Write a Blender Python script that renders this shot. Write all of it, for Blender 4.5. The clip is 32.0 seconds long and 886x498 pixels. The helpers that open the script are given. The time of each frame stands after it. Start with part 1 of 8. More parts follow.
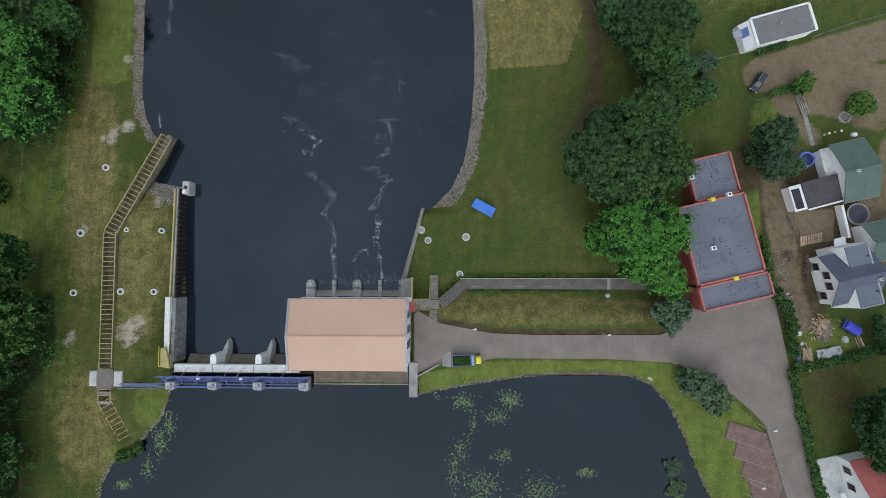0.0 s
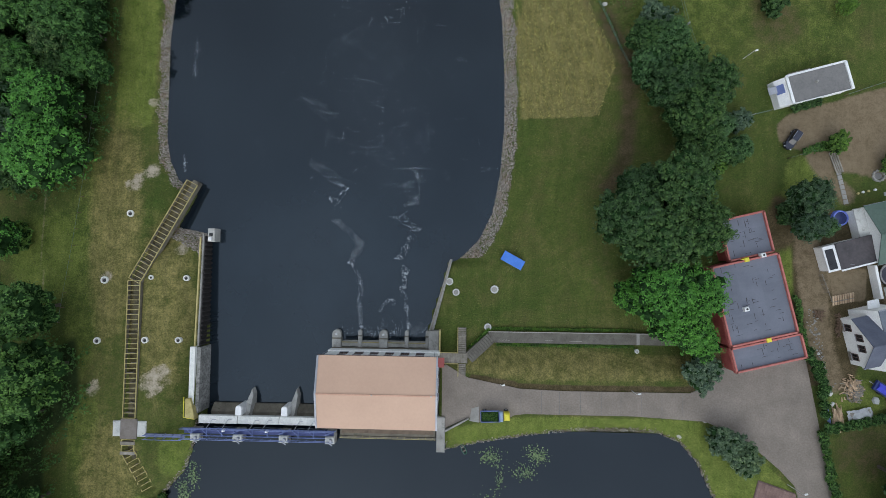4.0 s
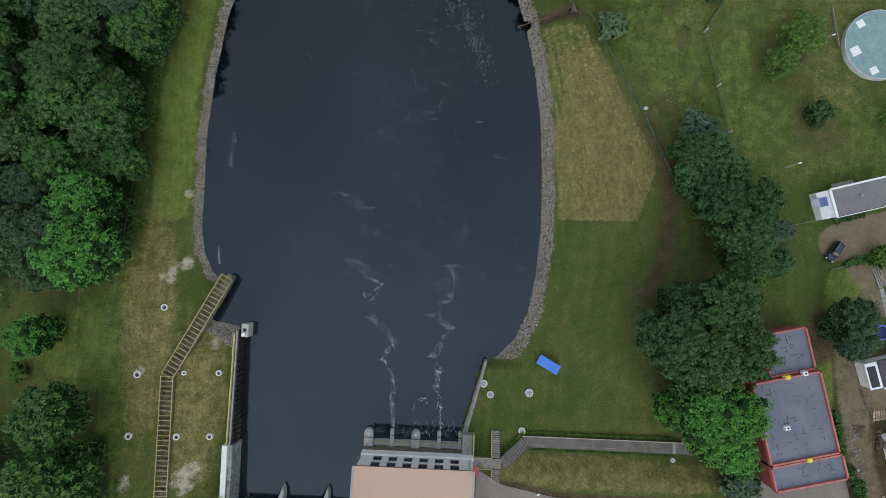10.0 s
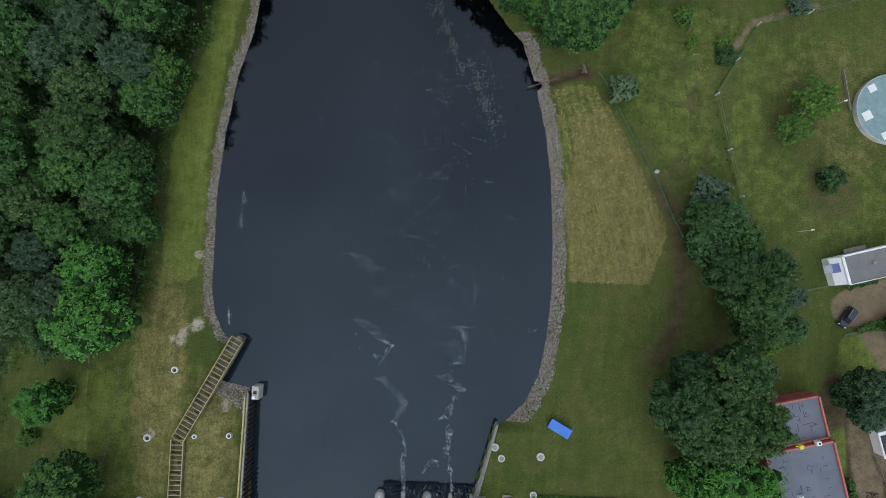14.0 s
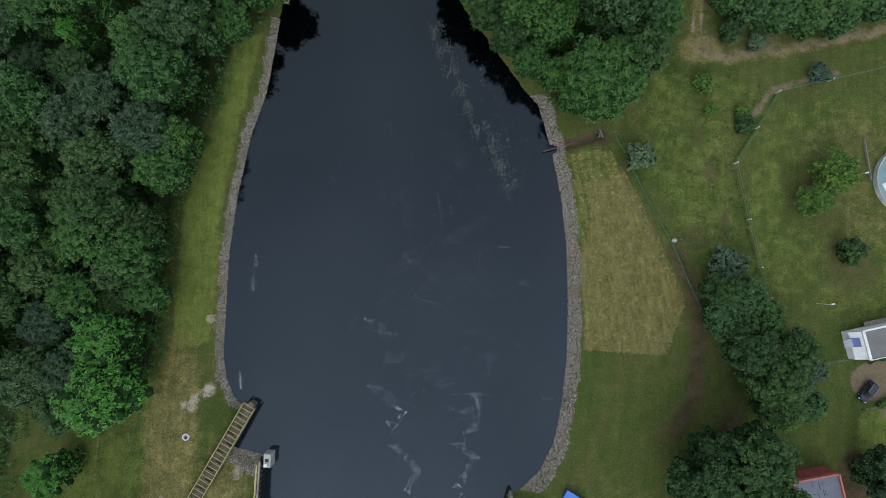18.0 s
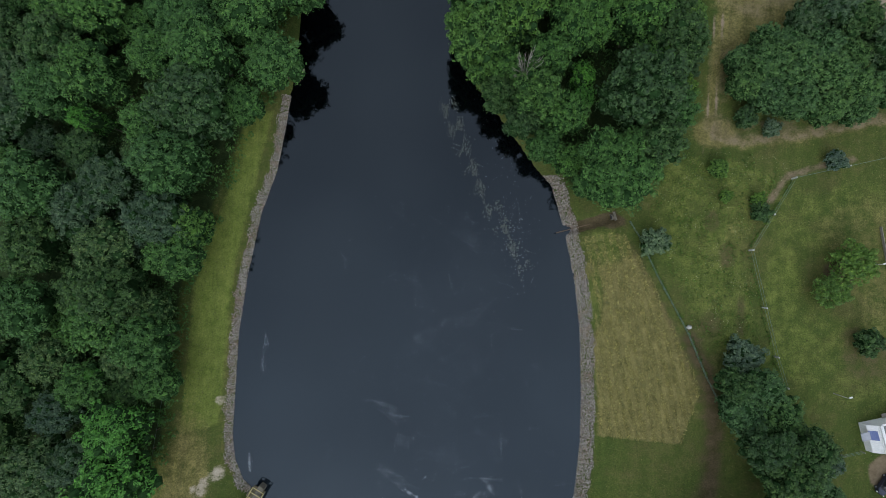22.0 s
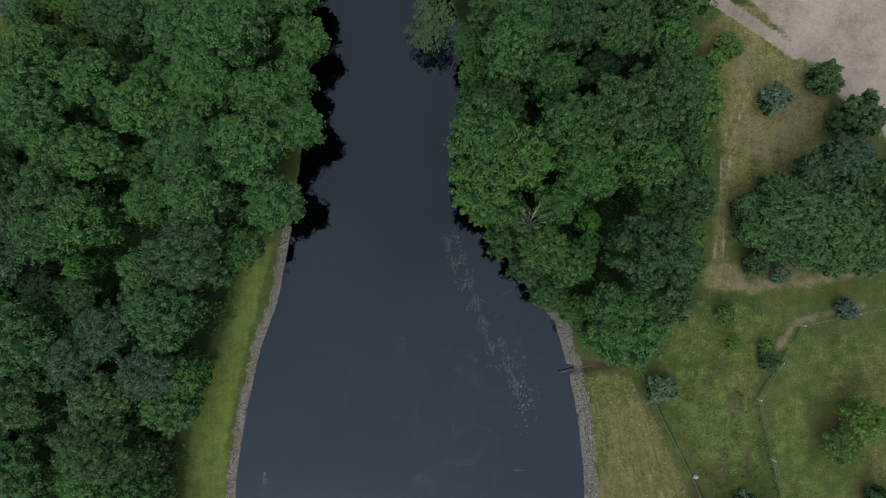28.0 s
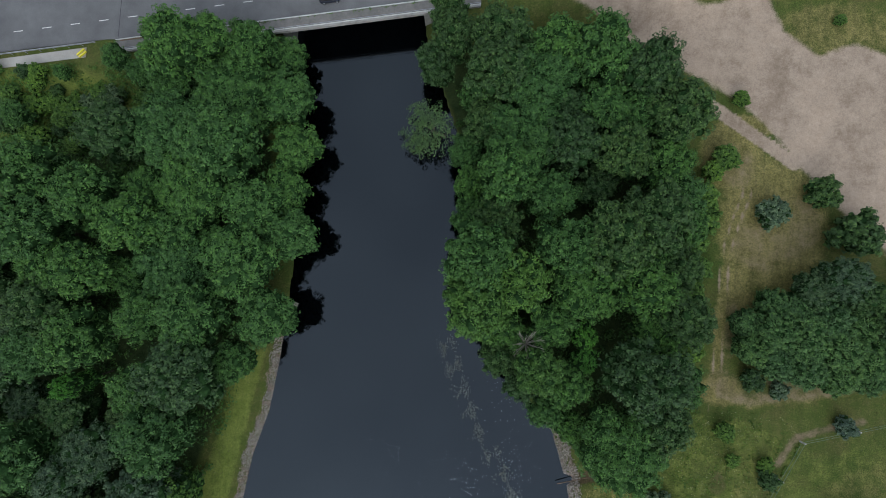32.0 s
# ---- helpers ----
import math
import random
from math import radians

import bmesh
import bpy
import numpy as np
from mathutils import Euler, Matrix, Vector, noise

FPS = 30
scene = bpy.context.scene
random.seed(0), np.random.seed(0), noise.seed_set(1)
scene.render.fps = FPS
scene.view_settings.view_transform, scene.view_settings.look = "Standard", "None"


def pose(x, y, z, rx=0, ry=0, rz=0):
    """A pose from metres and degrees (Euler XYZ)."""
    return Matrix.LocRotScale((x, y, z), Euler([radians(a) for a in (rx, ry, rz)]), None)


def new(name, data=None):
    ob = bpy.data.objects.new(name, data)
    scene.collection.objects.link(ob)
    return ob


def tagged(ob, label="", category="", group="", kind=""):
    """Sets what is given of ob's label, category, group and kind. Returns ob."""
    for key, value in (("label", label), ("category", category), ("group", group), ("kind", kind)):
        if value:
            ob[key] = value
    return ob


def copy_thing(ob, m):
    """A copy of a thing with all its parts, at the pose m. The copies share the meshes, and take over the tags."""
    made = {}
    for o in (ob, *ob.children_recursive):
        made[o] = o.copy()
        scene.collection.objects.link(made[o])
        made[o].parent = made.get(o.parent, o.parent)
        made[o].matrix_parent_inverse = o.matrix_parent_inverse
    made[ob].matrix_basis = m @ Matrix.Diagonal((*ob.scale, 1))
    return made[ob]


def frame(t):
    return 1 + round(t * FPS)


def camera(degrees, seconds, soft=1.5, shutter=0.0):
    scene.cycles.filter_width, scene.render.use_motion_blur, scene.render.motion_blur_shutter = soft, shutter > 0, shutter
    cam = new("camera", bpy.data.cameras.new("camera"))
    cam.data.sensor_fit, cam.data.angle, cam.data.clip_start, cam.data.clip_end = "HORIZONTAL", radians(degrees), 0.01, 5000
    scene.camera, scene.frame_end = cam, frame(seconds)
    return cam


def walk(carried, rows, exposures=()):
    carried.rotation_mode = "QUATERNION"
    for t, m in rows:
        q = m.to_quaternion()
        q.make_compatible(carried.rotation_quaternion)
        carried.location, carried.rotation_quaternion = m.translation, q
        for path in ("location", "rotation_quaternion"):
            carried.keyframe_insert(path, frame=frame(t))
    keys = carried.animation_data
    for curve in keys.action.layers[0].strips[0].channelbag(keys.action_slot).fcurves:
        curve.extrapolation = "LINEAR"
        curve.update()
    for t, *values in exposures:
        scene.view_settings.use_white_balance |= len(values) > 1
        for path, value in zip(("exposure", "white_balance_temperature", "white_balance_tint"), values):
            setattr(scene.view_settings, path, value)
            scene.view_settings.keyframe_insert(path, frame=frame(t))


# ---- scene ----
EXPOSURE, KELVIN, TINT = 0.13, 6000, 6
cam = camera(90.0, 32.0, soft=0.5)
# seconds, eye x y z in metres, heading, tilt forward from straight down, lean
ROWS = [
    (0.0, 0.00, 0.00, 94.95, -0.000, 2.143, 1.629),
    (1.0, -1.47, 2.76, 94.86, 0.155, 2.031, 1.584),
    (2.0, -2.97, 5.52, 94.70, 0.291, 1.924, 1.508),
    (3.0, -4.58, 8.35, 94.63, 0.528, 1.810, 1.439),
    (5.5, -8.84, 16.08, 94.76, 1.021, 1.950, 1.415),
    (6.0, -9.60, 17.73, 94.80, 1.086, 1.966, 1.414),
    (7.0, -10.99, 21.11, 94.84, 1.319, 1.920, 1.463),
    (8.0, -12.17, 24.65, 94.80, 1.548, 1.961, 1.505),
    (9.0, -13.13, 28.18, 94.84, 1.752, 2.113, 1.584),
    (10.0, -13.82, 31.57, 94.96, 1.877, 2.245, 1.639),
    (11.0, -14.42, 34.77, 95.12, 1.875, 2.312, 1.710),
    (12.0, -15.03, 37.89, 95.30, 1.815, 2.343, 1.723),
    (13.0, -15.69, 41.06, 95.40, 1.763, 2.391, 1.701),
    (14.0, -16.39, 44.26, 95.35, 1.829, 2.435, 1.697),
    (14.5, -16.75, 45.88, 95.30, 1.858, 2.402, 1.694),
    (16.5, -18.32, 52.70, 95.21, 1.912, 2.384, 1.742),
    (17.0, -18.77, 54.46, 95.10, 1.983, 2.384, 1.764),
    (18.0, -19.74, 58.12, 95.05, 2.062, 2.464, 1.782),
    (19.0, -20.74, 61.95, 95.08, 2.099, 2.593, 1.780),
    (20.0, -21.61, 66.03, 95.17, 2.173, 2.664, 1.751),
    (21.0, -22.32, 70.37, 95.18, 2.210, 2.706, 1.814),
    (22.0, -22.75, 74.93, 95.06, 2.253, 2.748, 1.870),
    (23.0, -22.96, 79.58, 94.92, 2.291, 2.754, 1.864),
    (24.0, -23.05, 84.30, 94.82, 2.353, 2.847, 1.874),
    (25.0, -23.17, 89.03, 94.75, 2.354, 2.896, 1.964),
    (25.5, -23.30, 91.38, 94.77, 2.332, 2.876, 1.978),
    (27.5, -24.10, 100.93, 94.98, 2.428, 2.958, 1.987),
    (28.0, -24.27, 103.50, 95.04, 2.427, 3.046, 1.954),
    (29.0, -24.56, 108.78, 95.09, 2.437, 3.104, 1.860),
    (30.0, -24.68, 114.23, 95.02, 2.507, 3.233, 1.795),
    (31.0, -24.73, 119.76, 94.98, 2.518, 3.338, 1.711),
    (32.0, -24.73, 125.36, 94.99, 2.494, 3.427, 1.671),
]
walk(cam, [(t, pose(x, y, z, 0, 0, yaw) @ pose(0, 0, 0, tilt) @ pose(0, 0, 0, 0, lean)) for t, x, y, z, yaw, tilt, lean in ROWS],
     exposures=[(0.0, EXPOSURE, KELVIN, TINT), (32.0, EXPOSURE, KELVIN, TINT)])

# ---- light ----
world = bpy.data.worlds.new("overcast_sky")
scene.world = world
world.use_nodes = True
wn, wl = world.node_tree.nodes, world.node_tree.links
sky = wn.new("ShaderNodeTexSky")
sky.sky_type, sky.sun_disc = "NISHITA", False
sky.sun_elevation, sky.sun_rotation = radians(36), radians(180)
sky.air_density, sky.dust_density, sky.ozone_density = 1.0, 4.0, 1.0
cloud = wn.new("ShaderNodeHueSaturation")
cloud.inputs["Saturation"].default_value = 0.45
wl.new(sky.outputs[0], cloud.inputs["Color"])
drift = wn.new("ShaderNodeTexNoise")
drift.inputs["Scale"].default_value, drift.inputs["Detail"].default_value = 2.2, 5.0
wl.new(wn.new("ShaderNodeTexCoord").outputs["Generated"], drift.inputs["Vector"])
bank = wn.new("ShaderNodeValToRGB")
bank.color_ramp.elements[0].position, bank.color_ramp.elements[0].color = 0.35, (0.86, 0.86, 0.88, 1)
bank.color_ramp.elements[1].position, bank.color_ramp.elements[1].color = 0.68, (1.22, 1.21, 1.19, 1)
wl.new(drift.outputs[0], bank.inputs[0])
layer = wn.new("ShaderNodeMix")
layer.data_type, layer.blend_type = "RGBA", "MULTIPLY"
layer.inputs["Factor"].default_value = 1.0
# a closed grey cloud layer over most of the blue
veil = wn.new("ShaderNodeMix")
veil.data_type = "RGBA"
veil.inputs["Factor"].default_value = 0.72
veil.inputs["B"].default_value = (4.9, 5.1, 5.45, 1)
wl.new(cloud.outputs[0], veil.inputs["A"])
wl.new(veil.outputs["Result"], layer.inputs["A"])
wl.new(bank.outputs[0], layer.inputs["B"])
# an overcast dome is brightest overhead, a little towards the veiled sun
axis = wn.new("ShaderNodeVectorMath")
axis.operation = "DOT_PRODUCT"
axis.inputs[1].default_value = (0.14, -0.30, 0.94)
wl.new(wn["Texture Coordinate"].outputs["Generated"], axis.inputs[0])
dome = wn.new("ShaderNodeValToRGB")
dome.color_ramp.elements[0].position, dome.color_ramp.elements[0].color = 0.2, (1.12, 1.12, 1.12, 1)
dome.color_ramp.elements[1].position, dome.color_ramp.elements[1].color = 1.0, (1.95, 1.95, 1.95, 1)
wl.new(axis.outputs["Value"], dome.inputs[0])
shade = wn.new("ShaderNodeMix")
shade.data_type, shade.blend_type = "RGBA", "MULTIPLY"
shade.inputs["Factor"].default_value = 1.0
wl.new(layer.outputs["Result"], shade.inputs["A"])
wl.new(dome.outputs[0], shade.inputs["B"])
wl.new(shade.outputs["Result"], wn["Background"].inputs["Color"])
wn["Background"].inputs["Strength"].default_value = 0.10
sun = new("sun", bpy.data.lights.new("sun", "SUN"))
sun.data.energy, sun.data.angle, sun.data.color = 0.5, radians(40), (1.0, 0.97, 0.92)
sun.matrix_world = pose(0, 0, 150) @ Matrix.Rotation(radians(180), 4, "Z") @ Matrix.Rotation(radians(-54), 4, "X")


# ---- materials ----
def nodes_of(name):
    m = bpy.data.materials.new(name)
    m.use_nodes = True
    return m, m.node_tree.nodes, m.node_tree.links, m.node_tree.nodes["Principled BSDF"]


def noise_of(n, l, vec, scale, detail=4.0, rough=0.6):
    k = n.new("ShaderNodeTexNoise")
    k.inputs["Scale"].default_value, k.inputs["Detail"].default_value, k.inputs["Roughness"].default_value = scale, detail, rough
    l.new(vec, k.inputs["Vector"])
    return k.outputs[0]


def ramp_of(n, l, fac, stops):
    r = n.new("ShaderNodeValToRGB")
    while len(r.color_ramp.elements) < len(stops):
        r.color_ramp.elements.new(0.5)
    for e, (p, c) in zip(r.color_ramp.elements, stops):
        e.position, e.color = p, (*c, 1)
    l.new(fac, r.inputs[0])
    return r.outputs[0]


def mix_of(n, l, fac, a, b, how="MIX"):
    k = n.new("ShaderNodeMix")
    k.data_type, k.blend_type = "RGBA", how
    for s, v in ((k.inputs["Factor"], fac), (k.inputs["A"], a), (k.inputs["B"], b)):
        if isinstance(v, (int, float)):
            s.default_value = v
        elif isinstance(v, tuple):
            s.default_value = (*v, 1)
        else:
            l.new(v, s)
    return k.outputs["Result"]


def calc(n, l, how, a, b, clamp=False):
    k = n.new("ShaderNodeMath")
    k.operation, k.use_clamp = how, clamp
    for s, v in zip(k.inputs, (a, b)):
        if isinstance(v, (int, float)):
            s.default_value = v
        else:
            l.new(v, s)
    return k.outputs[0]


def bump_of(n, l, bsdf, height, strength, distance):
    b = n.new("ShaderNodeBump")
    b.inputs["Strength"].default_value, b.inputs["Distance"].default_value = strength, distance
    l.new(height, b.inputs["Height"])
    l.new(b.outputs[0], bsdf.inputs["Normal"])


def surf(name, dark, light, scale=0.5, rough=0.85, bump=0.3, fine=6.0, metal=0.0, vary=0.0, stain=None, stained=0.6, speck=0.32):
    """A weathered surface: broad tone, fine grain, optional stains and piece by piece variation."""
    m, n, l, b = nodes_of(name)
    pos = n.new("ShaderNodeNewGeometry").outputs["Position"]
    broad, grain = noise_of(n, l, pos, scale), noise_of(n, l, pos, fine, 3.0)
    col = ramp_of(n, l, broad, [(0.3, dark), (0.7, light)])
    col = mix_of(n, l, speck, col, ramp_of(n, l, grain, [(0.25, (0.55, 0.55, 0.55)), (0.75, (1.35, 1.35, 1.35))]), "MULTIPLY")
    if stain:
        spots = noise_of(n, l, pos, scale * 2.3, 6.0, 0.7)
        col = mix_of(n, l, ramp_of(n, l, spots, [(stained - 0.06, (0, 0, 0)), (stained + 0.1, (0.8, 0.8, 0.8))]), col, stain)
    if vary:
        rnd = n.new("ShaderNodeObjectInfo").outputs["Random"]
        col = mix_of(n, l, 1.0, col, ramp_of(n, l, rnd, [(0, (1 - vary,) * 3), (1, (1 + vary,) * 3)]), "MULTIPLY")
    l.new(col, b.inputs["Base Color"])
    b.inputs["Roughness"].default_value, b.inputs["Metallic"].default_value = rough, metal
    bump_of(n, l, b, grain, bump, 0.05)
    return m


def leaves(name, dark, light, tip):
    """Foliage: every leaf spray its own tone, every plant its own tint."""
    m, n, l, b = nodes_of(name)
    geo = n.new("ShaderNodeNewGeometry")
    rnd = n.new("ShaderNodeObjectInfo").outputs["Random"]
    col = ramp_of(n, l, geo.outputs["Random Per Island"], [(0.0, dark), (0.6, light), (1.0, tip)])
    clump = noise_of(n, l, geo.outputs["Position"], 1.1, 3.0)
    col = mix_of(n, l, 0.95, col, ramp_of(n, l, clump, [(0.32, (0.52, 0.58, 0.64)), (0.68, (1.44, 1.37, 1.14))]), "MULTIPLY")
    col = mix_of(n, l, 1.0, col, ramp_of(n, l, rnd, [(0.0, (0.86, 0.90, 0.90)), (0.3, (0.95, 0.98, 0.86)), (0.7, (1.02, 1.05, 0.82)), (1.0, (1.12, 1.13, 0.80))]), "MULTIPLY")
    l.new(col, b.inputs["Base Color"])
    b.inputs["Roughness"].default_value = 0.6
    b.inputs["Specular IOR Level"].default_value = 0.25
    b.inputs["Subsurface Weight"].default_value = 0.0
    return m


LEAF_MID = leaves("leaf_mid", (0.037, 0.092, 0.026), (0.057, 0.133, 0.037), (0.090, 0.177, 0.049))
LEAF_DARK = leaves("leaf_dark", (0.027, 0.058, 0.023), (0.045, 0.092, 0.033), (0.078, 0.137, 0.049))
LEAF_BRIGHT = leaves("leaf_bright", (0.052, 0.146, 0.027), (0.076, 0.213, 0.039), (0.116, 0.286, 0.058))
LEAF_PALE = leaves("leaf_pale", (0.034, 0.072, 0.028), (0.064, 0.118, 0.044), (0.134, 0.188, 0.080))
LEAF_BLUE = leaves("leaf_blue", (0.048, 0.082, 0.060), (0.092, 0.142, 0.104), (0.170, 0.225, 0.175))
LEAF_OLIVE = leaves("leaf_olive", (0.043, 0.096, 0.025), (0.068, 0.146, 0.036), (0.106, 0.198, 0.055))
LEAF_SILVER = leaves("leaf_silver", (0.030, 0.062, 0.038), (0.052, 0.094, 0.058), (0.100, 0.145, 0.098))
LEAF_OSIER = leaves("leaf_osier", (0.042, 0.092, 0.038), (0.070, 0.140, 0.055), (0.115, 0.195, 0.084))
LEAF_WILLOW = leaves("leaf_willow", (0.046, 0.090, 0.036), (0.074, 0.132, 0.052), (0.112, 0.180, 0.076))
LEAF_LIME = leaves("leaf_lime", (0.052, 0.108, 0.022), (0.088, 0.168, 0.032), (0.145, 0.235, 0.055))
PIER_CONCRETE = surf("water_worn_concrete", (0.33, 0.325, 0.305), (0.50, 0.49, 0.465), 0.5, 0.9, 0.3, 4.0, stain=(0.17, 0.16, 0.14), stained=0.62)
# near-black green puts the shade deep inside crowns and hedges into the colour
CORE_SHADE = surf("inner_foliage", (0.012, 0.030, 0.010), (0.030, 0.066, 0.021), 1.6, 1.0, 0.8, 5.0, speck=0.8)
CORE_SHADE.node_tree.nodes["Principled BSDF"].inputs["Specular IOR Level"].default_value = 0.03
BARK = surf("bark", (0.05, 0.04, 0.03), (0.12, 0.10, 0.08), 1.5, 0.95, 0.5)
CONCRETE = surf("concrete", (0.22, 0.215, 0.20), (0.36, 0.35, 0.33), 0.35, 0.9, 0.3, 5.0, stain=(0.12, 0.115, 0.10))
CONCRETE_PALE = surf("pale_concrete", (0.42, 0.43, 0.42), (0.60, 0.60, 0.58), 0.5, 0.85, 0.2, 5.0, stain=(0.26, 0.25, 0.22))
WHITE_WORN = surf("worn_white_concrete", (0.60, 0.61, 0.58), (0.78, 0.78, 0.75), 0.7, 0.85, 0.2, 5.0, stain=(0.34, 0.33, 0.29), stained=0.66)
CONCRETE_WET = surf("mossy_concrete", (0.10, 0.09, 0.07), (0.20, 0.18, 0.14), 0.6, 0.8, 0.4, 4.0, stain=(0.06, 0.055, 0.035))
PAVING = surf("driveway_concrete", (0.178, 0.152, 0.130), (0.250, 0.215, 0.184), 0.22, 0.95, 0.25, 3.0, speck=0.45)
ASPHALT = surf("asphalt", (0.10, 0.10, 0.105), (0.16, 0.16, 0.165), 0.15, 0.92, 0.25, 6.0)
ASPHALT_OLD = surf("old_path_asphalt", (0.098, 0.090, 0.076), (0.152, 0.142, 0.122), 0.6, 0.95, 0.3, 5.0, stain=(0.07, 0.065, 0.055))
PATH_SLAB = surf("footpath_paving", (0.33, 0.31, 0.28), (0.42, 0.40, 0.37), 0.3, 0.95, 0.2)
LINE_WHITE = surf("road_paint", (0.55, 0.55, 0.53), (0.75, 0.75, 0.73), 1.5, 0.8, 0.1)
STONE = surf("riprap_stone", (0.16, 0.155, 0.14), (0.42, 0.41, 0.38), 1.8, 0.9, 0.4, 6.0)
ROOF_PEACH = surf("peach_sheet_roof", (0.515, 0.34, 0.245), (0.565, 0.378, 0.275), 0.12, 0.7, 0.05, 2.0, speck=0.08)
WHITE_WALL = surf("white_render", (0.76, 0.76, 0.75), (0.88, 0.88, 0.87), 0.3, 0.85, 0.15)
GREY_TRIM = surf("grey_gutter", (0.28, 0.29, 0.33), (0.40, 0.41, 0.45), 0.7, 0.5, 0.1, metal=0.4)
GLASS_DARK = surf("dark_window_glass", (0.012, 0.014, 0.018), (0.03, 0.03, 0.035), 0.8, 0.12, 0.02)
FRAME_BROWN = surf("brown_window_frame", (0.07, 0.05, 0.045), (0.12, 0.08, 0.07), 2.0, 0.6, 0.1)
RED_PAINT = surf("brick_red_paint", (0.26, 0.055, 0.05), (0.38, 0.095, 0.085), 0.6, 0.7, 0.2, 4.0)
RED_TRIM = surf("faded_red_coping", (0.37, 0.105, 0.09), (0.49, 0.18, 0.155), 0.8, 0.7, 0.2, 4.0)
BITUMEN = surf("blue_grey_roof_felt", (0.125, 0.135, 0.17), (0.165, 0.175, 0.215), 0.2, 0.85, 0.15, 3.0, vary=0.05, speck=0.12)
BITUMEN_SEAM = surf("tar_seam", (0.03, 0.03, 0.035), (0.07, 0.07, 0.08), 1.0, 0.8, 0.1)
BLUE_STEEL = surf("blue_painted_steel", (0.10, 0.135, 0.32), (0.17, 0.215, 0.44), 0.8, 0.55, 0.1)
BLUE_TARP = surf("bright_blue_sheet", (0.045, 0.15, 0.55), (0.07, 0.21, 0.68), 0.3, 0.45, 0.05)
YELLOW_WOOD = surf("weathered_yellow_paint", (0.34, 0.285, 0.105), (0.50, 0.43, 0.19), 0.9, 0.8, 0.2)
YELLOW = surf("yellow_paint", (0.62, 0.55, 0.03), (0.78, 0.68, 0.06), 0.8, 0.5, 0.05)
LADDER_WATER = surf("ladder_pool_bed", (0.055, 0.045, 0.02), (0.12, 0.10, 0.045), 0.8, 0.25, 0.2, 3.0)
WOOD_GREY = surf("grey_boards", (0.16, 0.145, 0.12), (0.30, 0.275, 0.235), 1.2, 0.9, 0.3, 8.0, vary=0.15)
WOOD_RAW = surf("raw_timber", (0.34, 0.23, 0.14), (0.58, 0.44, 0.30), 1.5, 0.85, 0.3, 8.0, vary=0.25)
TIMBER_BROWN = surf("brown_timber", (0.09, 0.06, 0.04), (0.18, 0.12, 0.08), 1.5, 0.9, 0.3, 6.0)
# rust taken near black: the quay face's shade is put into the colour
RUST_SHADED = surf("shaded_rusty_pile", (0.013, 0.012, 0.012), (0.034, 0.028, 0.026), 1.2, 0.8, 0.3, 5.0)
ROOF_GREEN = surf("green_sheet_roof", (0.075, 0.118, 0.094), (0.105, 0.152, 0.124), 0.3, 0.7, 0.1, 2.5)
ROOF_SLATE = surf("slate_blue_roof", (0.074, 0.083, 0.122), (0.108, 0.12, 0.165), 0.4, 0.7, 0.15, 4.0)
ROOF_GREY = surf("grey_flat_roof", (0.115, 0.132, 0.165), (0.15, 0.168, 0.205), 0.4, 0.75, 0.1, 3.0)
ROOF_DARK = surf("dark_tar_roof", (0.05, 0.045, 0.05), (0.095, 0.085, 0.09), 0.5, 0.9, 0.2, 3.0)
ROOF_RED = surf("red_tile_roof", (0.40, 0.10, 0.09), (0.52, 0.16, 0.14), 0.5, 0.75, 0.2, 4.0)
ROOF_WARM_GREY = surf("warm_grey_roof", (0.15, 0.145, 0.145), (0.20, 0.195, 0.19), 0.3, 0.85, 0.1, 3.0)
PAVER_RED = surf("red_paving_block", (0.165, 0.105, 0.09), (0.235, 0.155, 0.135), 0.5, 0.9, 0.3, 5.0, vary=0.08, stain=(0.33, 0.27, 0.24), stained=0.68)
POOL_COVER = surf("pale_teal_cover", (0.17, 0.265, 0.275), (0.24, 0.345, 0.355), 0.25, 0.5, 0.1, 2.0, stain=(0.16, 0.24, 0.25))
PLASTIC_WHITE = surf("white_plastic", (0.70, 0.71, 0.72), (0.82, 0.82, 0.82), 0.8, 0.5, 0.05)
BLACK = surf("black_rubber", (0.012, 0.012, 0.014), (0.03, 0.03, 0.032), 1.0, 0.7, 0.1)
CAR_PAINT = surf("dark_blue_grey_car_paint", (0.035, 0.04, 0.06), (0.05, 0.055, 0.08), 0.5, 0.25, 0.0, metal=0.3)
GREEN_PAINT = surf("green_paint", (0.03, 0.10, 0.07), (0.06, 0.15, 0.10), 1.0, 0.6, 0.1)
LILY = leaves("lily_pad", (0.06, 0.10, 0.05), (0.12, 0.17, 0.09), (0.20, 0.25, 0.15))
WEED = leaves("lush_weed", (0.035, 0.07, 0.015), (0.06, 0.12, 0.022), (0.09, 0.16, 0.03))
HEDGE = leaves("hedge_leaf", (0.034, 0.078, 0.02), (0.062, 0.132, 0.032), (0.105, 0.195, 0.05))
FLOWER = leaves("pale_blossom", (0.20, 0.21, 0.11), (0.32, 0.32, 0.20), (0.45, 0.44, 0.33))
FOAM = surf("foam", (0.36, 0.40, 0.45), (0.80, 0.83, 0.86), 2.2, 0.8, 0.1)


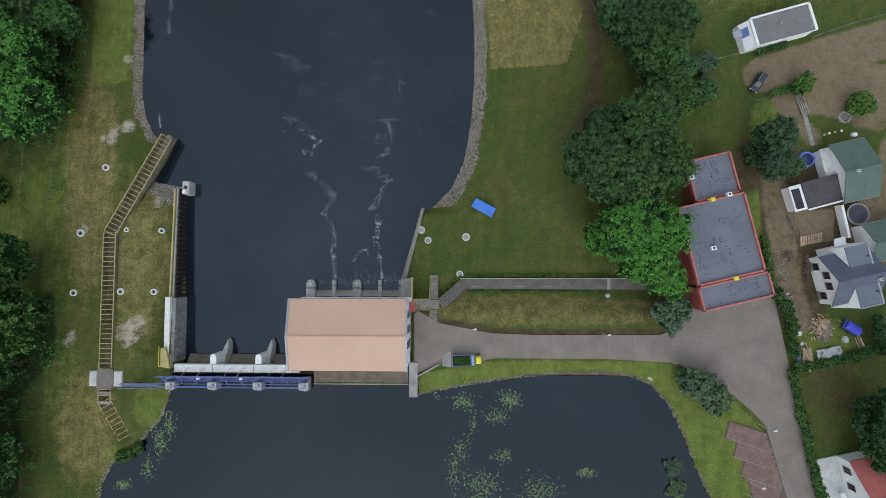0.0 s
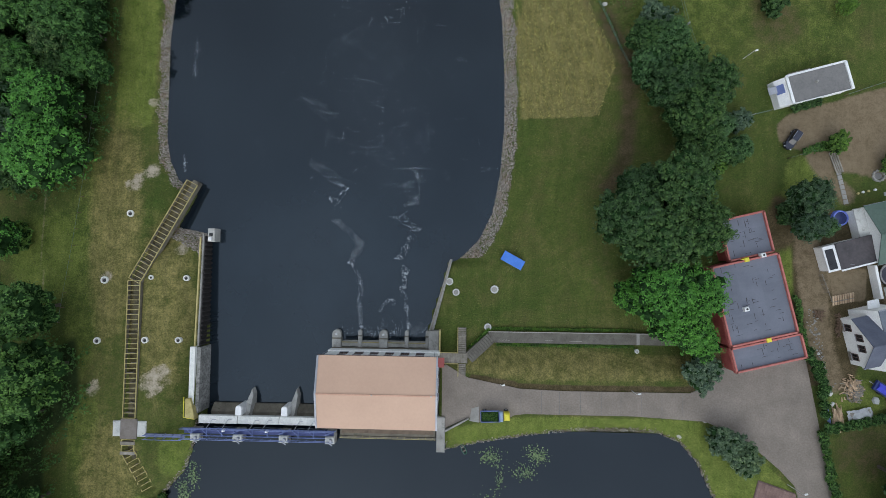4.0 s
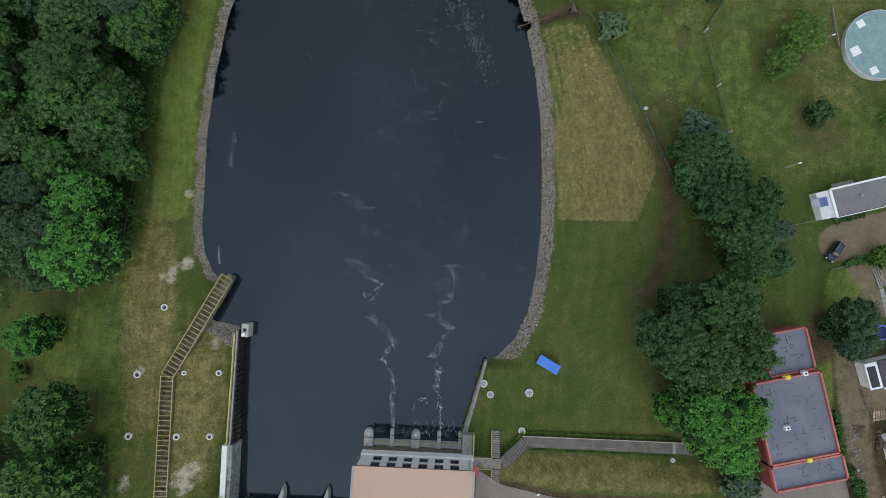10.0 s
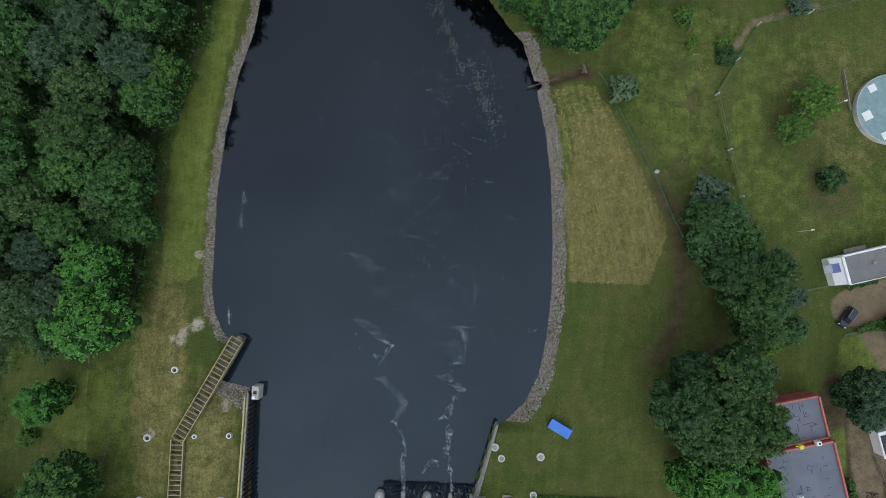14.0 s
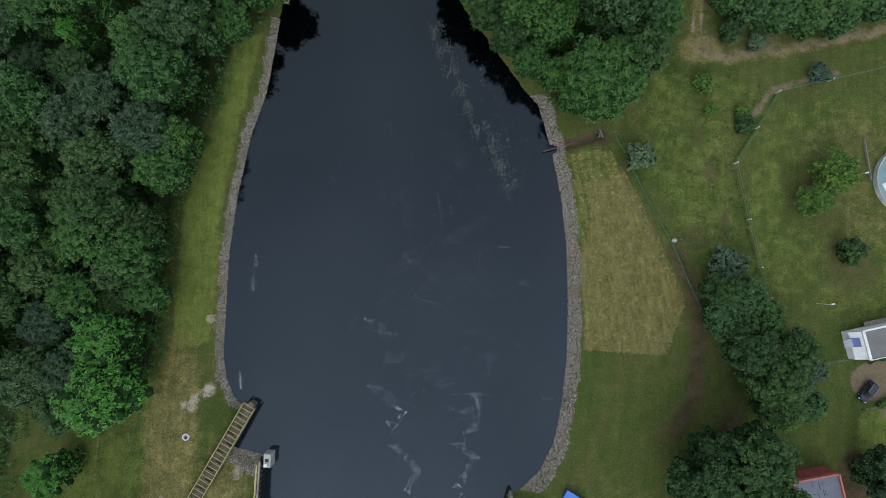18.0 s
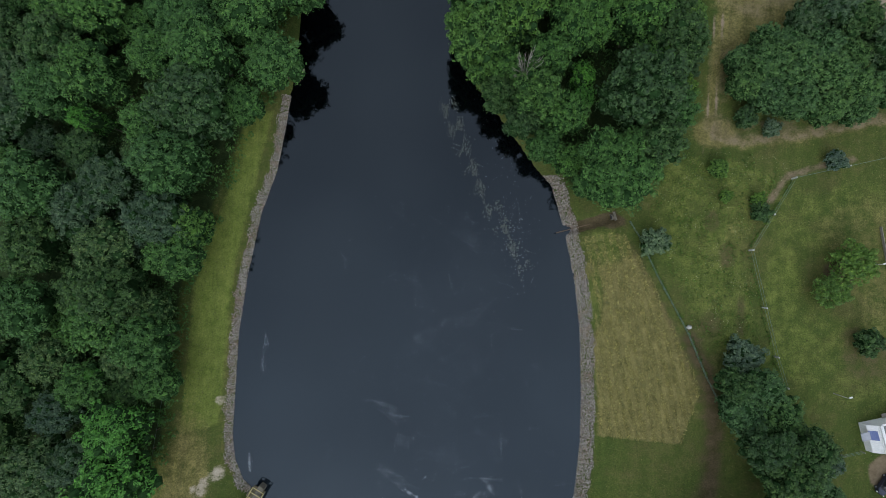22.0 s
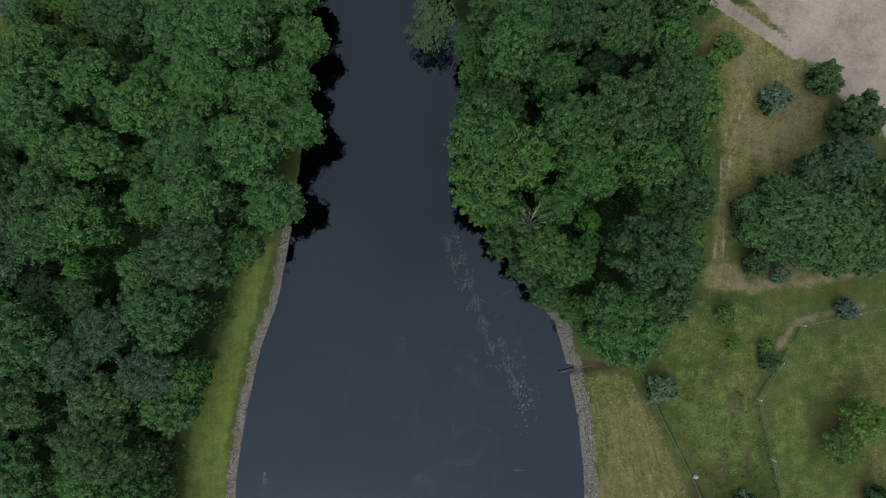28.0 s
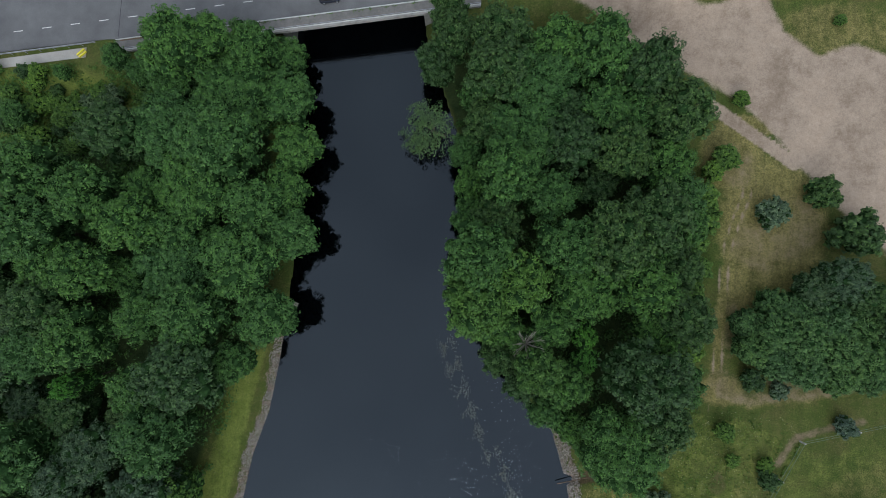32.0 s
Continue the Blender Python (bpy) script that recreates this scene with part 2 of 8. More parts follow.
def water(name, base, rough):
    m, n, l, b = nodes_of(name)
    pos = n.new("ShaderNodeNewGeometry").outputs["Position"]
    body_noise = noise_of(n, l, pos, 0.035, 5.0, 0.65)
    body = ramp_of(n, l, body_noise, [(0.35, tuple(c * 0.8 for c in base)), (0.7, tuple(c * 1.35 for c in base))])
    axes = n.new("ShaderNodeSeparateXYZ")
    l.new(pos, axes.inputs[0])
    # body colour drops to 8% between y 15 and y 105
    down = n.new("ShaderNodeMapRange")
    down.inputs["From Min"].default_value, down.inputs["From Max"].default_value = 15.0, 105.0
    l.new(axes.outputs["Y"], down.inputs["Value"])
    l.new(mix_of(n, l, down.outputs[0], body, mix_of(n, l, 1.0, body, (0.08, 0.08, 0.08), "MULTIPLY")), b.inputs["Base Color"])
    b.inputs["Roughness"].default_value, b.inputs["IOR"].default_value = rough, 1.52
    b.inputs["Specular Tint"].default_value = (0.80, 0.945, 1.11, 1)
    ripple = calc(n, l, "ADD", noise_of(n, l, pos, 0.9, 3.0), calc(n, l, "MULTIPLY", noise_of(n, l, pos, 0.12, 2.0), 2.0))
    bump_of(n, l, b, ripple, 0.18, 0.06)
    return m


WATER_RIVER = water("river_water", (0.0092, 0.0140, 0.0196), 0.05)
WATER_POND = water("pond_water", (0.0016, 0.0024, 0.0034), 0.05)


def ground_material():
    """Grass, hay, lush verge, bare sand, brown soil, wood floor with painted tree shade and yard dirt, by the three
    zone attributes.
    """
    m, n, l, b = nodes_of("ground_cover")
    pos = n.new("ShaderNodeNewGeometry").outputs["Position"]
    big, mid, fine = noise_of(n, l, pos, 0.06, 4.0), noise_of(n, l, pos, 0.45, 5.0, 0.65), noise_of(n, l, pos, 3.5, 4.0, 0.7)
    small = noise_of(n, l, pos, 1.7, 4.0, 0.7)
    wide = calc(n, l, "ADD", calc(n, l, "MULTIPLY", big, 0.42), calc(n, l, "ADD", calc(n, l, "MULTIPLY", mid, 0.33), calc(n, l, "MULTIPLY", small, 0.25)))
    col = ramp_of(n, l, wide, [(0.36, (0.043, 0.073, 0.017)), (0.5, (0.072, 0.093, 0.025)), (0.64, (0.122, 0.120, 0.045))])
    rows = n.new("ShaderNodeVectorMath")
    rows.operation = "MULTIPLY"
    rows.inputs[1].default_value = (1.0, 0.09, 1.0)
    l.new(pos, rows.inputs[0])
    swath = noise_of(n, l, rows.outputs[0], 0.9, 3.0)
    mown = ramp_of(n, l, swath, [(0.3, (0.80, 0.82, 0.82)), (0.7, (1.2, 1.18, 1.12))])
    col = mix_of(n, l, 0.6, col, mown, "MULTIPLY")
    # worn brownish patches and pale dry blades everywhere in the grass
    worn = ramp_of(n, l, noise_of(n, l, pos, 0.19, 6.0, 0.7), [(0.5, (0, 0, 0)), (0.68, (0.6, 0.6, 0.6))])
    col = mix_of(n, l, worn, col, (0.088, 0.083, 0.033))
    zones = []
    for name in ("zone_a", "zone_b", "zone_c"):
        a = n.new("ShaderNodeAttribute")
        a.attribute_name = name
        s = n.new("ShaderNodeSeparateColor")
        l.new(a.outputs["Color"], s.inputs[0])
        zones += list(s.outputs)[:3]
    # the fifth tone, wood floor, has the shade under the crowns in it
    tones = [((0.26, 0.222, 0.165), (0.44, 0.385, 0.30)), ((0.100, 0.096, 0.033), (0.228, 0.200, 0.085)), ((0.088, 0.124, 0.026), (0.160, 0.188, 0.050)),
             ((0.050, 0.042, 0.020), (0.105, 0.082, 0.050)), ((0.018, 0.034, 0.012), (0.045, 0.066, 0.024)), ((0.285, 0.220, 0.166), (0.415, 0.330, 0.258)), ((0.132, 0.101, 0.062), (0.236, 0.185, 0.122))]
    order = [2, 1, 3, 4, 5, 6, 0]
    for k in order:
        if k == 5:
            col = mix_of(n, l, 1.0, col, ramp_of(n, l, fine, [(0.25, (0.54, 0.57, 0.57)), (0.75, (1.47, 1.42, 1.36))]), "MULTIPLY")
            blades = noise_of(n, l, pos, 8.0, 2.0, 0.6)
            col = mix_of(n, l, 1.0, col, ramp_of(n, l, blades, [(0.3, (0.76, 0.78, 0.76)), (0.7, (1.24, 1.22, 1.20))]), "MULTIPLY")
        edge = calc(n, l, "ADD", zones[k], calc(n, l, "MULTIPLY", calc(n, l, "SUBTRACT", calc(n, l, "ADD", calc(n, l, "MULTIPLY", mid, 0.65), calc(n, l, "MULTIPLY", fine, 0.35)), 0.5), 2.0 if k == 0 else 0.9))
        fac = n.new("ShaderNodeMapRange")
        fac.interpolation_type = "SMOOTHSTEP"
        fac.inputs["From Min"].default_value, fac.inputs["From Max"].default_value = 0.28, 0.72
        l.new(edge, fac.inputs["Value"])
        has = calc(n, l, "MULTIPLY", fac.outputs[0], ramp_of(n, l, zones[k], [(0.02, (0, 0, 0)), (0.12, (1, 1, 1))]))
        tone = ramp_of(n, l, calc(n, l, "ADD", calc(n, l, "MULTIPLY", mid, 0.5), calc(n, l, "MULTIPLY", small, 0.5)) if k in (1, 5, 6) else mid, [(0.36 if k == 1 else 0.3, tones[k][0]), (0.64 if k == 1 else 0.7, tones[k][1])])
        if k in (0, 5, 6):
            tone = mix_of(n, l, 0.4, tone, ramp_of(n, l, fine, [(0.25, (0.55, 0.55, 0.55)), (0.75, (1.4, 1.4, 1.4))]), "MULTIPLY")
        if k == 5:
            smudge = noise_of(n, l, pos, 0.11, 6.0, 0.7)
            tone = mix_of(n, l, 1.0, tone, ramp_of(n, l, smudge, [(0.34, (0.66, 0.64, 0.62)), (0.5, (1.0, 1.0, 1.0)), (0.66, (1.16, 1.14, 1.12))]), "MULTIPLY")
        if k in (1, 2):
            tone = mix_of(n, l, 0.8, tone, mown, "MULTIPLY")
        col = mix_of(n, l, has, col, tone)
    l.new(col, b.inputs["Base Color"])
    b.inputs["Roughness"].default_value = 0.95
    b.inputs["Specular IOR Level"].default_value = 0.1
    bump_of(n, l, b, fine, 0.6, 0.12)
    return m


GROUND = ground_material()


# ---- mesh helpers ----
class Shape:
    """Collects vertices and faces of one mesh; m turns what is added."""

    def __init__(self, m=None):
        self.v, self.f, self.m = [], [], m

    def add(self, verts, faces):
        k = len(self.v)
        self.v += [tuple(self.m @ Vector(p)) if self.m else tuple(p) for p in verts]
        self.f += [tuple(i + k for i in f) for f in faces]
        return self

    def prism(self, pts, z0, z1, edge=0.0):
        """An upright prism over a plan; edge rounds its top rim."""
        n = len(pts)
        area = sum(a[0] * b[1] - b[0] * a[1] for a, b in zip(pts, pts[1:] + pts[:1]))
        pts = list(pts) if area > 0 else list(pts)[::-1]
        rings = [[(x, y, z0) for x, y in pts]]
        if edge:
            cx, cy = sum(p[0] for p in pts) / n, sum(p[1] for p in pts) / n
            far = max(math.hypot(p[0] - cx, p[1] - cy) for p in pts)
            rings += [[(x, y, z1 - edge) for x, y in pts], [(cx + (x - cx) * (1 - edge / far), cy + (y - cy) * (1 - edge / far), z1) for x, y in pts]]
        else:
            rings += [[(x, y, z1) for x, y in pts]]
        faces = [tuple(range(n))[::-1], tuple(range((len(rings) - 1) * n, len(rings) * n))]
        for r in range(len(rings) - 1):
            faces += [(r * n + i, r * n + (i + 1) % n, (r + 1) * n + (i + 1) % n, (r + 1) * n + i) for i in range(n)]
        return self.add([p for r in rings for p in r], faces)

    def box(self, x0, y0, z0, x1, y1, z1, edge=0.0):
        x0, x1, y0, y1 = min(x0, x1), max(x0, x1), min(y0, y1), max(y0, y1)
        if not edge:
            return self.prism([(x0, y0), (x1, y0), (x1, y1), (x0, y1)], z0, z1)
        e = min(edge, (x1 - x0) / 3, (y1 - y0) / 3, (z1 - z0) / 2)
        ring = lambda d, z: [(x0 + d, y0 + d, z), (x1 - d, y0 + d, z), (x1 - d, y1 - d, z), (x0 + d, y1 - d, z)]
        v = ring(0, z0) + ring(0, z1 - e) + ring(e, z1)
        f = [(3, 2, 1, 0), (8, 9, 10, 11)] + [(r * 4 + i, r * 4 + (i + 1) % 4, r * 4 + 4 + (i + 1) % 4, r * 4 + 4 + i) for r in (0, 1) for i in range(4)]
        return self.add(v, f)

    def beam(self, a, b, w, h):
        """A bar of width w and height h between two points."""
        a, b = Vector(a), Vector(b)
        d = (b - a).normalized()
        s = d.cross(Vector((0, 0, 1))) if abs(d.z) < 0.95 else Vector((1, 0, 0))
        s = s.normalized() * (w / 2)
        u = s.cross(d).normalized() * (h / 2)
        v = [p + i * s + j * u for p in (a, b) for i, j in ((-1, -1), (1, -1), (1, 1), (-1, 1))]
        return self.add(v, [(0, 1, 2, 3), (7, 6, 5, 4), (0, 4, 5, 1), (1, 5, 6, 2), (2, 6, 7, 3), (3, 7, 4, 0)])

    def tube(self, x, y, z0, z1, r0, r1=None, n=14, inner=0.0):
        """A round drum, tapered or hollow."""
        r1 = r0 if r1 is None else r1
        ring = lambda r, z: [(x + r * math.cos(2 * math.pi * i / n), y + r * math.sin(2 * math.pi * i / n), z) for i in range(n)]
        rings = [ring(r0, z0), ring(r1, z1)] + ([ring(inner, z1), ring(inner, z0)] if inner else [])
        f = [(a * n + i, a * n + (i + 1) % n, (a + 1) * n + (i + 1) % n, (a + 1) * n + i) for a in range(len(rings) - 1) for i in range(n)]
        if not inner:
            f += [tuple(range(n))[::-1], tuple(range(n, 2 * n))]
        return self.add([p for r in rings for p in r], f)

    def limb(self, a, b, r0, r1, n=6):
        a, b = Vector(a), Vector(b)
        d = (b - a).normalized()
        s = d.cross(Vector((0.3, 0.9, 0.2))).normalized()
        u = s.cross(d)
        v = [p + r * (math.cos(2 * math.pi * i / n) * s + math.sin(2 * math.pi * i / n) * u) for p, r in ((a, r0), (b, r1)) for i in range(n)]
        return self.add(v, [(i, (i + 1) % n, n + (i + 1) % n, n + i) for i in range(n)] + [tuple(range(n, 2 * n))])

    def mesh(self, name, material):
        me = bpy.data.meshes.new(name)
        me.from_pydata(self.v, [], self.f)
        me.materials.append(material)
        return me


def part(name, shape, material, parent, label=""):
    """One mesh object under a thing or a part."""
    ob = new(name, shape if isinstance(shape, bpy.types.Mesh) else shape.mesh(name, material))
    ob.parent = parent
    return tagged(ob, label)


def thing(name, label, category, at=None, group=""):
    """An empty at the base of a thing, which parents its parts."""
    ob = new(name)
    ob.matrix_world = at or Matrix()
    return tagged(ob, label, category, group)


def solid(name, shape, material, label="", category="", group="", kind=""):
    """A thing of one mesh."""
    return tagged(new(name, shape.mesh(name, material)), label, category, group, kind)


def grid_mesh(name, verts, quads, material):
    me = bpy.data.meshes.new(name)
    me.from_pydata(verts.tolist(), [], quads.tolist())
    me.materials.append(material)
    return me


# ---- plan: shores and levels ----
POND_Z = 3.2
RIVER = [(-58.6, -21), (-58.8, 16.8), (-66.0, 18.2), (-62.2, 25.2), (-66.6, 28.8), (-68.6, 33), (-69.4, 38), (-69.4, 60), (-68.1, 73), (-65.9, 86), (-63.1, 95), (-61.6, 106),
         (-60.2, 118), (-59.5, 135), (-60.5, 155), (-63, 175), (-66, 215), (-70, 420), (-40, 420), (-36, 215), (-33.5, 176), (-28, 162), (-22.5, 147), (-22, 130), (-21, 116),
         (-12.5, 105), (-6.5, 97), (-3.4, 94), (-0.2, 84), (2.2, 73), (3.5, 63), (4.1, 50), (4.1, 40), (3.3, 30.5), (1.7, 22), (-0.9, 16.6), (-4, 13.3),
         (-7.1, 11.4), (-11.4, -3), (-11.4, -21)]
POND = [(-58.8, -22.5), (-59.4, -27), (-60.9, -31.7), (-64.6, -36), (-67, -39.6), (-71, -40.8), (-73.4, -45.8), (-74.5, -56), (-80, -120), (-90, -420), (120, -420), (80, -120),
        (54, -54), (50.6, -46.4), (48, -40.4), (45.6, -34), (42.4, -27.4), (39.2, -24), (34.8, -22.2), (28, -21.8), (20, -22), (10.8, -23.1), (4, -24.2), (-1, -25.1), (-7.6, -26.6), (-8.6, -22.5)]


def smooth(a, b, v):
    t = np.clip((np.asarray(v, float) - a) / (b - a), 0, 1)
    return t * t * (3 - 2 * t)


def reach(x, y, pts, closed=True):
    """Distance to an outline, negative inside a closed one."""
    x, y = np.asarray(x, float), np.asarray(y, float)
    best, inside = np.full(x.shape, 1e9), np.zeros(x.shape, bool)
    for (ax, ay), (bx, by) in zip(pts, pts[1:] + (pts[:1] if closed else [])):
        dx, dy = bx - ax, by - ay
        t = np.clip(((x - ax) * dx + (y - ay) * dy) / (dx * dx + dy * dy + 1e-9), 0, 1)
        best = np.minimum(best, np.hypot(x - ax - t * dx, y - ay - t * dy))
        if closed and dy:
            inside ^= ((ay > y) != (by > y)) & (x < ax + (y - ay) / dy * dx)
    return np.where(inside, -best, best) if closed else best


ROAD_Y = lambda x: 172.6 + 0.16 * (x + 119.6)
DRAIN = [(-2.0, 83.8), (4.5, 85.8), (9.4, 87.5)]
LADDER = [(-62.2, 27.7), (-72.9, 6.8), (-72.3, -21.2), (-72.4, -28.0), (-68.1, -35.4)]


def level(x, y):
    """Height of the ground without the river and the pond."""
    x, y = np.asarray(x, float), np.asarray(y, float)
    left = np.clip(2.0 + (46 - y) * 0.031, 1.8, 4.3) + 0.35 * smooth(-10, -19, y)
    up = np.maximum(smooth(3, 13, y), smooth(41, 45, x))
    low = 1.7 + 1.9 * smooth(10, 26, x) * up + 0.6 * smooth(85, 130, y)
    right = low + (4.3 + 1.2 * smooth(110, 150, y) - low) * smooth(20, 36, x) * up
    right = right + (4.2 - right) * smooth(-4.6, -11.5, y)
    z = np.where(x < -30, left, right)
    s = y - ROAD_Y(x)
    return z + (6.75 - z) * smooth(-17, -8.5, s)


def height(x, y):
    x, y = np.asarray(x, float), np.asarray(y, float)
    z = level(x, y)
    d, p = reach(x, y, RIVER), reach(x, y, POND)
    hard = ((x < -50) & (x > -59.9) & (y < 16.5)) | ((x > -15) & (x < 10) & (y < 11.5))
    bank = np.clip(d / 2.2, 0, 1) * 1.05
    soft = bank + (z - bank) * smooth(1.6, 8.5, d)
    z = np.where(hard, np.where(d > np.where(x < -50, 0.5, -0.25), z, -1.6), np.where(d > 0, soft, -0.25 + np.clip(d / 4, -1, 0) * 1.4))
    z = np.where(p < 6, np.where(p > 0, POND_Z + 0.05 + (np.maximum(z, POND_Z + 0.3) - POND_Z) * smooth(-0.5, 3.5, p), POND_Z - 0.2 + np.clip(p / 4, -1, 0) * 1.6), z)
    dam = (x > -58.6) & (x < -9.2) & (y > -22.7) & (y < -6)
    z = np.where(dam, -1.6, z)
    trench = reach(x, y, LADDER, False)
    z = z - 0.7 * (1 - smooth(0.3, 1.5, reach(x, y, DRAIN, False)))
    return z - np.where(z > 1.2, 0.9, 0) * (trench < 0.95)


def top(x, y):
    """Ground height at one place."""
    return float(height(np.array([x]), np.array([y]))[0])


def blob(x, y, spots):
    """Soft round patches: x, y, radius along x and along y."""
    out = np.zeros(np.shape(x))
    for cx, cy, rx, ry in spots:
        out = np.maximum(out, 1 - smooth(0.5, 1.15, np.hypot((x - cx) / rx, (y - cy) / ry)))
    return out


def field(x, y, pts, edge=1.5):
    return 1 - smooth(-edge, edge, reach(x, y, pts))


def strip(x, y, pts, half, edge=0.8):
    return 1 - smooth(half - edge, half + edge, reach(x, y, pts, False))


WOOD_L = [(-66, 175), (-62, 150), (-60.5, 130), (-63, 112), (-68, 100), (-73, 84), (-78, 68), (-79, 52), (-80, 34), (-86, 25), (-108, 22), (-112, -4), (-96, -6), (-82, 0), (-79, -20), (-86, -28), (-86, -60), (-150, -60), (-150, 150), (-100, 158)]
WOOD_R = [(-34, 172), (-24, 148), (-22, 128), (-20, 114), (-10, 105), (-4, 96), (2, 90), (14, 92), (20, 104), (22, 140), (20, 158), (10, 172), (-15, 178)]


def lanes(x, y, pts, gap=1.0, half=0.45, edge=0.85):
    """A pair of wheel ruts."""
    dx, dy = pts[-1][0] - pts[0][0], pts[-1][1] - pts[0][1]
    k = gap / math.hypot(dx, dy)
    return np.maximum(*[strip(x, y, [(a - s * dy * k, b + s * dx * k) for a, b in pts], half, edge) for s in (-1, 1)])


def zones(x, y):
    """Ground cover, as seven masks."""
    sand = blob(x, y, [(-71.9, 45.5, 1.7, 1.4), (-71.4, 30.2, 2.2, 1.9), (-73.6, 28.5, 2.0, 1.5), (-68, -14.4, 3.6, 3.6), (-64.4, 13.3, 2.2, 1.6), (-79.3, 7.5, 1.9, 1.5), (-80.6, -15.5, 1.8, 2.4), (-67, -12.0, 2.6, 1.8), (-74.5, 27, 2.5, 1.8)]) * 0.54
    yard = field(x, y, [(-12, 187), (5, 179.5), (14.6, 172.6), (23.5, 168.5), (30.5, 164), (37.5, 157), (43, 150.4), (50.5, 142.4), (60, 134.0), (63, 126), (75, 118), (80, 160), (64, 172), (54, 176), (47, 173), (40, 178), (36, 186), (24, 183), (15, 186), (-5, 200)], 2.2)
    yard = yard * (1 - 0.75 * blob(x, y, [(64, 152, 4.5, 10)]))
    dry = field(x, y, [(7.2, 42), (23, 42), (26.5, 53), (22.5, 63), (17, 75), (12, 84), (8, 84.5), (2.8, 83), (5.4, 66), (7, 50)], 0.9) * 0.85
    dry = np.maximum(dry, 0.6 * blob(x, y, [(-78, 18, 8, 34), (-67, 2, 8, 26), (-76, -33, 9, 16), (15, -9, 34, 4),]))
    dry = np.maximum(dry, 0.42 * blob(x, y, [(58, 86, 13, 9), (62, 72, 9, 10), (33, 84, 3, 5)]))
    dry = np.maximum(dry, 0.55 * blob(x, y, [(50, 178, 16, 9), (66, 158, 8, 16)]))
    dry = np.maximum(dry, 0.72 * blob(x, y, [(38, 138, 14, 18), (30, 152, 8, 10), (32, 122, 4, 12)]))
    dry = np.maximum(dry, 0.9 * blob(x, y, [(41, 134, 7, 5), (33, 158, 7, 3), (29, 150, 4, 6)]))
    dry = np.maximum(dry, 0.6 * field(x, y, [(0, -7.6), (42, -6.5), (42, -12), (8, -12.5), (-2, -10.5)], 1.0))
    lush = 0.8 * field(x, y, [(-70.6, 108), (-64, 108), (-66.5, 96), (-70.5, 74), (-72, 40), (-80, 38), (-79, 70), (-72, 94)], 1.5)
    lush = np.maximum(lush, field(x, y, [(-8, -22), (8, -19.3), (42, -19.3), (54, -25), (61, -33), (58, -47), (49, -47), (40, -24), (28, -21), (-8, -27)], 1.0))
    lush = np.maximum(lush, 0.7 * blob(x, y, [(-62, -29, 6, 6), (-92, 12, 11, 12), (-70, -39, 4, 3), (64, 28, 6, 8), (74, -14, 8, 5), (60, 5, 2.5, 18), (-112, 157, 28, 11)]))
    lush = np.maximum(lush, 0.42 * blob(x, y, [(48, 62, 9, 12), (60, 60, 22, 14), (46, 88, 11, 9), (58, 92, 12, 6)]))
    lush = np.maximum(lush, 0.46 * field(x, y, [(29, 60), (40, 57), (37, 70), (35, 81), (39, 90), (42, 96), (36, 100), (18, 101), (16, 88), (21, 75)], 2.0))
    lush = np.maximum(lush, 0.5 * blob(x, y, [(20, 84, 4, 9), (42, 74, 5, 14), (44, 62, 7, 9), (26, 72, 4, 6)]))
    lush = np.maximum(lush, 0.5 * blob(x, y, [(-84, 10, 6, 34), (-82, -24, 5, 14), (-75, 55, 4, 22)]))
    green_end = blob(x, y, [(8, 81, 7, 5), (6, 70, 2.5, 9)])
    dry = dry * (1 - 0.55 * green_end)
    lush = np.maximum(lush, 0.5 * green_end)
    # brown soil along the tree edges, darkened to carry their shade as well
    soil = 0.7 * strip(x, y, [(24.3, 63), (28.5, 54.8), (29.2, 44.4), (28.5, 33.9), (25, 26.9)], 2.4, 2.6)
    soil = np.maximum(soil, 0.5 * strip(x, y, [(13, 82), (20, 68), (25.5, 55), (29, 44)], 1.3, 1.5))
    soil = np.maximum(soil, 0.4 * strip(x, y, [(26, 32), (23, 22), (24, 8)], 4.0, 3.8))
    soil = np.maximum(soil, strip(x, y, [(-2.4, -11.6), (7.3, -13.2), (16, -13.5), (41.5, -13.2)], 0.7, 0.5))
    soil = np.maximum(soil, 0.8 * blob(x, y, [(53, 77, 4, 4), (59, 20, 4, 7), (36, 21, 5, 14), (48, -5, 5, 5), (9, 86.5, 4, 2)]))
    soil = np.maximum(soil, 0.5 * blob(x, y, [(28.2, 87, 2.6, 3.4), (31.5, 80, 2.6, 4.0), (28.5, 66, 3.5, 4), (34, 68, 1.6, 6)]))
    soil = np.maximum(soil, 0.5 * blob(x, y, [(59, 61, 8, 7), (56, 65, 4, 3), (75, -25, 9, 7)]))
    # wood floor; its dark tone also paints the shade under the tree groups
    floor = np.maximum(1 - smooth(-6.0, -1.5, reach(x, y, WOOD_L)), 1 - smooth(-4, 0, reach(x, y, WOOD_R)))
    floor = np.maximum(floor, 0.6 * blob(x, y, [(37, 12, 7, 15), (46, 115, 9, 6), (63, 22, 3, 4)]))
    dirt = strip(x, y, [(27.5, 106), (28.5, 104), (34, 103), (46, 105), (66, 109.6), (90, 114)], 1.2, 1.2) * 0.42
    dry = np.maximum(dry, 0.62 * strip(x, y, [(33, 147), (30, 135.5), (28.4, 119.6), (27.5, 106), (28.5, 104), (34, 103), (46, 105), (66, 109.6), (90, 114)], 1.5, 1.2))
    dry = np.maximum(dry, 0.8 * blob(x, y, [(28.5, 105, 5.5, 4.0)]))
    dirt = np.maximum(dirt, yard)
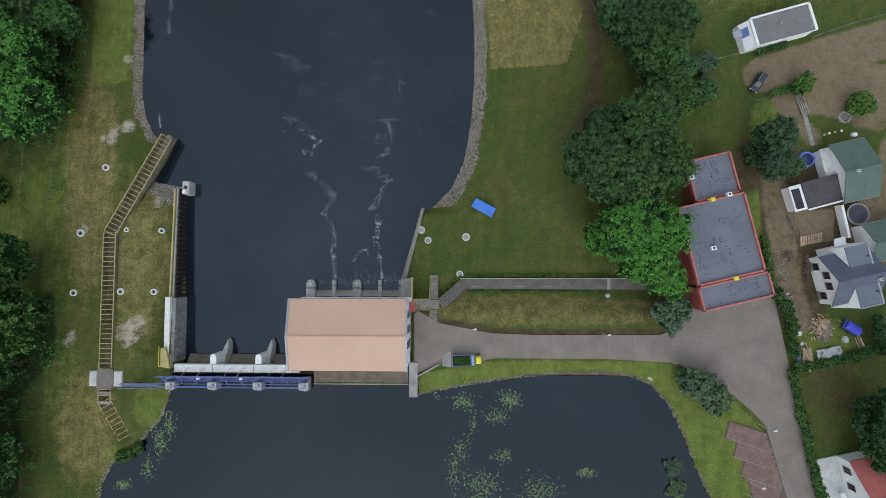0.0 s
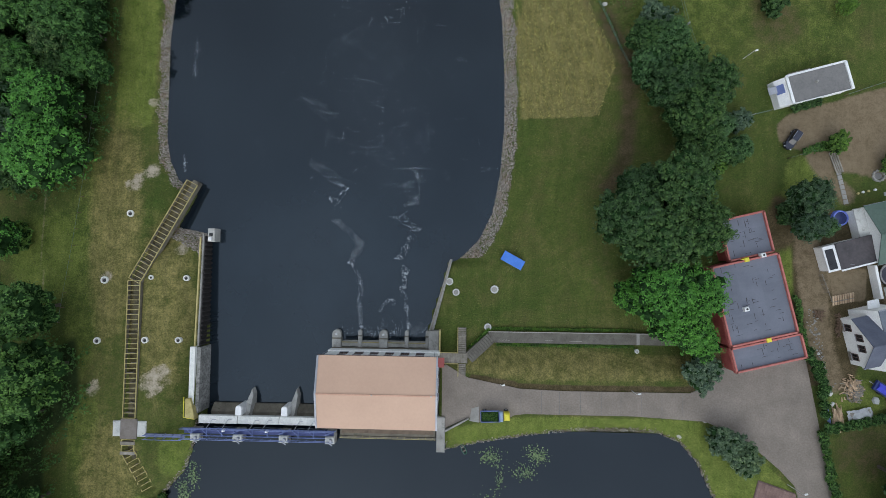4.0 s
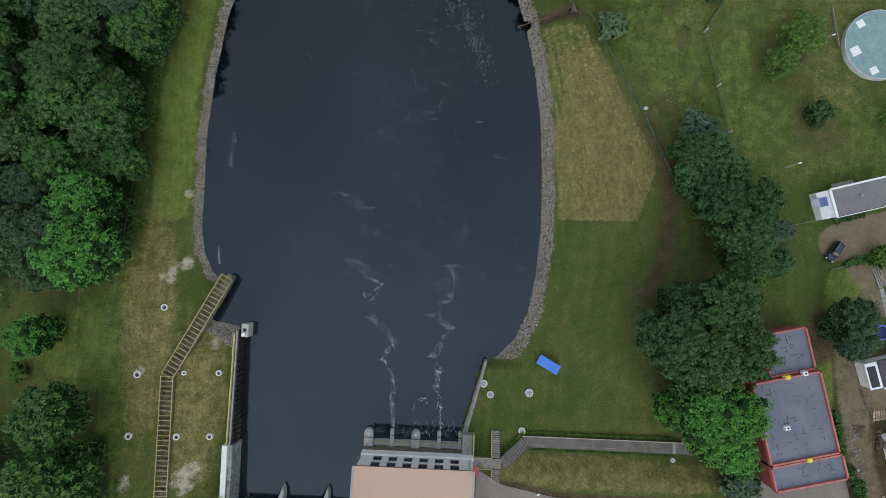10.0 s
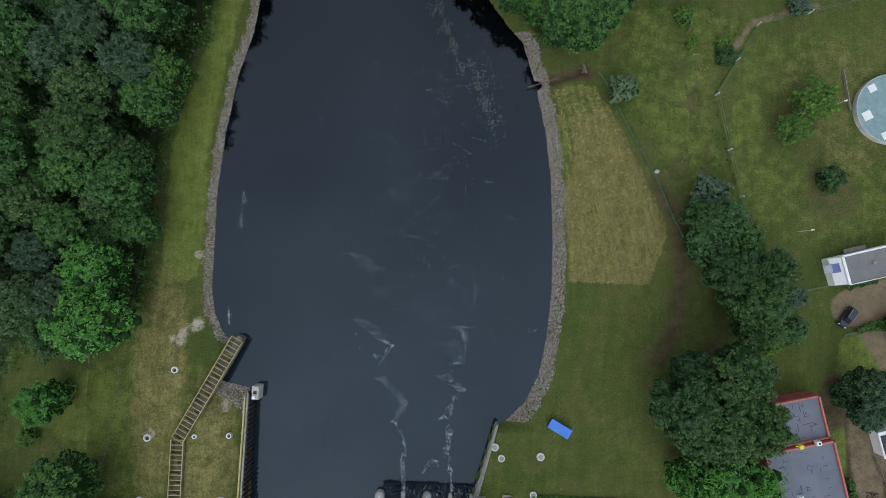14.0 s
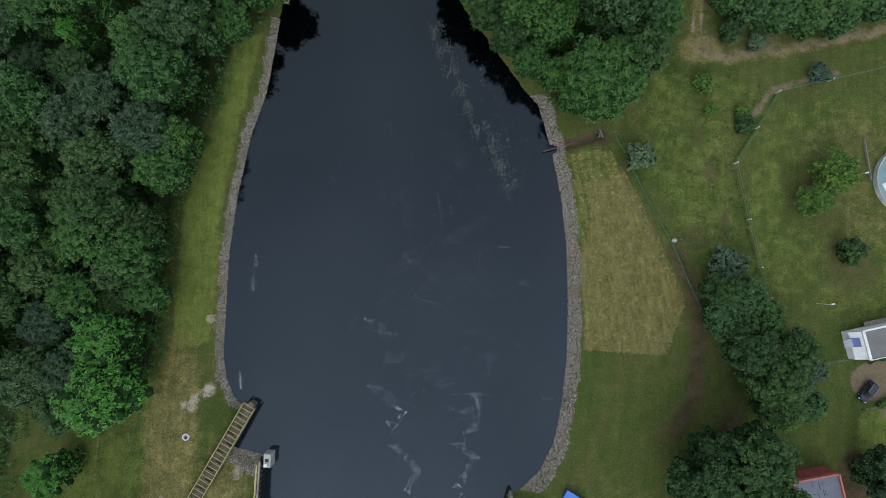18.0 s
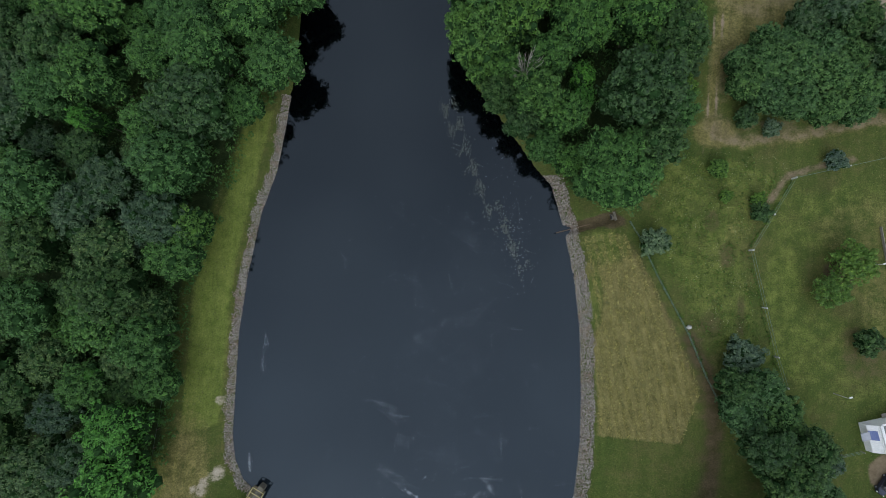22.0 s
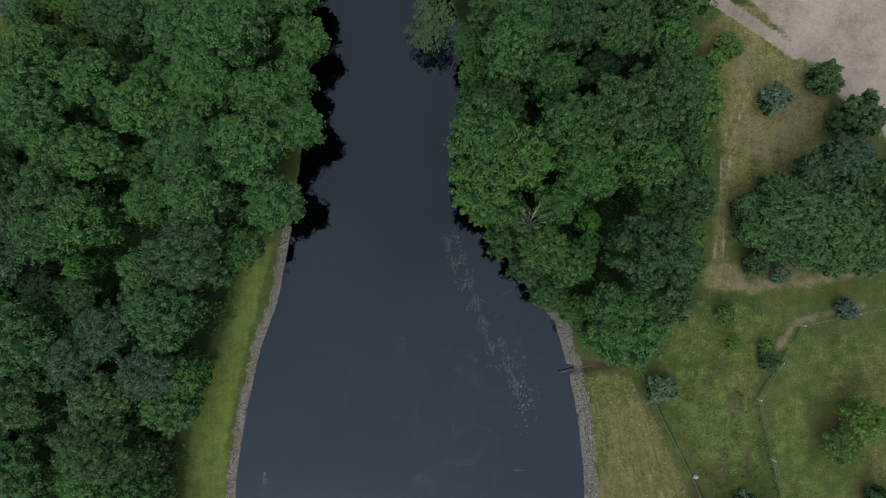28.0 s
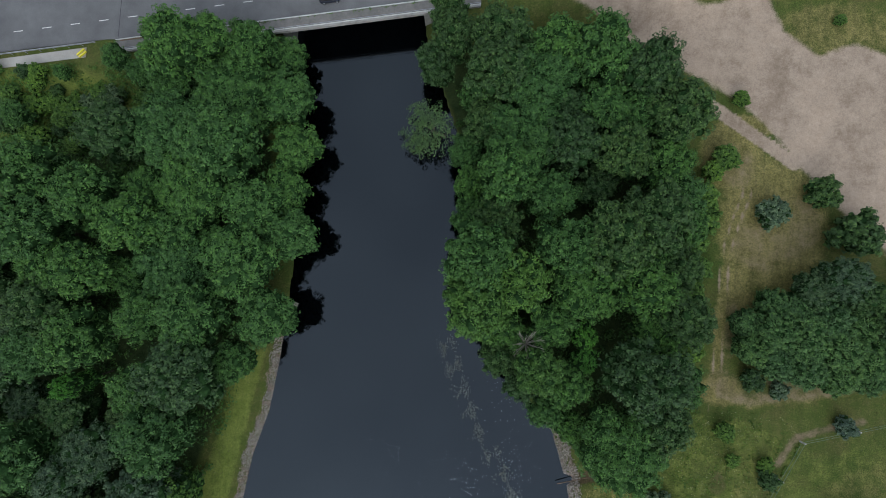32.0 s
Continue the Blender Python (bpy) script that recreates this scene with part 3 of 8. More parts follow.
    earth = 0.5 * strip(x, y, [(27.5, 108), (28.5, 104.6), (34, 103.6), (46, 105.4), (66, 110), (90, 114)], 1.7, 1.2)
    dirt = np.maximum(dirt, strip(x, y, [(22.5, 165), (25.3, 162.9), (32.9, 157.0), (41.9, 150.6)], 1.3, 0.7))
    dirt = np.maximum(dirt, 0.7 * lanes(x, y, [(33.4, 147), (32.6, 143.6), (30.9, 138.8), (29.4, 133.3), (28.4, 123.2), (28.3, 113.8), (27.5, 106)], 0.75, 0.28, 0.4))
    earth = np.maximum(earth, 0.58 * lanes(x, y, [(33.4, 147), (32.6, 143.6), (30.9, 138.8), (29.4, 133.3), (28.4, 123.2), (28.3, 113.8), (27.5, 106)], 0.85, 0.45))
    earth = np.maximum(earth, field(x, y, [(63.5, 36), (66, 30.5), (71, 31), (83, 28.5), (95, 33), (95, 42), (71, 39)], 1.2))
    earth = np.maximum(earth, 0.62 * strip(x, y, [(56, 100.4), (48.4, 98.5), (42.5, 96.4), (39.5, 91.3)], 0.9, 0.8))
    earth = np.maximum(earth, 0.4 * strip(x, y, [(26.6, 104), (25.8, 95), (26.3, 91), (28.2, 87)], 0.4, 0.5))
    earth = np.maximum(earth, field(x, y, [(58.4, 40.2), (61, 42.4), (78, 47.5), (110, 56), (110, 48), (84, 41), (78, 38.8), (70, 36), (63, 35), (59, 37)], 1.0))
    soil = np.maximum(soil, 0.8 * field(x, y, [(61.2, 24), (61.2, 0), (64.4, -12), (72, -13), (80, 4), (80, 12), (68, 25)], 1.0))
    earth = np.maximum(earth, 0.62 * field(x, y, [(61.5, 24), (61.4, 13), (62.8, 2), (64.6, -10), (69, -14), (73, -13), (70, -6), (68.5, 6), (72, 10), (80, 12), (90, 36), (78, 34), (80, 28), (110, 20), (110, -5), (82, 0), (76, 9), (68, 11), (66, 24)], 1.0))
    earth = np.maximum(earth, 0.7 * strip(x, y, [(66, 34), (70, 28), (72, 26)], 2.2, 1.2))
    dirt = np.maximum(dirt, 0.45 * strip(x, y, [(-93.4, 26), (-93.8, 14), (-92.6, 4)], 0.5, 0.4))
    earth = np.maximum(earth, 0.44 * blob(x, y, [(36, 134, 9, 8), (42, 138, 8, 9), (31, 150, 5, 7), (29.5, 106.5, 5, 3.5), (40, 106.5, 9, 2.2), (30.5, 118, 2.2, 9)]))
    earth = np.maximum(earth, field(x, y, [(68.4, 11.4), (76, 11.4), (75.5, 5.2), (69.2, 4.2)], 0.6))
    soil = np.maximum(soil, 1.3 * strip(x, y, DRAIN, 1.1, 0.6))
    return sand, dry, lush, soil, floor, dirt, earth


def build_ground():
    xs = np.concatenate([[-1600, -700, -380, -240, -180, -150], np.arange(-132, 112.1, 0.8), [120, 150, 200, 320, 700, 1600]])
    ys = np.concatenate([[-1600, -700, -320, -180, -120, -85], np.arange(-66, 196.1, 0.8), [210, 240, 300, 420, 800, 1700]])
    gx, gy = np.meshgrid(xs, ys)
    x, y = gx.ravel(), gy.ravel()
    z = height(x, y)
    rough = np.array([noise.noise((a * 0.35, b * 0.35, 0.0)) for a, b in zip(x, y)])
    z = z + np.where((z > 0.4) & (np.abs(z - POND_Z) > 0.25), rough * 0.07, 0)
    w, h = len(xs), len(ys)
    i = np.arange(w * h).reshape(h, w)
    quads = np.stack([i[:-1, :-1], i[:-1, 1:], i[1:, 1:], i[1:, :-1]], -1).reshape(-1, 4)
    me = grid_mesh("ground", np.stack([x, y, z], 1), quads, GROUND)
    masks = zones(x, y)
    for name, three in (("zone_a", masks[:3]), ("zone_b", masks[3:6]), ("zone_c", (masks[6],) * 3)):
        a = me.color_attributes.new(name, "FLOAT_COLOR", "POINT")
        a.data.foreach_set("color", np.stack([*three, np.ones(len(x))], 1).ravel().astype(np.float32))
    me.polygons.foreach_set("use_smooth", np.ones(len(me.polygons), bool))
    return tagged(new("ground", me), "mown and dry grass, bare sand and woodland floor", "ground", kind="structure")


build_ground()


def sheet(name, x0, y0, x1, y1, z, material, label):
    s = Shape().add([(x0, y0, z), (x1, y0, z), (x1, y1, z), (x0, y1, z)], [(0, 1, 2, 3)])
    return solid(name, s, material, label, "water", kind="structure")


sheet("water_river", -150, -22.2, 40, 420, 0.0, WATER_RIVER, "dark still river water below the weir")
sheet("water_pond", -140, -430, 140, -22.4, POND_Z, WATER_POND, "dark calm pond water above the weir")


def ribbon(name, pts, z, material, label, category, kind="structure", thick=0.25, lift=0.06):
    """A paved sheet laid over the ground, with its own thickness; z None follows the ground."""
    s = Shape()
    n = len(pts)
    zs = [(z if z is not None else top(*p) + lift) for p in pts]
    v = [(x, y, h) for (x, y), h in zip(pts, zs)] + [(x, y, h - thick) for (x, y), h in zip(pts, zs)]
    area = sum(a[0] * b[1] - b[0] * a[1] for a, b in zip(pts, pts[1:] + pts[:1]))
    cap = tuple(range(n)) if area > 0 else tuple(range(n))[::-1]
    s.add(v, [cap, tuple(i + n for i in cap[::-1])] + [(i, (i + 1) % n, n + (i + 1) % n, n + i) for i in range(n)])
    return solid(name, s, material, label, category, kind=kind)


# ---- trees ----
def spray(rng, centres, radii, count, size, squash=0.85, low=-0.35, ruffle=0.55, depth=(0.78, 1.1)):
    """Leaf sprays, small blades, over the outer side of round clumps."""
    k = len(centres) * count
    d = rng.normal(size=(k, 3))
    d /= np.linalg.norm(d, axis=1)[:, None]
    d[:, 2] = np.where(d[:, 2] < low, -d[:, 2], d[:, 2])
    c, r = np.repeat(centres, count, 0), np.repeat(radii, count)[:, None]
    p = c + d * r * rng.uniform(*depth, (k, 1)) * np.array([1, 1, squash])
    out = d + rng.normal(scale=ruffle, size=(k, 3)) + np.array([0, 0, 0.35])
    out /= np.linalg.norm(out, axis=1)[:, None]
    a = np.cross(out, rng.normal(size=(k, 3)))
    a /= np.linalg.norm(a, axis=1)[:, None]
    b = np.cross(out, a)
    h = rng.uniform(0.6, 1.25, (k, 1)) * size
    v = np.stack([p - a * h * 1.1, p + a * h * 0.8 - b * h * 0.6, p + a * h * 0.6 + b * h * 0.62], 1).reshape(-1, 3)
    return v, np.arange(k * 3).reshape(-1, 3)


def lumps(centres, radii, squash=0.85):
    """Inner lumps, so that a crown is not seen through; their dark green paints its gap shade."""
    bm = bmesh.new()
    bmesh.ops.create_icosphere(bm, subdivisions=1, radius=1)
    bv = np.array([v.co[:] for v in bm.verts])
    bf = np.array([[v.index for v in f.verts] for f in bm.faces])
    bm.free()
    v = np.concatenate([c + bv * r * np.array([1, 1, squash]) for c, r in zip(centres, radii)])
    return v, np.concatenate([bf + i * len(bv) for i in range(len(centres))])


def make_tree(name, seed, leaf, label, category="tree", r=6.0, tall=14.0, n=46, count=160, size=0.215, tight=1.0, base=0.35, core=True):
    """A broadleaf tree or bush: trunk, limbs and a crown of leafy clumps."""
    rng = np.random.default_rng(seed)
    root = thing(name, label, category)
    u = rng.uniform(0, 1, n)
    ang = np.arange(n) * 2.39996 + rng.uniform(-0.4, 0.4, n)
    rad = np.sqrt((np.arange(n) + 0.5) / n) * r * 0.80 * rng.uniform(0.86, 1.1, n)
    dome = np.sqrt(np.clip(1 - (rad / (r * 0.98)) ** 2, 0, 1))
    mid = tall * (0.55 if base > 0.2 else 0.35)
    z = mid + dome * (tall - mid - r * 0.2) * rng.uniform(0.74, 1.08, n)
    c = np.stack([rad * np.cos(ang), rad * np.sin(ang), z], 1)
    s = r * rng.uniform(0.15, 0.27, n) * tight
    low = c[rad > r * 0.45] * np.array([0.9, 0.9, 0.0]) + np.array([0, 0, mid * 0.8])
    c2, s2 = np.concatenate([c, low]), np.concatenate([s, np.full(len(low), r * 0.24)])
    # every clump carries smaller rounded tufts of leaves on its outer side
    d = rng.normal(size=(n * 6, 3)) + np.array([0, 0, 0.75])
    d /= np.linalg.norm(d, axis=1)[:, None]
    tuft = np.repeat(c, 6, 0) + d * np.repeat(s, 6)[:, None] * np.array([1, 1, 0.85]) * rng.uniform(0.72, 1.24, (n * 6, 1))
    v, f = spray(rng, tuft, np.repeat(s, 6) * rng.uniform(0.28, 0.56, n * 6), count // 6, size * r / 6, 0.8, -0.15, 0.36, (0.86, 1.06))
    v2, f2 = spray(rng, c, s, count // 14, size * r / 6)
    v, f = np.concatenate([v, v2]), np.concatenate([f, f2 + len(v)])
    v2, f2 = spray(rng, low, np.full(len(low), r * 0.24), max(20, count // 6), size * r / 6 * 1.5)
    v, f = np.concatenate([v, v2]), np.concatenate([f, f2 + len(v)])
    crown = grid_mesh("crown", v, f, leaf)
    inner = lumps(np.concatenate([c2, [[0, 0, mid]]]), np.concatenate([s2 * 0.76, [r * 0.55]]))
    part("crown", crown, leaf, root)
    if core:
        part("inner_foliage", grid_mesh("inner_foliage", *inner, CORE_SHADE), CORE_SHADE, root)
    t = Shape()
    t.limb((0, 0, -0.4), (0.1, 0, mid), 0.055 * r + 0.03, 0.035 * r, 9)
    part("trunk", t, BARK, root)
    for k in range(4):
        e = c[rng.integers(0, n)]
        part("limb", Shape().limb((0.05, 0, mid * 0.75), tuple(e * np.array([0.8, 0.8, 0.95])), 0.03 * r, 0.008 * r), BARK, root)
    return root, r


def plant(kind, x, y, r, rng, lean=4.0, squash=None):
    """Stands a copy of a tree on the ground."""
    root, r0 = kind
    k = r / r0
    m = Matrix.Translation((x, y, max(top(x, y), 0.1) - 0.05)) @ Euler((radians(rng.uniform(-lean, lean)), radians(rng.uniform(-lean, lean)), rng.uniform(0, 6.28))).to_matrix().to_4x4()
    tall = k if squash is None else k * squash
    return copy_thing(root, m @ Matrix.Diagonal((k * rng.uniform(0.93, 1.07), k * rng.uniform(0.93, 1.07), tall * rng.uniform(0.92, 1.08), 1)))


KINDS = {
    "mid": [make_tree("broadleaf_tree", 11, LEAF_MID, "full green broadleaf tree in the riverside wood"), make_tree("broadleaf_tree", 12, LEAF_MID, "full green broadleaf tree in the riverside wood", n=52),
            make_tree("broadleaf_tree", 13, LEAF_MID, "full green broadleaf tree in the riverside wood", n=40, tight=1.1)],
    "dark": [make_tree("broadleaf_tree", 21, LEAF_DARK, "dark green dense broadleaf tree"), make_tree("broadleaf_tree", 22, LEAF_DARK, "dark green dense broadleaf tree", n=54, tight=0.95)],
    "broad": [make_tree("broadleaf_tree", 14, LEAF_MID, "very broad green tree with a dense small-leaved crown", r=8.6, tall=15.0, n=92, count=200, size=0.15, tight=0.84)],
    "bright": [make_tree("broadleaf_tree", 31, LEAF_BRIGHT, "bright fresh green broadleaf tree", n=40, tight=1.08)],
    "pale": [make_tree("broadleaf_tree", 41, LEAF_PALE, "pale grey-green tree with flowering tips", n=50)],
    "willow": [make_tree("willow_tree", 45, LEAF_WILLOW, "feathery green willow leaning over the water", n=36, count=96, size=0.19, tight=1.15, core=False)],
    "silver": [make_tree("broadleaf_tree", 61, LEAF_SILVER, "grey-green small-leaved tree in the riverside wood", n=50)],
    "olive": [make_tree("broadleaf_tree", 62, LEAF_OLIVE, "yellowish green broadleaf tree at the water's edge", n=44)],
    "osier": [make_tree("osier_tree", 63, LEAF_OSIER, "bushy grey-green osier in the roadside grove", n=50, tall=10.0, base=0.1)],
    "bush": [make_tree("shrub", 51, LEAF_DARK, "dark green rounded shrub on the grass", "shrub", 2.5, 3.2, 20, 150, 0.42, 1.15, 0.1)],
    "bush_bright": [make_tree("shrub", 52, LEAF_LIME, "bright green rounded shrub on the grass", "shrub", 2.5, 3.2, 20, 150, 0.42, 1.1, 0.1)],
    "bush_feather": [make_tree("shrub", 54, LEAF_LIME, "airy yellow-green feathery shrub on the lawn", "shrub", 2.5, 3.6, 26, 210, 0.30, 1.3, 0.1, False)],
    "bush_blue": [make_tree("conifer_shrub", 53, LEAF_BLUE, "blue-green spreading conifer shrub", "shrub", 3.5, 4.2, 28, 170, 0.36, 1.05, 0.1)],
}
LEFT_WOOD_a = [(-109.1, 141.0, 7.4), (-96.6, 139.0, 6.4), (-106.5, 130.3, 7.5), (-102.8, 116.1, 6.4), (-93.5, 149.9, 6.4), (-80.3, 166.8, 6.4), (-71.6, 160.9, 8.6), (-60.3, 160.1, 6.4), (-82.2, 151.4, 8.6), (-70.7, 148.4, 7.5), (-58.5, 150, 5.4), (-76.8, 140.4, 8.6), (-65.4, 137.5, 6.4), (-58.4, 132.3, 5.9), (-87.4, 132.2, 6.4), (-95.6, 123, 6.4), (-80, 124.8, 8.6), (-66.8, 125.4, 7.5), (-61.7, 115.9, 6.4), (-73.7, 115.4, 7.5), (-84.7, 114.8, 5.4), (-95.4, 110, 6.4), (-105.3, 107.4, 6.4), (-75.1, 104.6, 8), (-78.5, 92.9, 7), (-67.6, 107.1, 4.3), (-59.6, 141, 5.4), (-62.5, 169, 4.8), (-103.7, 122.4, 6.4)]
LEFT_WOOD_b = [(-81.6, 168.8, 4.4), (-74.5, 168.6, 5.2), (-94.5, 166.0, 2.8), (-90.5, 163.6, 3.2), (-67.5, 168.6, 5.4), (-75.4, 81.9, 4.8), (-95.8, 83, 5.9), (-106.5, 88.2, 7.5), (-90.8, 76.6, 6.4), (-81.1, 82.5, 6.4), (-88, 67.8, 6.4), (-77.6, 75.6, 5.6), (-83.3, 64.7, 4.8), (-87.1, 54.7, 4.8), (-81.2, 50.6, 4.1), (-86.1, 41.7, 6.4), (-85.4, 31, 7.5), (-101.3, 34.6, 6.4), (-104.6, 76.2, 6.4), (-103.6, 63.9, 6.4), (-101.7, 54.1, 5.4), (-88.9, 1.4, 6.4), (-86.5, -10.5, 8.2), (-97.3, 15.4, 4.4), (-82.7, 58.8, 6), (-98.1, 44.7, 4.9), (-88.3, -36.6, 6.6)]
RIGHT_WOOD_a = [(-27.5, 171.4, 5.2), (-17.8, 171.7, 6.3), (-19.7, 163.9, 6.8), (-10.1, 163.1, 8.4), (0.4, 168.9, 6.8), (9.9, 164.8, 6.3), (14.2, 157.4, 6.8), (-12.9, 153.2, 8.4), (-4.4, 150.3, 5.8), (-15.7, 143.5, 6.3), (5, 149.6, 6.3), (13.3, 147.8, 5.2), (-20.4, 129.5, 7.3), (-13, 124.6, 6.3), (-4.9, 132.3, 6.3), (3.3, 132.6, 7.3), (10.4, 137.1, 6.8), (18.6, 136.4, 4), (9.6, 123.6, 6.3), (0.7, 114.5, 2.9), (12.8, 115.6, 5), (-9.3, 108.4, 5.2), (-3.1, 105.7, 4.7), (7.4, 95.4, 8.9), (-14.7, 115.3, 4.2), (-20.3, 121.1, 6.8), (-0.3, 124.9, 7.8), (16.4, 119.9, 5.8), (0.6, 110.4, 2.9)]
RIGHT_WOOD_b = [(16.6, 107.1, 4.7), (9.2, 109.3, 7.5), (30.2, 55.6, 3.6), (34.8, 55, 4.8), (32.2, 50.6, 4.6), (38, 50.4, 5.0), (35.4, 45.3, 5.0), (40.8, 44.8, 5.2), (38, 40.2, 5.0), (43, 39, 4.6), (39.6, 35.2, 4.0), (45, 34, 3.2), (49, 34.6, 3.0), (26.2, 20.5, 6.0), (35.0, 26.4, 6.2), (37.6, 17.8, 5.8), (31.2, 16.6, 7.2), (28.0, 26.6, 4.4), (31.6, 6.4, 5.8), (37.8, 6.2, 5.8), (34.8, 1.2, 5.6), (38.6, -0.6, 4.4), (28.0, 5.4, 3.6), (41.9, -3.2, 3.5)]
RIGHT_SHORE = [(-1.4, 97.4, 3.4), (2.2, 92.6, 3.0), (-28.6, 176, 4.4), (-6.5, 100, 3.6), (-11, 105, 4), (-15.5, 110.5, 4.2), (-19.5, 117, 4.4), (-22, 124, 4.4), (-22.5, 136.5, 4.4), (-23, 143.5, 4.2), (-23.5, 150, 3.8), (-22.0, 161, 4.0), (-30.8, 168, 4.4), (-17, 136, 5.5), (-8, 141, 5.5)]
# kinds of tree that stand out: kind, x, y
SPOTS = [("silver", -93.2, 86), ("pale", -91.8, 76.3), ("pale", -85.4, 62.6), ("pale", -89.4, 94.8), ("silver", -109.9, 101.2), ("pale", -101.3, 55.5), ("dark", -102.4, 69.5),
         ("silver", -112.8, 108.6), ("pale", -90.4, 107.5), ("olive", -20.6, 123.3), ("olive", -18.5, 117), ("olive", -13.3, 123.7), ("olive", -10.2, 108.7),
         ("bright", 1.0, 112.4), ("dark", 8.3, 107.0), ("silver", -101.4, 46), ("silver", -82.0, 84)]


def stands_out(x, y, kinds, within=4.6):
    """The kind of tree known for a place, or else the usual ones."""
    k, a, b = min(SPOTS, key=lambda q: math.hypot(q[1] - x, q[2] - y))
    return [k] if math.hypot(a - x, b - y) < within else kinds


rng = np.random.default_rng(5)
PICK = lambda kinds: KINDS[kinds[rng.integers(0, len(kinds))]]
for x, y, r in LEFT_WOOD_a + LEFT_WOOD_b:
    bright = x > -90 and 24 < y < 46
    kinds = ["bright"] if bright else ["mid", "mid", "mid", "mid", "mid", "mid", "dark"] if y > 100 else ["dark", "mid", "mid", "pale", "mid", "olive"]
    if x < -90 and 10 < y < 20:
        kinds = ["bright"]
    if y < 5:
        kinds = ["olive", "bright"]
    k = PICK(["broad"] if r > 8.4 and y > 100 else stands_out(x, y, kinds))
    plant(k[rng.integers(0, len(k))], x, y, r, rng, squash=min(0.74 if x > -67 else 1.0, 7.0 / r))
for x, y, r in ((-96.4, 102.0, 2.7), (-104.7, 84.7, 2.4), (-92.2, 52.4, 2.2)):
    plant(KINDS["bright"][0], x, y, r, rng, squash=2.1)
taken = LEFT_WOOD_a + LEFT_WOOD_b
for gx in range(-113, -62, 7):
    for gy in range(-58, 172, 7):
        x, y = gx + rng.uniform(-3, 3), gy + rng.uniform(-3, 3)
        r = rng.uniform(3.8, 6.2)
        if x < -90 and y > 143:
            continue
        if reach(np.array([x]), np.array([y]), WOOD_L)[0] > -r * 0.75 or any(math.hypot(x - a, y - b) < 0.47 * (r + c) for a, b, c in taken):
            continue
        taken.append((x, y, r))
        k = PICK(stands_out(x, y, ["dark", "mid", "mid", "mid", "mid"] if y > 100 else ["dark", "dark", "silver", "mid", "mid"]))
        plant(k[rng.integers(0, len(k))], x, y, r, rng)
for x, y, r in RIGHT_WOOD_a + RIGHT_WOOD_b + RIGHT_SHORE:
    kinds = ["mid", "mid", "mid", "dark"] if y > 90 else ["dark"] if y < 30 else ["osier", "osier", "dark"]
    if (27 < x < 43 and y < 9) or r < 3:
        kinds = ["bright"]
    k = PICK(["broad"] if r > 7.6 and y > 90 else stands_out(x, y, kinds, 3.6) if y > 90 else kinds)
    plant(k[rng.integers(0, len(k))], x, y, r, rng, squash=min(1.15, 8.0 / r) if y > 90 else min(1.0, 6.0 / r))
copy_thing(KINDS["willow"][0][0], Matrix.Translation((-28.6, 155.6, 0.1)) @ pose(0, 0, 0, 3, -34, 0) @ Matrix.Diagonal((1.08, 1.08, 0.60, 1)))
taken = RIGHT_WOOD_a + RIGHT_WOOD_b + RIGHT_SHORE
for gx in range(-34, 24, 7):
    for gy in range(94, 176, 7):
        x, y = gx + rng.uniform(-2, 2), gy + rng.uniform(-2, 2)
        r = rng.uniform(4.2, 6.0)
        if reach(np.array([x]), np.array([y]), WOOD_R)[0] > -r * 0.6 or any(math.hypot(x - a, y - b) < 0.5 * (r + c) for a, b, c in taken):
            continue
        taken.append((x, y, r))
        k = PICK(["mid", "mid", "dark"])
        plant(k[rng.integers(0, len(k))], x, y, r, rng, squash=1.1)
for i, root in enumerate([k[0] for ks in KINDS.values() for k in ks]):
    root.matrix_world = Matrix.Translation((-140 - 9 * (i % 2), -45 + 16 * i, 4.2))


# ---- power station ----
def window(parent, at, w, h, frame_mat=FRAME_BROWN, bars=2):
    """A framed window set on a wall: at turns x along the wall, y out of it."""
    s = Shape(at)
    for a, b in (((-w / 2, 0.04, 0), (w / 2, 0.04, 0)), ((-w / 2, 0.04, h), (w / 2, 0.04, h))):
        s.beam(a, b, 0.14, 0.12)
    for i in range(bars + 1):
        x = -w / 2 + w * i / bars
        s.beam((x, 0.04, 0), (x, 0.04, h), 0.09, 0.14)
    f = part("window", s, frame_mat, parent)
    part("pane", Shape(at).box(-w / 2, -0.05, 0.02, w / 2, 0.03, h - 0.02), GLASS_DARK, f)
    part("window_sill", Shape(at).box(-w / 2 - 0.1, 0.02, -0.12, w / 2 + 0.1, 0.22, -0.06), GREY_TRIM, f)
    return f


def facing(x, y, z, deg):
    return pose(x, y, z, 0, 0, deg)


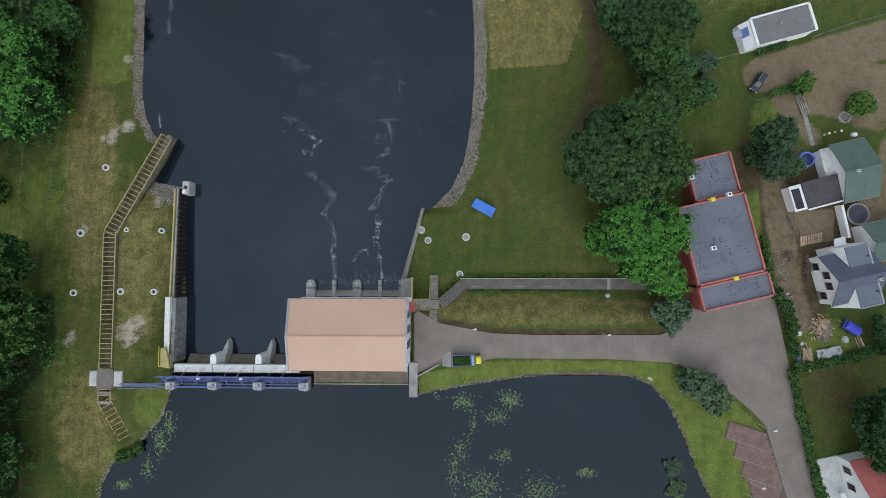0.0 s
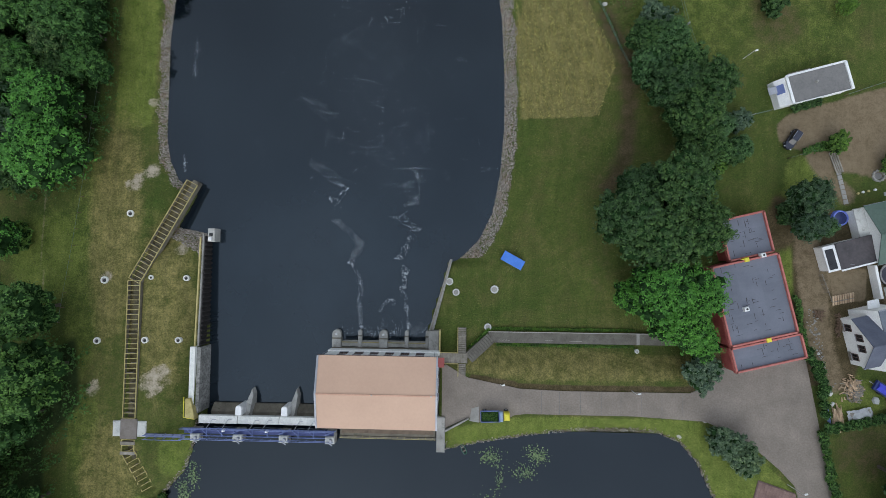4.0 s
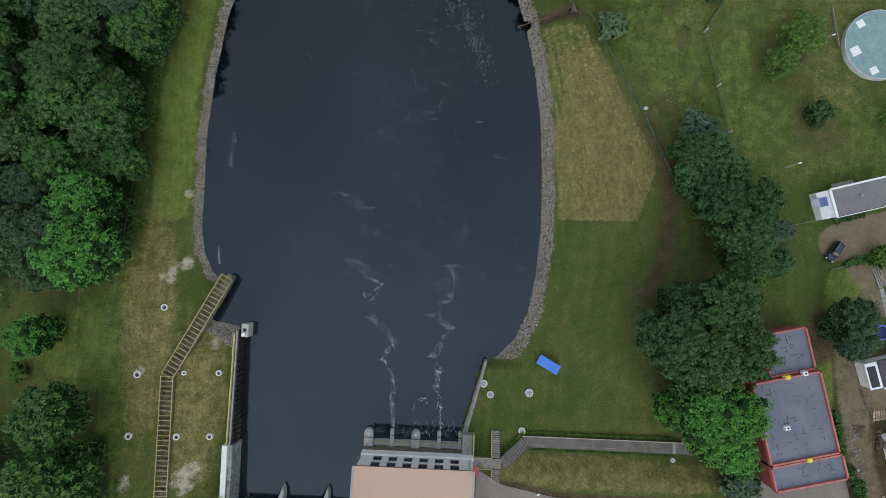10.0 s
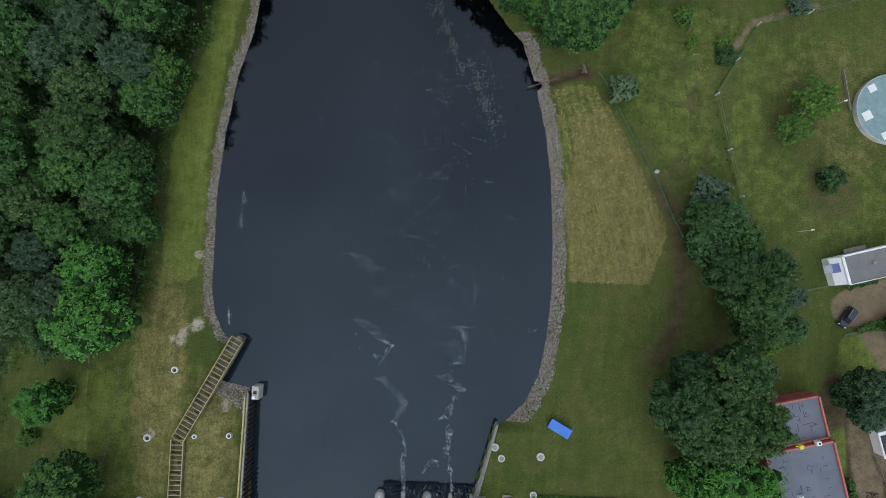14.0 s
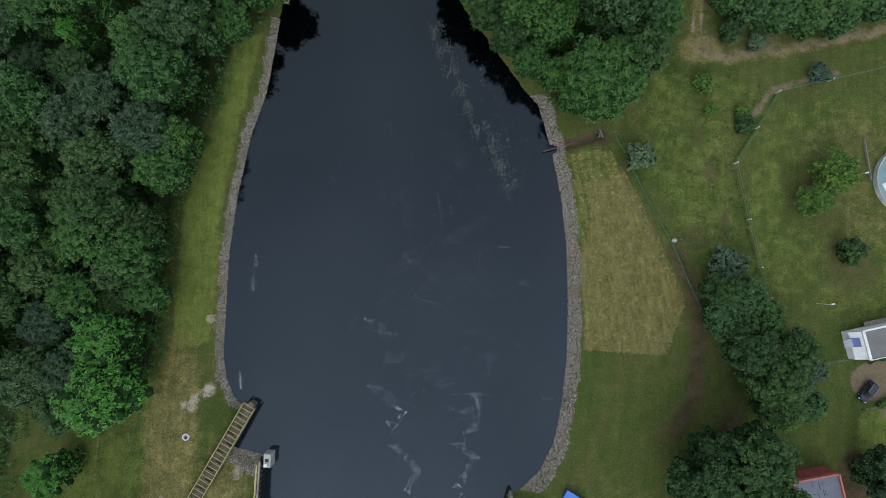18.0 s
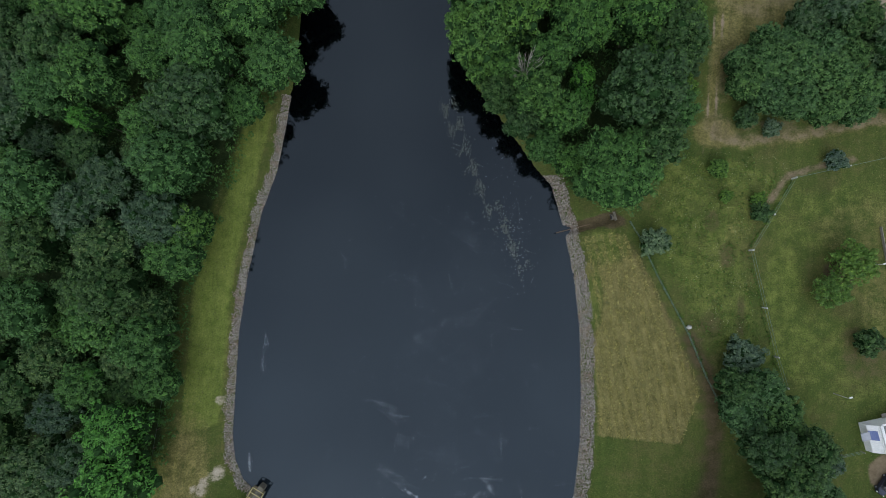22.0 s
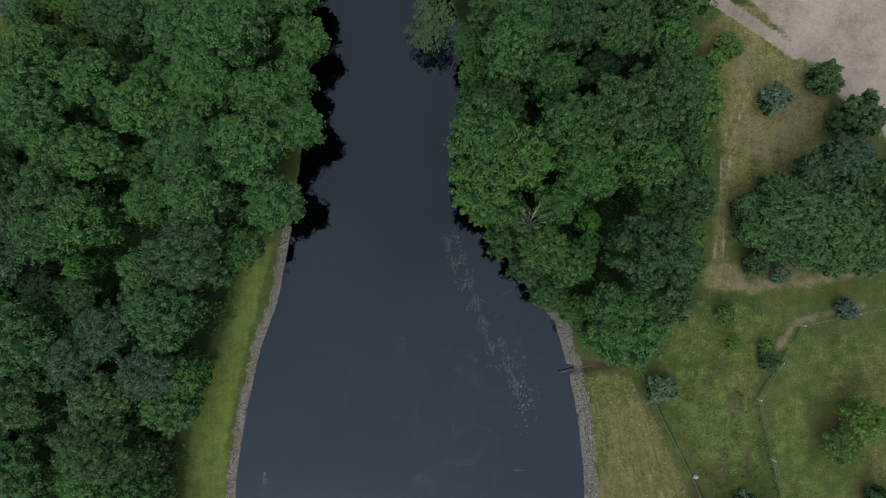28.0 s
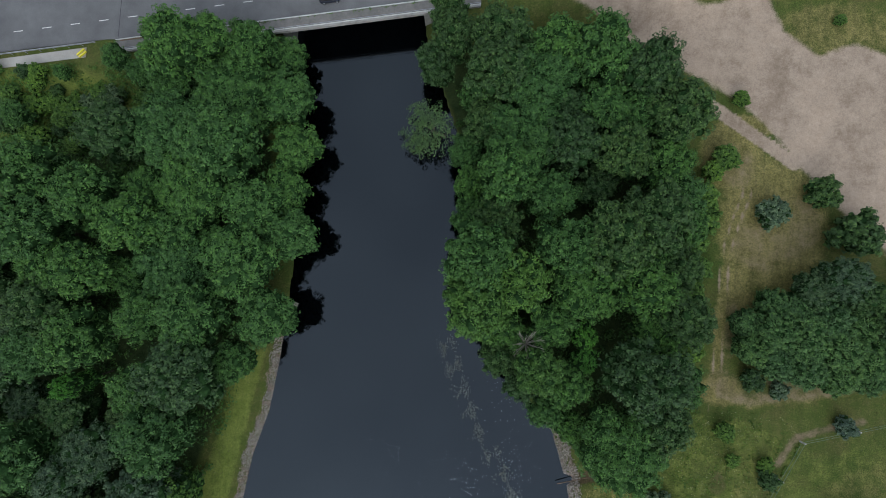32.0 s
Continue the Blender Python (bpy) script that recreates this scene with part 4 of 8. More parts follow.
def power_station():
    root = thing("powerhouse", "white powerhouse with a peach sheet-metal gable roof over the river", "building")
    x0, x1, y0, y1, eave, ridge, my = -31.4, -9.25, -19.5, -6.8, 11.1, 12.5, -13.2
    t = 0.4
    part("wall_north", Shape().box(x0, y1 - t, 4.9, x1, y1, eave), WHITE_WALL, root)
    part("wall_south", Shape().box(x0, y0, 3.0, x1, y0 + t, eave), WHITE_WALL, root)
    for name, a in (("wall_west", x0), ("wall_east", x1 - t)):
        s = Shape()
        prof = [(y0 + t + 0.002, 3.0), (y1 - t - 0.002, 3.0), (y1 - t - 0.002, eave), (my, ridge - 0.15), (y0 + t + 0.002, eave)]
        v = [(x, y, z) for x in (a, a + t) for y, z in prof]
        s.add(v, [(4, 3, 2, 1, 0), (5, 6, 7, 8, 9)] + [(i, (i + 1) % 5, 5 + (i + 1) % 5, 5 + i) for i in range(5)])
        part(name, s, WHITE_WALL, root)
    part("substructure", Shape().box(x0 - 0.3, y0 - 0.4, -1.6, x1 + 0.3, y1 + 0.1, 3.0), CONCRETE_WET, root)
    part("lower_wall", Shape().box(x0 - 0.25, y1 - 0.6, 3.0, x1 + 0.25, y1 + 0.25, 4.9, 0.1), WHITE_WALL, root, "white ledge along the tailrace")
    ox0, ox1, oy0, oy1 = -31.8, -9.15, -19.9, -6.3
    drop = 0.06
    for name, ya, yb in (("roof_slope", oy1, my), ("roof_slope", oy0, my)):
        s = Shape()
        za = eave + drop
        v = [(ox0, ya, za), (ox1, ya, za), (ox1, yb, ridge), (ox0, yb, ridge)]
        v += [(x, y, z - 0.12) for x, y, z in v]
        s.add(v, [(0, 1, 2, 3) if ya < yb else (3, 2, 1, 0), (7, 6, 5, 4) if ya < yb else (4, 5, 6, 7), (0, 4, 5, 1), (1, 5, 6, 2), (2, 6, 7, 3), (3, 7, 4, 0)])
        ob = part(name, s, ROOF_PEACH, root)
        seams = 11
        for i in range(1, seams):
            x = ox0 + (ox1 - ox0) * i / seams
            part("seam", Shape().beam((x, ya, za + 0.002), (x, yb, ridge + 0.002), 0.035, 0.014), ROOF_PEACH, ob)
        part("gutter", Shape().beam((ox0, ya, za - 0.12), (ox1, ya, za - 0.12), 0.16, 0.14), FRAME_BROWN, ob, "brown gutter")
    part("ridge_cap", Shape().beam((ox0, my, ridge + 0.05), (ox1, my, ridge + 0.05), 0.28, 0.07), surf("ridge_cap_sheet", (0.50, 0.30, 0.21), (0.60, 0.36, 0.26), 0.6, 0.7, 0.1), root)
    for x in (ox0 + 0.05, ox1 - 0.05):
        for ya in (oy0, oy1):
            part("verge_trim", Shape().beam((x, ya, eave + drop + 0.04), (x, my, ridge + 0.04), 0.34, 0.16), GREY_TRIM, root, "grey verge flashing")
    for x in (-10.2, -21.2):
        part("roof_vent", Shape().box(x - 0.12, my - 0.12, ridge, x + 0.12, my + 0.12, ridge + 0.25, 0.03), CONCRETE_PALE, root)
    part("lightning_conductor", Shape().beam((-11.2, -18.2, eave + 0.35), (-10.2, -17.5, eave + 0.45), 0.05, 0.05).beam((-10.2, -17.5, eave + 0.45), (-9.6, -18.0, eave + 0.38), 0.05, 0.05), GREY_TRIM, root)
    for row, (z, h) in enumerate(((6.0, 1.15), (8.5, 1.35))):
        for i in range(6):
            window(root, facing(-28.0 + 3.05 * i, y1, z, 0), 1.55, h)
    for i, y in enumerate((-9.5, -12.4, -15.3)):
        for z in (5.6, 8.4):
            window(root, facing(x1, y, z, -90), 1.3, 1.4)
    door = part("door", Shape().box(x1 + 0.005, -8.6, 4.3, x1 + 0.08, -7.4, 6.4), FRAME_BROWN, root)
    part("handle", Shape().box(x1 + 0.08, -8.45, 5.3, x1 + 0.14, -8.3, 5.36), GREY_TRIM, door)
    part("canopy", Shape().add([(x1, -9.2, 7.0), (x1 + 1.3, -9.2, 6.7), (x1 + 1.3, -7.3, 6.7), (x1, -7.3, 7.0), (x1, -9.2, 6.9), (x1 + 1.3, -9.2, 6.6), (x1 + 1.3, -7.3, 6.6), (x1, -7.3, 6.9)],
         [(0, 1, 2, 3), (7, 6, 5, 4), (0, 4, 5, 1), (1, 5, 6, 2), (2, 6, 7, 3), (3, 7, 4, 0)]), RED_PAINT, root, "dark red canopy")
    for x in (-31.7, -9.9):
        part("downpipe", Shape().tube(x, y1 + 0.12, 3.0, eave - 0.1, 0.07, n=8), GREY_TRIM, root)


power_station()


def pier(x, w, y0, y1, z, label):
    """A tailrace pier with a rounded nose and dark cut-water slots."""
    n = 8
    pts = [(x - w / 2, y0), (x + w / 2, y0)] + [(x + w / 2 * math.cos(math.pi * i / n), y1 - w / 2 + w / 2 * math.sin(math.pi * i / n)) for i in range(n + 1)]
    root = thing("tailrace_pier", label, "pier", group="piers below the powerhouse")
    part("shaft", Shape().prism(pts, -1.6, z, 0.12), PIER_CONCRETE, root)
    part("stop_log_slot", Shape().box(x - w / 2 - 0.02, y1 - w / 2 - 1.0, z - 0.5, x + w / 2 + 0.02, y1 - w / 2 - 0.7, z + 0.02), CONCRETE_WET, root)
    if w > 1.2:
        part("bollard", Shape().tube(x, y1 - w / 2, z, z + 0.25, 0.28, 0.2, 12), PLASTIC_WHITE, root)


for x, w in ((-30.9, 1.9), (-26.0, 0.8), (-21.0, 1.8), (-16.1, 0.8), (-11.7, 0.8)):
    pier(x, w, -6.7, -3.0, 1.2 if w > 1 else 0.9, "weathered grey concrete pier with a rounded nose in the tailrace")
for a, b in ((-29.9, -26.4), (-25.6, -21.9), (-20.1, -16.5), (-15.7, -12.1)):
    root = thing("draft_tube_deck", "stained concrete deck over a draft tube outlet", "deck", group="decks over the draft tubes")
    part("slab", Shape().box(a, -6.6, -0.6, b, -5.6, 0.55, 0.05), PIER_CONCRETE, root)
    part("kerb", Shape().box(a, -5.72, 0.55, b, -5.6, 0.8), YELLOW_WOOD, root)
    part("outlet_sill", Shape().box(a, -5.6, -0.8, b, -5.3, 0.10), CONCRETE, root)
tagged(solid("tailrace_platform", Shape().box(-11.3, -6.7, -1.0, -9.2, -2.6, 3.4, 0.06), CONCRETE, "", "platform"), "square grey concrete platform beside the tailrace")
solid("platform_rail", Shape().box(-9.15, -6.7, 2.0, -8.85, -2.4, 3.9, 0.04), YELLOW_WOOD, "weathered yellow parapet at the platform's edge", "parapet")

# intake side
root = thing("intake_deck", "brown intake deck with a railing on the pond side", "deck")
part("slab", Shape().box(-29.0, -23.9, 2.0, -9.6, -19.95, 4.15, 0.05), CONCRETE_WET, root)
part("grating", Shape().box(-28.6, -23.3, 4.154, -10.0, -20.2, 4.22), surf("rusty_grating", (0.10, 0.07, 0.05), (0.19, 0.14, 0.10), 0.7, 0.8, 0.4, 8.0), root)
part("trash_rack_beam", Shape().beam((-29.0, -24.1, 4.1), (-9.5, -24.1, 4.1), 0.3, 0.35), CONCRETE_WET, root)
for i in range(14):
    part("rail_post", Shape().beam((-28.6 + 1.42 * i, -23.95, 4.2), (-28.6 + 1.42 * i, -23.95, 5.2), 0.06, 0.06), YELLOW_WOOD, root)
part("handrail", Shape().beam((-28.8, -23.95, 5.2), (-9.6, -23.95, 5.2), 0.07, 0.07), YELLOW_WOOD, root)
solid("intake_wall", Shape().box(-9.4, -26.6, 1.5, -7.7, -19.6, 4.7, 0.08), CONCRETE, "grey concrete wing wall beside the intake", "wall")
solid("retaining_wall", Shape().prism([(-7.7, -22.6), (-2.9, -19.9), (-3.0, -19.6), (-7.7, -22.2)], 3.4, 4.75, 0.05), CONCRETE, "low concrete retaining wall beside the yard", "wall")

# ---- weir with gates ----
root = thing("weir_bridge", "long pale concrete gate beam over the weir", "bridge")
for a, b in ((-57.9, -49.9), (-49.8, -41.4), (-41.3, -31.85)):
    part("beam", Shape().box(a, -21.9, 3.9, b, -20.3, 4.7, 0.08), WHITE_WORN, root)
    part("gate", Shape().box(a + 1.0, -22.3, -1.5, b - 0.8, -22.0, 3.55), RUST_SHADED, root)
solid("weir_sill", Shape().add([(-57, -22.0, -1.6), (-32, -22.0, -1.6), (-32, -19.0, -1.6), (-57, -19.0, -1.6), (-57, -20.4, 1.6), (-32, -20.4, 1.6), (-32, -19.0, 0.5), (-57, -19.0, 0.5), (-57, -22, 1.6), (-32, -22, 1.6)],
      [(3, 2, 1, 0), (4, 7, 6, 5)[::-1], (8, 4, 5, 9)[::-1], (0, 1, 9, 8), (3, 7, 6, 2)[::-1], (0, 8, 4, 7, 3)[::-1], (1, 2, 6, 5, 9)[::-1]]), CONCRETE_WET, "stained brown concrete weir sill below the gates", "sill")
for x in (-49.6, -40.2):
    root = thing("gate_pier", "grey concrete gate pier tapering towards the river", "pier", group="gate piers of the weir")
    s = Shape()
    low, high = -1.6, 3.6
    v = [(x - 0.8, -21.8, low), (x + 1.5, -21.8, low), (x + 1.7, -16.6, low), (x + 1.1, -15.3, low), (x + 0.5, -16.6, low),
         (x - 0.7, -21.8, high), (x + 1.3, -21.8, high), (x + 1.5, -17.0, 1.6), (x + 1.1, -15.7, 1.2), (x + 0.7, -17.0, 1.6)]
    s.add(v, [(4, 3, 2, 1, 0), (5, 6, 7, 8, 9)] + [(i, (i + 1) % 5, 5 + (i + 1) % 5, 5 + i) for i in range(5)])
    part("shaft", s, PIER_CONCRETE, root)
    n = 8
    cap = [(x - 0.75, -20.2), (x + 0.55, -20.2)] + [(x - 0.1 + 0.65 * math.cos(math.pi * i / n), -18.8 + 0.65 * math.sin(math.pi * i / n)) for i in range(n + 1)]
    part("pier_head", Shape().prism(cap, 1.5, 4.75, 0.1), PLASTIC_WHITE, root, "white painted pier head")
root = thing("abutment", "weathered concrete abutment wall with a white parapet", "wall")
part("parapet", Shape().box(-60.3, -20.2, 3.0, -59.2, -6.6, 4.4, 0.06), WHITE_WORN, root, "pale painted parapet")
s = Shape()
s.add([(-59.2, -20.2, -1.6), (-58.2, -20.2, -1.6), (-58.2, -6.8, -1.6), (-59.2, -6.8, -1.6), (-59.2, -20.2, 3.9), (-58.5, -20.2, 3.8), (-58.5, -6.8, 3.5), (-59.2, -6.8, 3.6)],
      [(3, 2, 1, 0), (4, 5, 6, 7), (0, 1, 5, 4), (1, 2, 6, 5), (2, 3, 7, 6), (3, 0, 4, 7)])
part("face", s, surf("streaked_concrete", (0.16, 0.16, 0.155), (0.34, 0.335, 0.32), 0.9, 0.9, 0.4, 3.0, stain=(0.09, 0.09, 0.085), stained=0.52), root, "rain-streaked grey face")
part("railing", Shape().beam((-60.6, -20.6, 5.4), (-60.6, -16.5, 5.4), 0.08, 0.08).beam((-60.6, -20.6, 5.4), (-58.4, -20.9, 5.4), 0.08, 0.08), YELLOW, root)
part("corner_block", Shape().prism([(-60.6, -20.8), (-58.6, -21.2), (-58.9, -19.4), (-59.6, -16.9), (-60.6, -17.0)], 3.6, 4.95, 0.08), YELLOW_WOOD, root, "mossy yellow corner block")

# blue service bridge
root = thing("service_bridge", "blue painted steel service bridge with railings and gate hoists", "bridge")
for y in (-22.7, -24.1):
    part("girder", Shape().beam((-60.6, y, 5.3), (-29.8, y, 5.3), 0.13, 0.35), BLUE_STEEL, root)
for y in (-22.5, -24.5):
    for z in (5.9, 6.5):
        part("handrail", Shape().beam((-60.8, y, z), (-29.8, y, z), 0.09, 0.09), BLUE_STEEL, root)
    for i in range(18):
        part("rail_post", Shape().beam((-60.6 + 1.8 * i, y, 5.3), (-60.6 + 1.8 * i, y, 6.5), 0.09, 0.09), BLUE_STEEL, root)
for i in range(10):
    x = -60 + 3.1 * i
    part("cross_brace", Shape().beam((x, -22.7, 5.5), (x + 1.6, -24.1, 5.5), 0.08, 0.08), BLUE_STEEL, root)
    part("floor_bar", Shape().beam((x + 1.2, -22.6, 5.45), (x + 1.2, -24.2, 5.45), 0.16, 0.1), BLUE_STEEL, root)
part("deck_plate", Shape().box(-60.4, -23.75, 5.12, -30.0, -22.95, 5.2), surf("deep_blue_grating", (0.045, 0.06, 0.17), (0.08, 0.10, 0.25), 1.2, 0.7, 0.3, 7.0), root, "deep blue grated walkway")
for x in (-55.6, -52.4, -46.8, -44.2, -37.8, -35.0):
    part("stay", Shape().beam((x, -22.4, 5.9), (x + 0.8, -21.0, 4.9), 0.08, 0.08).beam((x + 0.8, -21.0, 4.9), (x + 1.5, -21.0, 4.9), 0.08, 0.08), GREY_TRIM, root, "pale steel stay")
for x in (-57.8, -49.2, -39.9, -30.6):
    h = part("gate_hoist", Shape().box(x - 0.9, -24.9, 5.5, x + 0.9, -23.6, 6.1, 0.1), CONCRETE_PALE, root, "grey gate hoist housing")
    part("motor", Shape().tube(x + 0.3, -24.2, 6.1, 6.6, 0.35, 0.3, 10), GREY_TRIM, h)
    part("shaft", Shape().beam((x - 0.9, -23.2, 6.3), (x + 1.4, -22.2, 6.3), 0.14, 0.14), BLUE_STEEL, h)
    part("chain_guard", Shape().beam((x - 0.5, -24.4, 6.2), (x + 0.6, -25.2, 6.2), 0.2, 0.1), GREY_TRIM, h)
# white lamp globes, unlit, on the service bridge
for x in (-52.2, -43.4):
    part("float_buoy", Shape().tube(x, -22.9, 5.4, 6.0, 0.34, 0.2, 12), PLASTIC_WHITE, root, "white round lamp globe")
for x in (-58.5, -49.5, -40.2, -30.7):
    part("bridge_pier", Shape().box(x - 0.9, -25.4, 1.0, x + 0.9, -23.0, 5.1, 0.2), CONCRETE, root)
root = thing("footbridge", "narrow blue steel footbridge from the bank to the weir", "bridge")
for y in (-24.2, -25.0):
    part("handrail", Shape().beam((-68.6, y, 5.9), (-60.6, y, 5.9), 0.1, 0.1), BLUE_STEEL, root)
    for i in range(5):
        part("rail_post", Shape().beam((-68.4 + 1.9 * i, y, 4.6), (-68.4 + 1.9 * i, y, 5.9), 0.09, 0.09), BLUE_STEEL, root)
part("walkway", Shape().box(-68.8, -24.95, 4.55, -60.6, -24.25, 4.65), surf("dull_blue_grating", (0.10, 0.12, 0.20), (0.16, 0.18, 0.27), 1.0, 0.7, 0.3), root)

# ---- sheet pile quay and fish ladder ----
root = thing("quay_wall", "rusty corrugated sheet pile wall with a yellowish timber capping", "wall")
for i in range(23):
    y = -6.6 + i * 1.0
    pts = [(-58.8, y), (-58.55, y + 0.1), (-58.55, y + 0.4), (-58.8, y + 0.5), (-58.8, y + 1.0), (-58.95, y + 1.0), (-58.95, y)]
    part("sheet_pile", Shape().prism(pts, -1.6, 3.3 - 0.032 * i), RUST_SHADED, root)
part("capping", Shape().beam((-59.15, -6.6, 3.45), (-59.05, 16.6, 2.75), 0.32, 0.3), CONCRETE, root)
part("kerb", Shape().beam((-59.65, -6.6, 3.72), (-59.5, 16.0, 3.02), 0.3, 0.35), YELLOW_WOOD, root)
root = thing("gauge_block", "small pale concrete gauge block at the quay's end", "block")
part("block", Shape().box(-58.5, 15.2, -1.6, -57.0, 18.0, 2.3, 0.08), PIER_CONCRETE, root)
# black plate paints the darkness of the opening in the block's top
part("hatch", Shape().box(-58.1, 16.4, 2.3, -57.4, 17.0, 2.42), BLACK, root)
part("box", Shape().prism([(-58.3, 15.4), (-57.5, 15.5), (-57.6, 16.2), (-58.2, 16.1)], 2.3, 2.7, 0.1), PLASTIC_WHITE, root)


def fish_ladder():
    root = thing("fish_ladder", "concrete fish ladder channel under weathered yellow cross bars", "channel")
    half = 1.3
    legs = [(LADDER[0], LADDER[1], 2.1, 3.6), (LADDER[1], LADDER[2], 3.6, 4.5), ((-72.35, -25.6), LADDER[3], 4.4, 4.4), (LADDER[3], LADDER[4], 4.4, 4.2)]
    for a, b, za, zb in legs:
        va, vb = Vector((*a, za)), Vector((*b, zb))
        d = (vb - va)
        length = d.length
        d.normalize()
        side = Vector((-d.y, d.x, 0)).normalized()
        floor_ = Shape().beam(va - Vector((0, 0, 0.75)), vb - Vector((0, 0, 0.75)), 2 * half, 0.3)
        part("channel_floor", floor_, LADDER_WATER, root, "brown-green shallow running water over concrete")
        for k in (-1, 1):
            part("side_wall", Shape().beam(va + side * half * k - Vector((0, 0, 0.45)), vb + side * half * k - Vector((0, 0, 0.45)), 0.14, 1.1), CONCRETE_WET, root)
            part("side_rail", Shape().beam(va + side * half * k + Vector((0, 0, 0.2)), vb + side * half * k + Vector((0, 0, 0.2)), 0.15, 0.14), YELLOW_WOOD, root)
        n = int(length / 1.0)
        for i in range(n + 1):
            p = va + d * (length * i / n) + Vector((0, 0, 0.24))
            part("cross_bar", Shape().beam(p - side * half, p + side * half, 0.11, 0.1), YELLOW_WOOD, root)
            if i % 2:
                q = p - Vector((0, 0, 0.7)) + side * (0.45 if i % 4 == 1 else -0.45)
                part("baffle", Shape().beam(q - side * 0.75, q + side * 0.75, 0.2, 0.5), CONCRETE_WET, root)
    part("river_wall", Shape().prism([(-62.3, 28.4), (-61.25, 27.8), (-67.2, 16.7), (-68.1, 17.2)], -1.6, 1.75), CONCRETE_WET, root, "dark wet wall under the lower end")
    rg = random.Random(4)
    for i in range(12):
        y = -20 + i * 2.2 + rg.uniform(-0.6, 0.6)
        part("foam_patch", Shape().prism([(-72.6 + rg.uniform(-0.6, 0.5) + 0.5 * math.cos(k) * rg.uniform(0.5, 1), y + 0.45 * math.sin(k) * rg.uniform(0.5, 1)) for k in (0, 1, 2, 3, 4, 5)], 3.0, 3.95 - 0.03 * i - 0.62), FOAM, root)


fish_ladder()
root = thing("culvert_slab", "brown concrete crossing slab with pale shoulders over the fish ladder", "slab")
part("deck", Shape().box(-74.0, -25.4, 4.0, -70.6, -21.4, 4.75, 0.05), surf("brown_slab", (0.15, 0.13, 0.115), (0.22, 0.195, 0.175), 0.7, 0.9, 0.3, 5.0), root)
for a, b in ((-75.7, -74.02), (-70.58, -68.7)):
    part("shoulder", Shape().box(a, -25.0, 4.0, b, -21.8, 4.66, 0.15), CONCRETE_PALE, root)
for y in (-26.6, -28.6):
    part("timber_step", Shape().box(-73.9, y, 4.0, -70.9, y + 0.6, 4.75), WOOD_GREY, root)

# right wing wall
root = thing("wing_wall", "slanting grey wing wall with a timber rail beside the tailrace", "wall")
s = Shape()
part("wall", Shape().prism([(-7.1, 12.2), (-6.6, 12.1), (-10.3, -2.6), (-11.3, -2.6)], -1.6, 2.15, 0.05), CONCRETE, root)
part("rail", Shape().beam((-7.1, 11.9, 2.35), (-10.9, -2.6, 2.6), 0.3, 0.2), WOOD_GREY, root)

# ---- manhole rings ----
def ring(x, y, r, label):
    z = top(x, y)
    root = thing("manhole_ring", label, "manhole", pose(x, y, z), "concrete well rings in the grass")
    part("ring", Shape().tube(0, 0, -0.4, 0.35, r, r * 0.97, 20, r * 0.66), WHITE_WORN if x < -50 else CONCRETE_PALE, root)
    part("cover", Shape().tube(0, 0, 0.0, 0.30, r * 0.66, n=18), CONCRETE if r > 0.6 else CONCRETE_PALE, root)
    # on the left bank a black disc stands for the ring's dark open hole
    part("lid", Shape().tube(r * 0.12, -r * 0.12, 0.30, 0.36, r * 0.42, n=14), BLACK if x < -50 else CONCRETE, root)


for x, y, r in ((-74.8, 20.9, 0.72), (-79.5, 6.8, 0.78), (-80.3, -5.8, 0.72), (-70.2, -5.5, 0.68), (-63.9, -5.6, 0.66), (-69.6, 7.5, 0.5), (-63.0, 7.4, 0.62)):
    ring(x, y, r, "pale concrete well ring with a black disc painting its dark hole")
for x, y, r in ((-7.2, 7.5, 0.8), (-5.8, 5.3, 0.75), (2.2, 6.0, 0.85), (0.9, -1.8, 0.75), (31.4, -6.2, 0.45)):
    ring(x, y, r, "grey concrete well ring with a flat cover in the lawn")

# ---- paved yard, paths ----
ribbon("pavement_yard", [(-8.4, -9.8), (-7.7, -9.2), (-3.2, -11.7), (2.0, -12.7), (7.3, -13.7), (16, -14.0), (41, -13.9), (44, -12.6), (46.6, -8.9), (61.0, -6.0), (63.6, -6.3), (65.6, -17), (67.8, -29), (71.5, -46), (75, -62), (69, -62), (65.2, -46),
       (62.6, -36.5), (61.3, -31.6), (58.5, -28.6), (54.5, -25.2), (49.5, -21.8), (44, -19.4), (30, -18.7), (8.4, -18.7), (6.2, -19.0), (4.4, -20.0), (-0.8, -20.5), (-3, -19.6), (-8.4, -22.2)], 4.36, PAVING, "worn grey concrete driveway and yard", "driveway", thick=0.5)
rg = random.Random(8)
for i, x in enumerate((7.5, 11.6, 15.2, 19.4, 23.5, 27.4, 31.5, 35.5, 39.6)):
    solid("expansion_joint", Shape().box(x - 0.03, -18.5, 4.2, x + 0.03, -14.1, 4.366), ASPHALT, "dark joint across the concrete driveway", "joint", kind="structure")
ribbon("pavement_pond_path", [(38.6, -22.6), (39.4, -23.2), (44.9, -19.2), (44.0, -18.9)], None, PATH_SLAB, "narrow pale path from the driveway to the pond", "path", lift=0.1)
ribbon("pavement_path", [(0.9, -2.8), (31.6, -2.7), (44, -2.7), (44, -4.9), (31.6, -4.9), (2.2, -4.9)], 2.35, ASPHALT_OLD, "cracked dark grey walled footpath", "path", thick=0.6)
solid("path_kerb", Shape().beam((1.0, -2.7, 2.34), (43.5, -2.6, 2.34), 0.14, 0.24), PATH_SLAB, "thin concrete kerb along the footpath", "kerb")
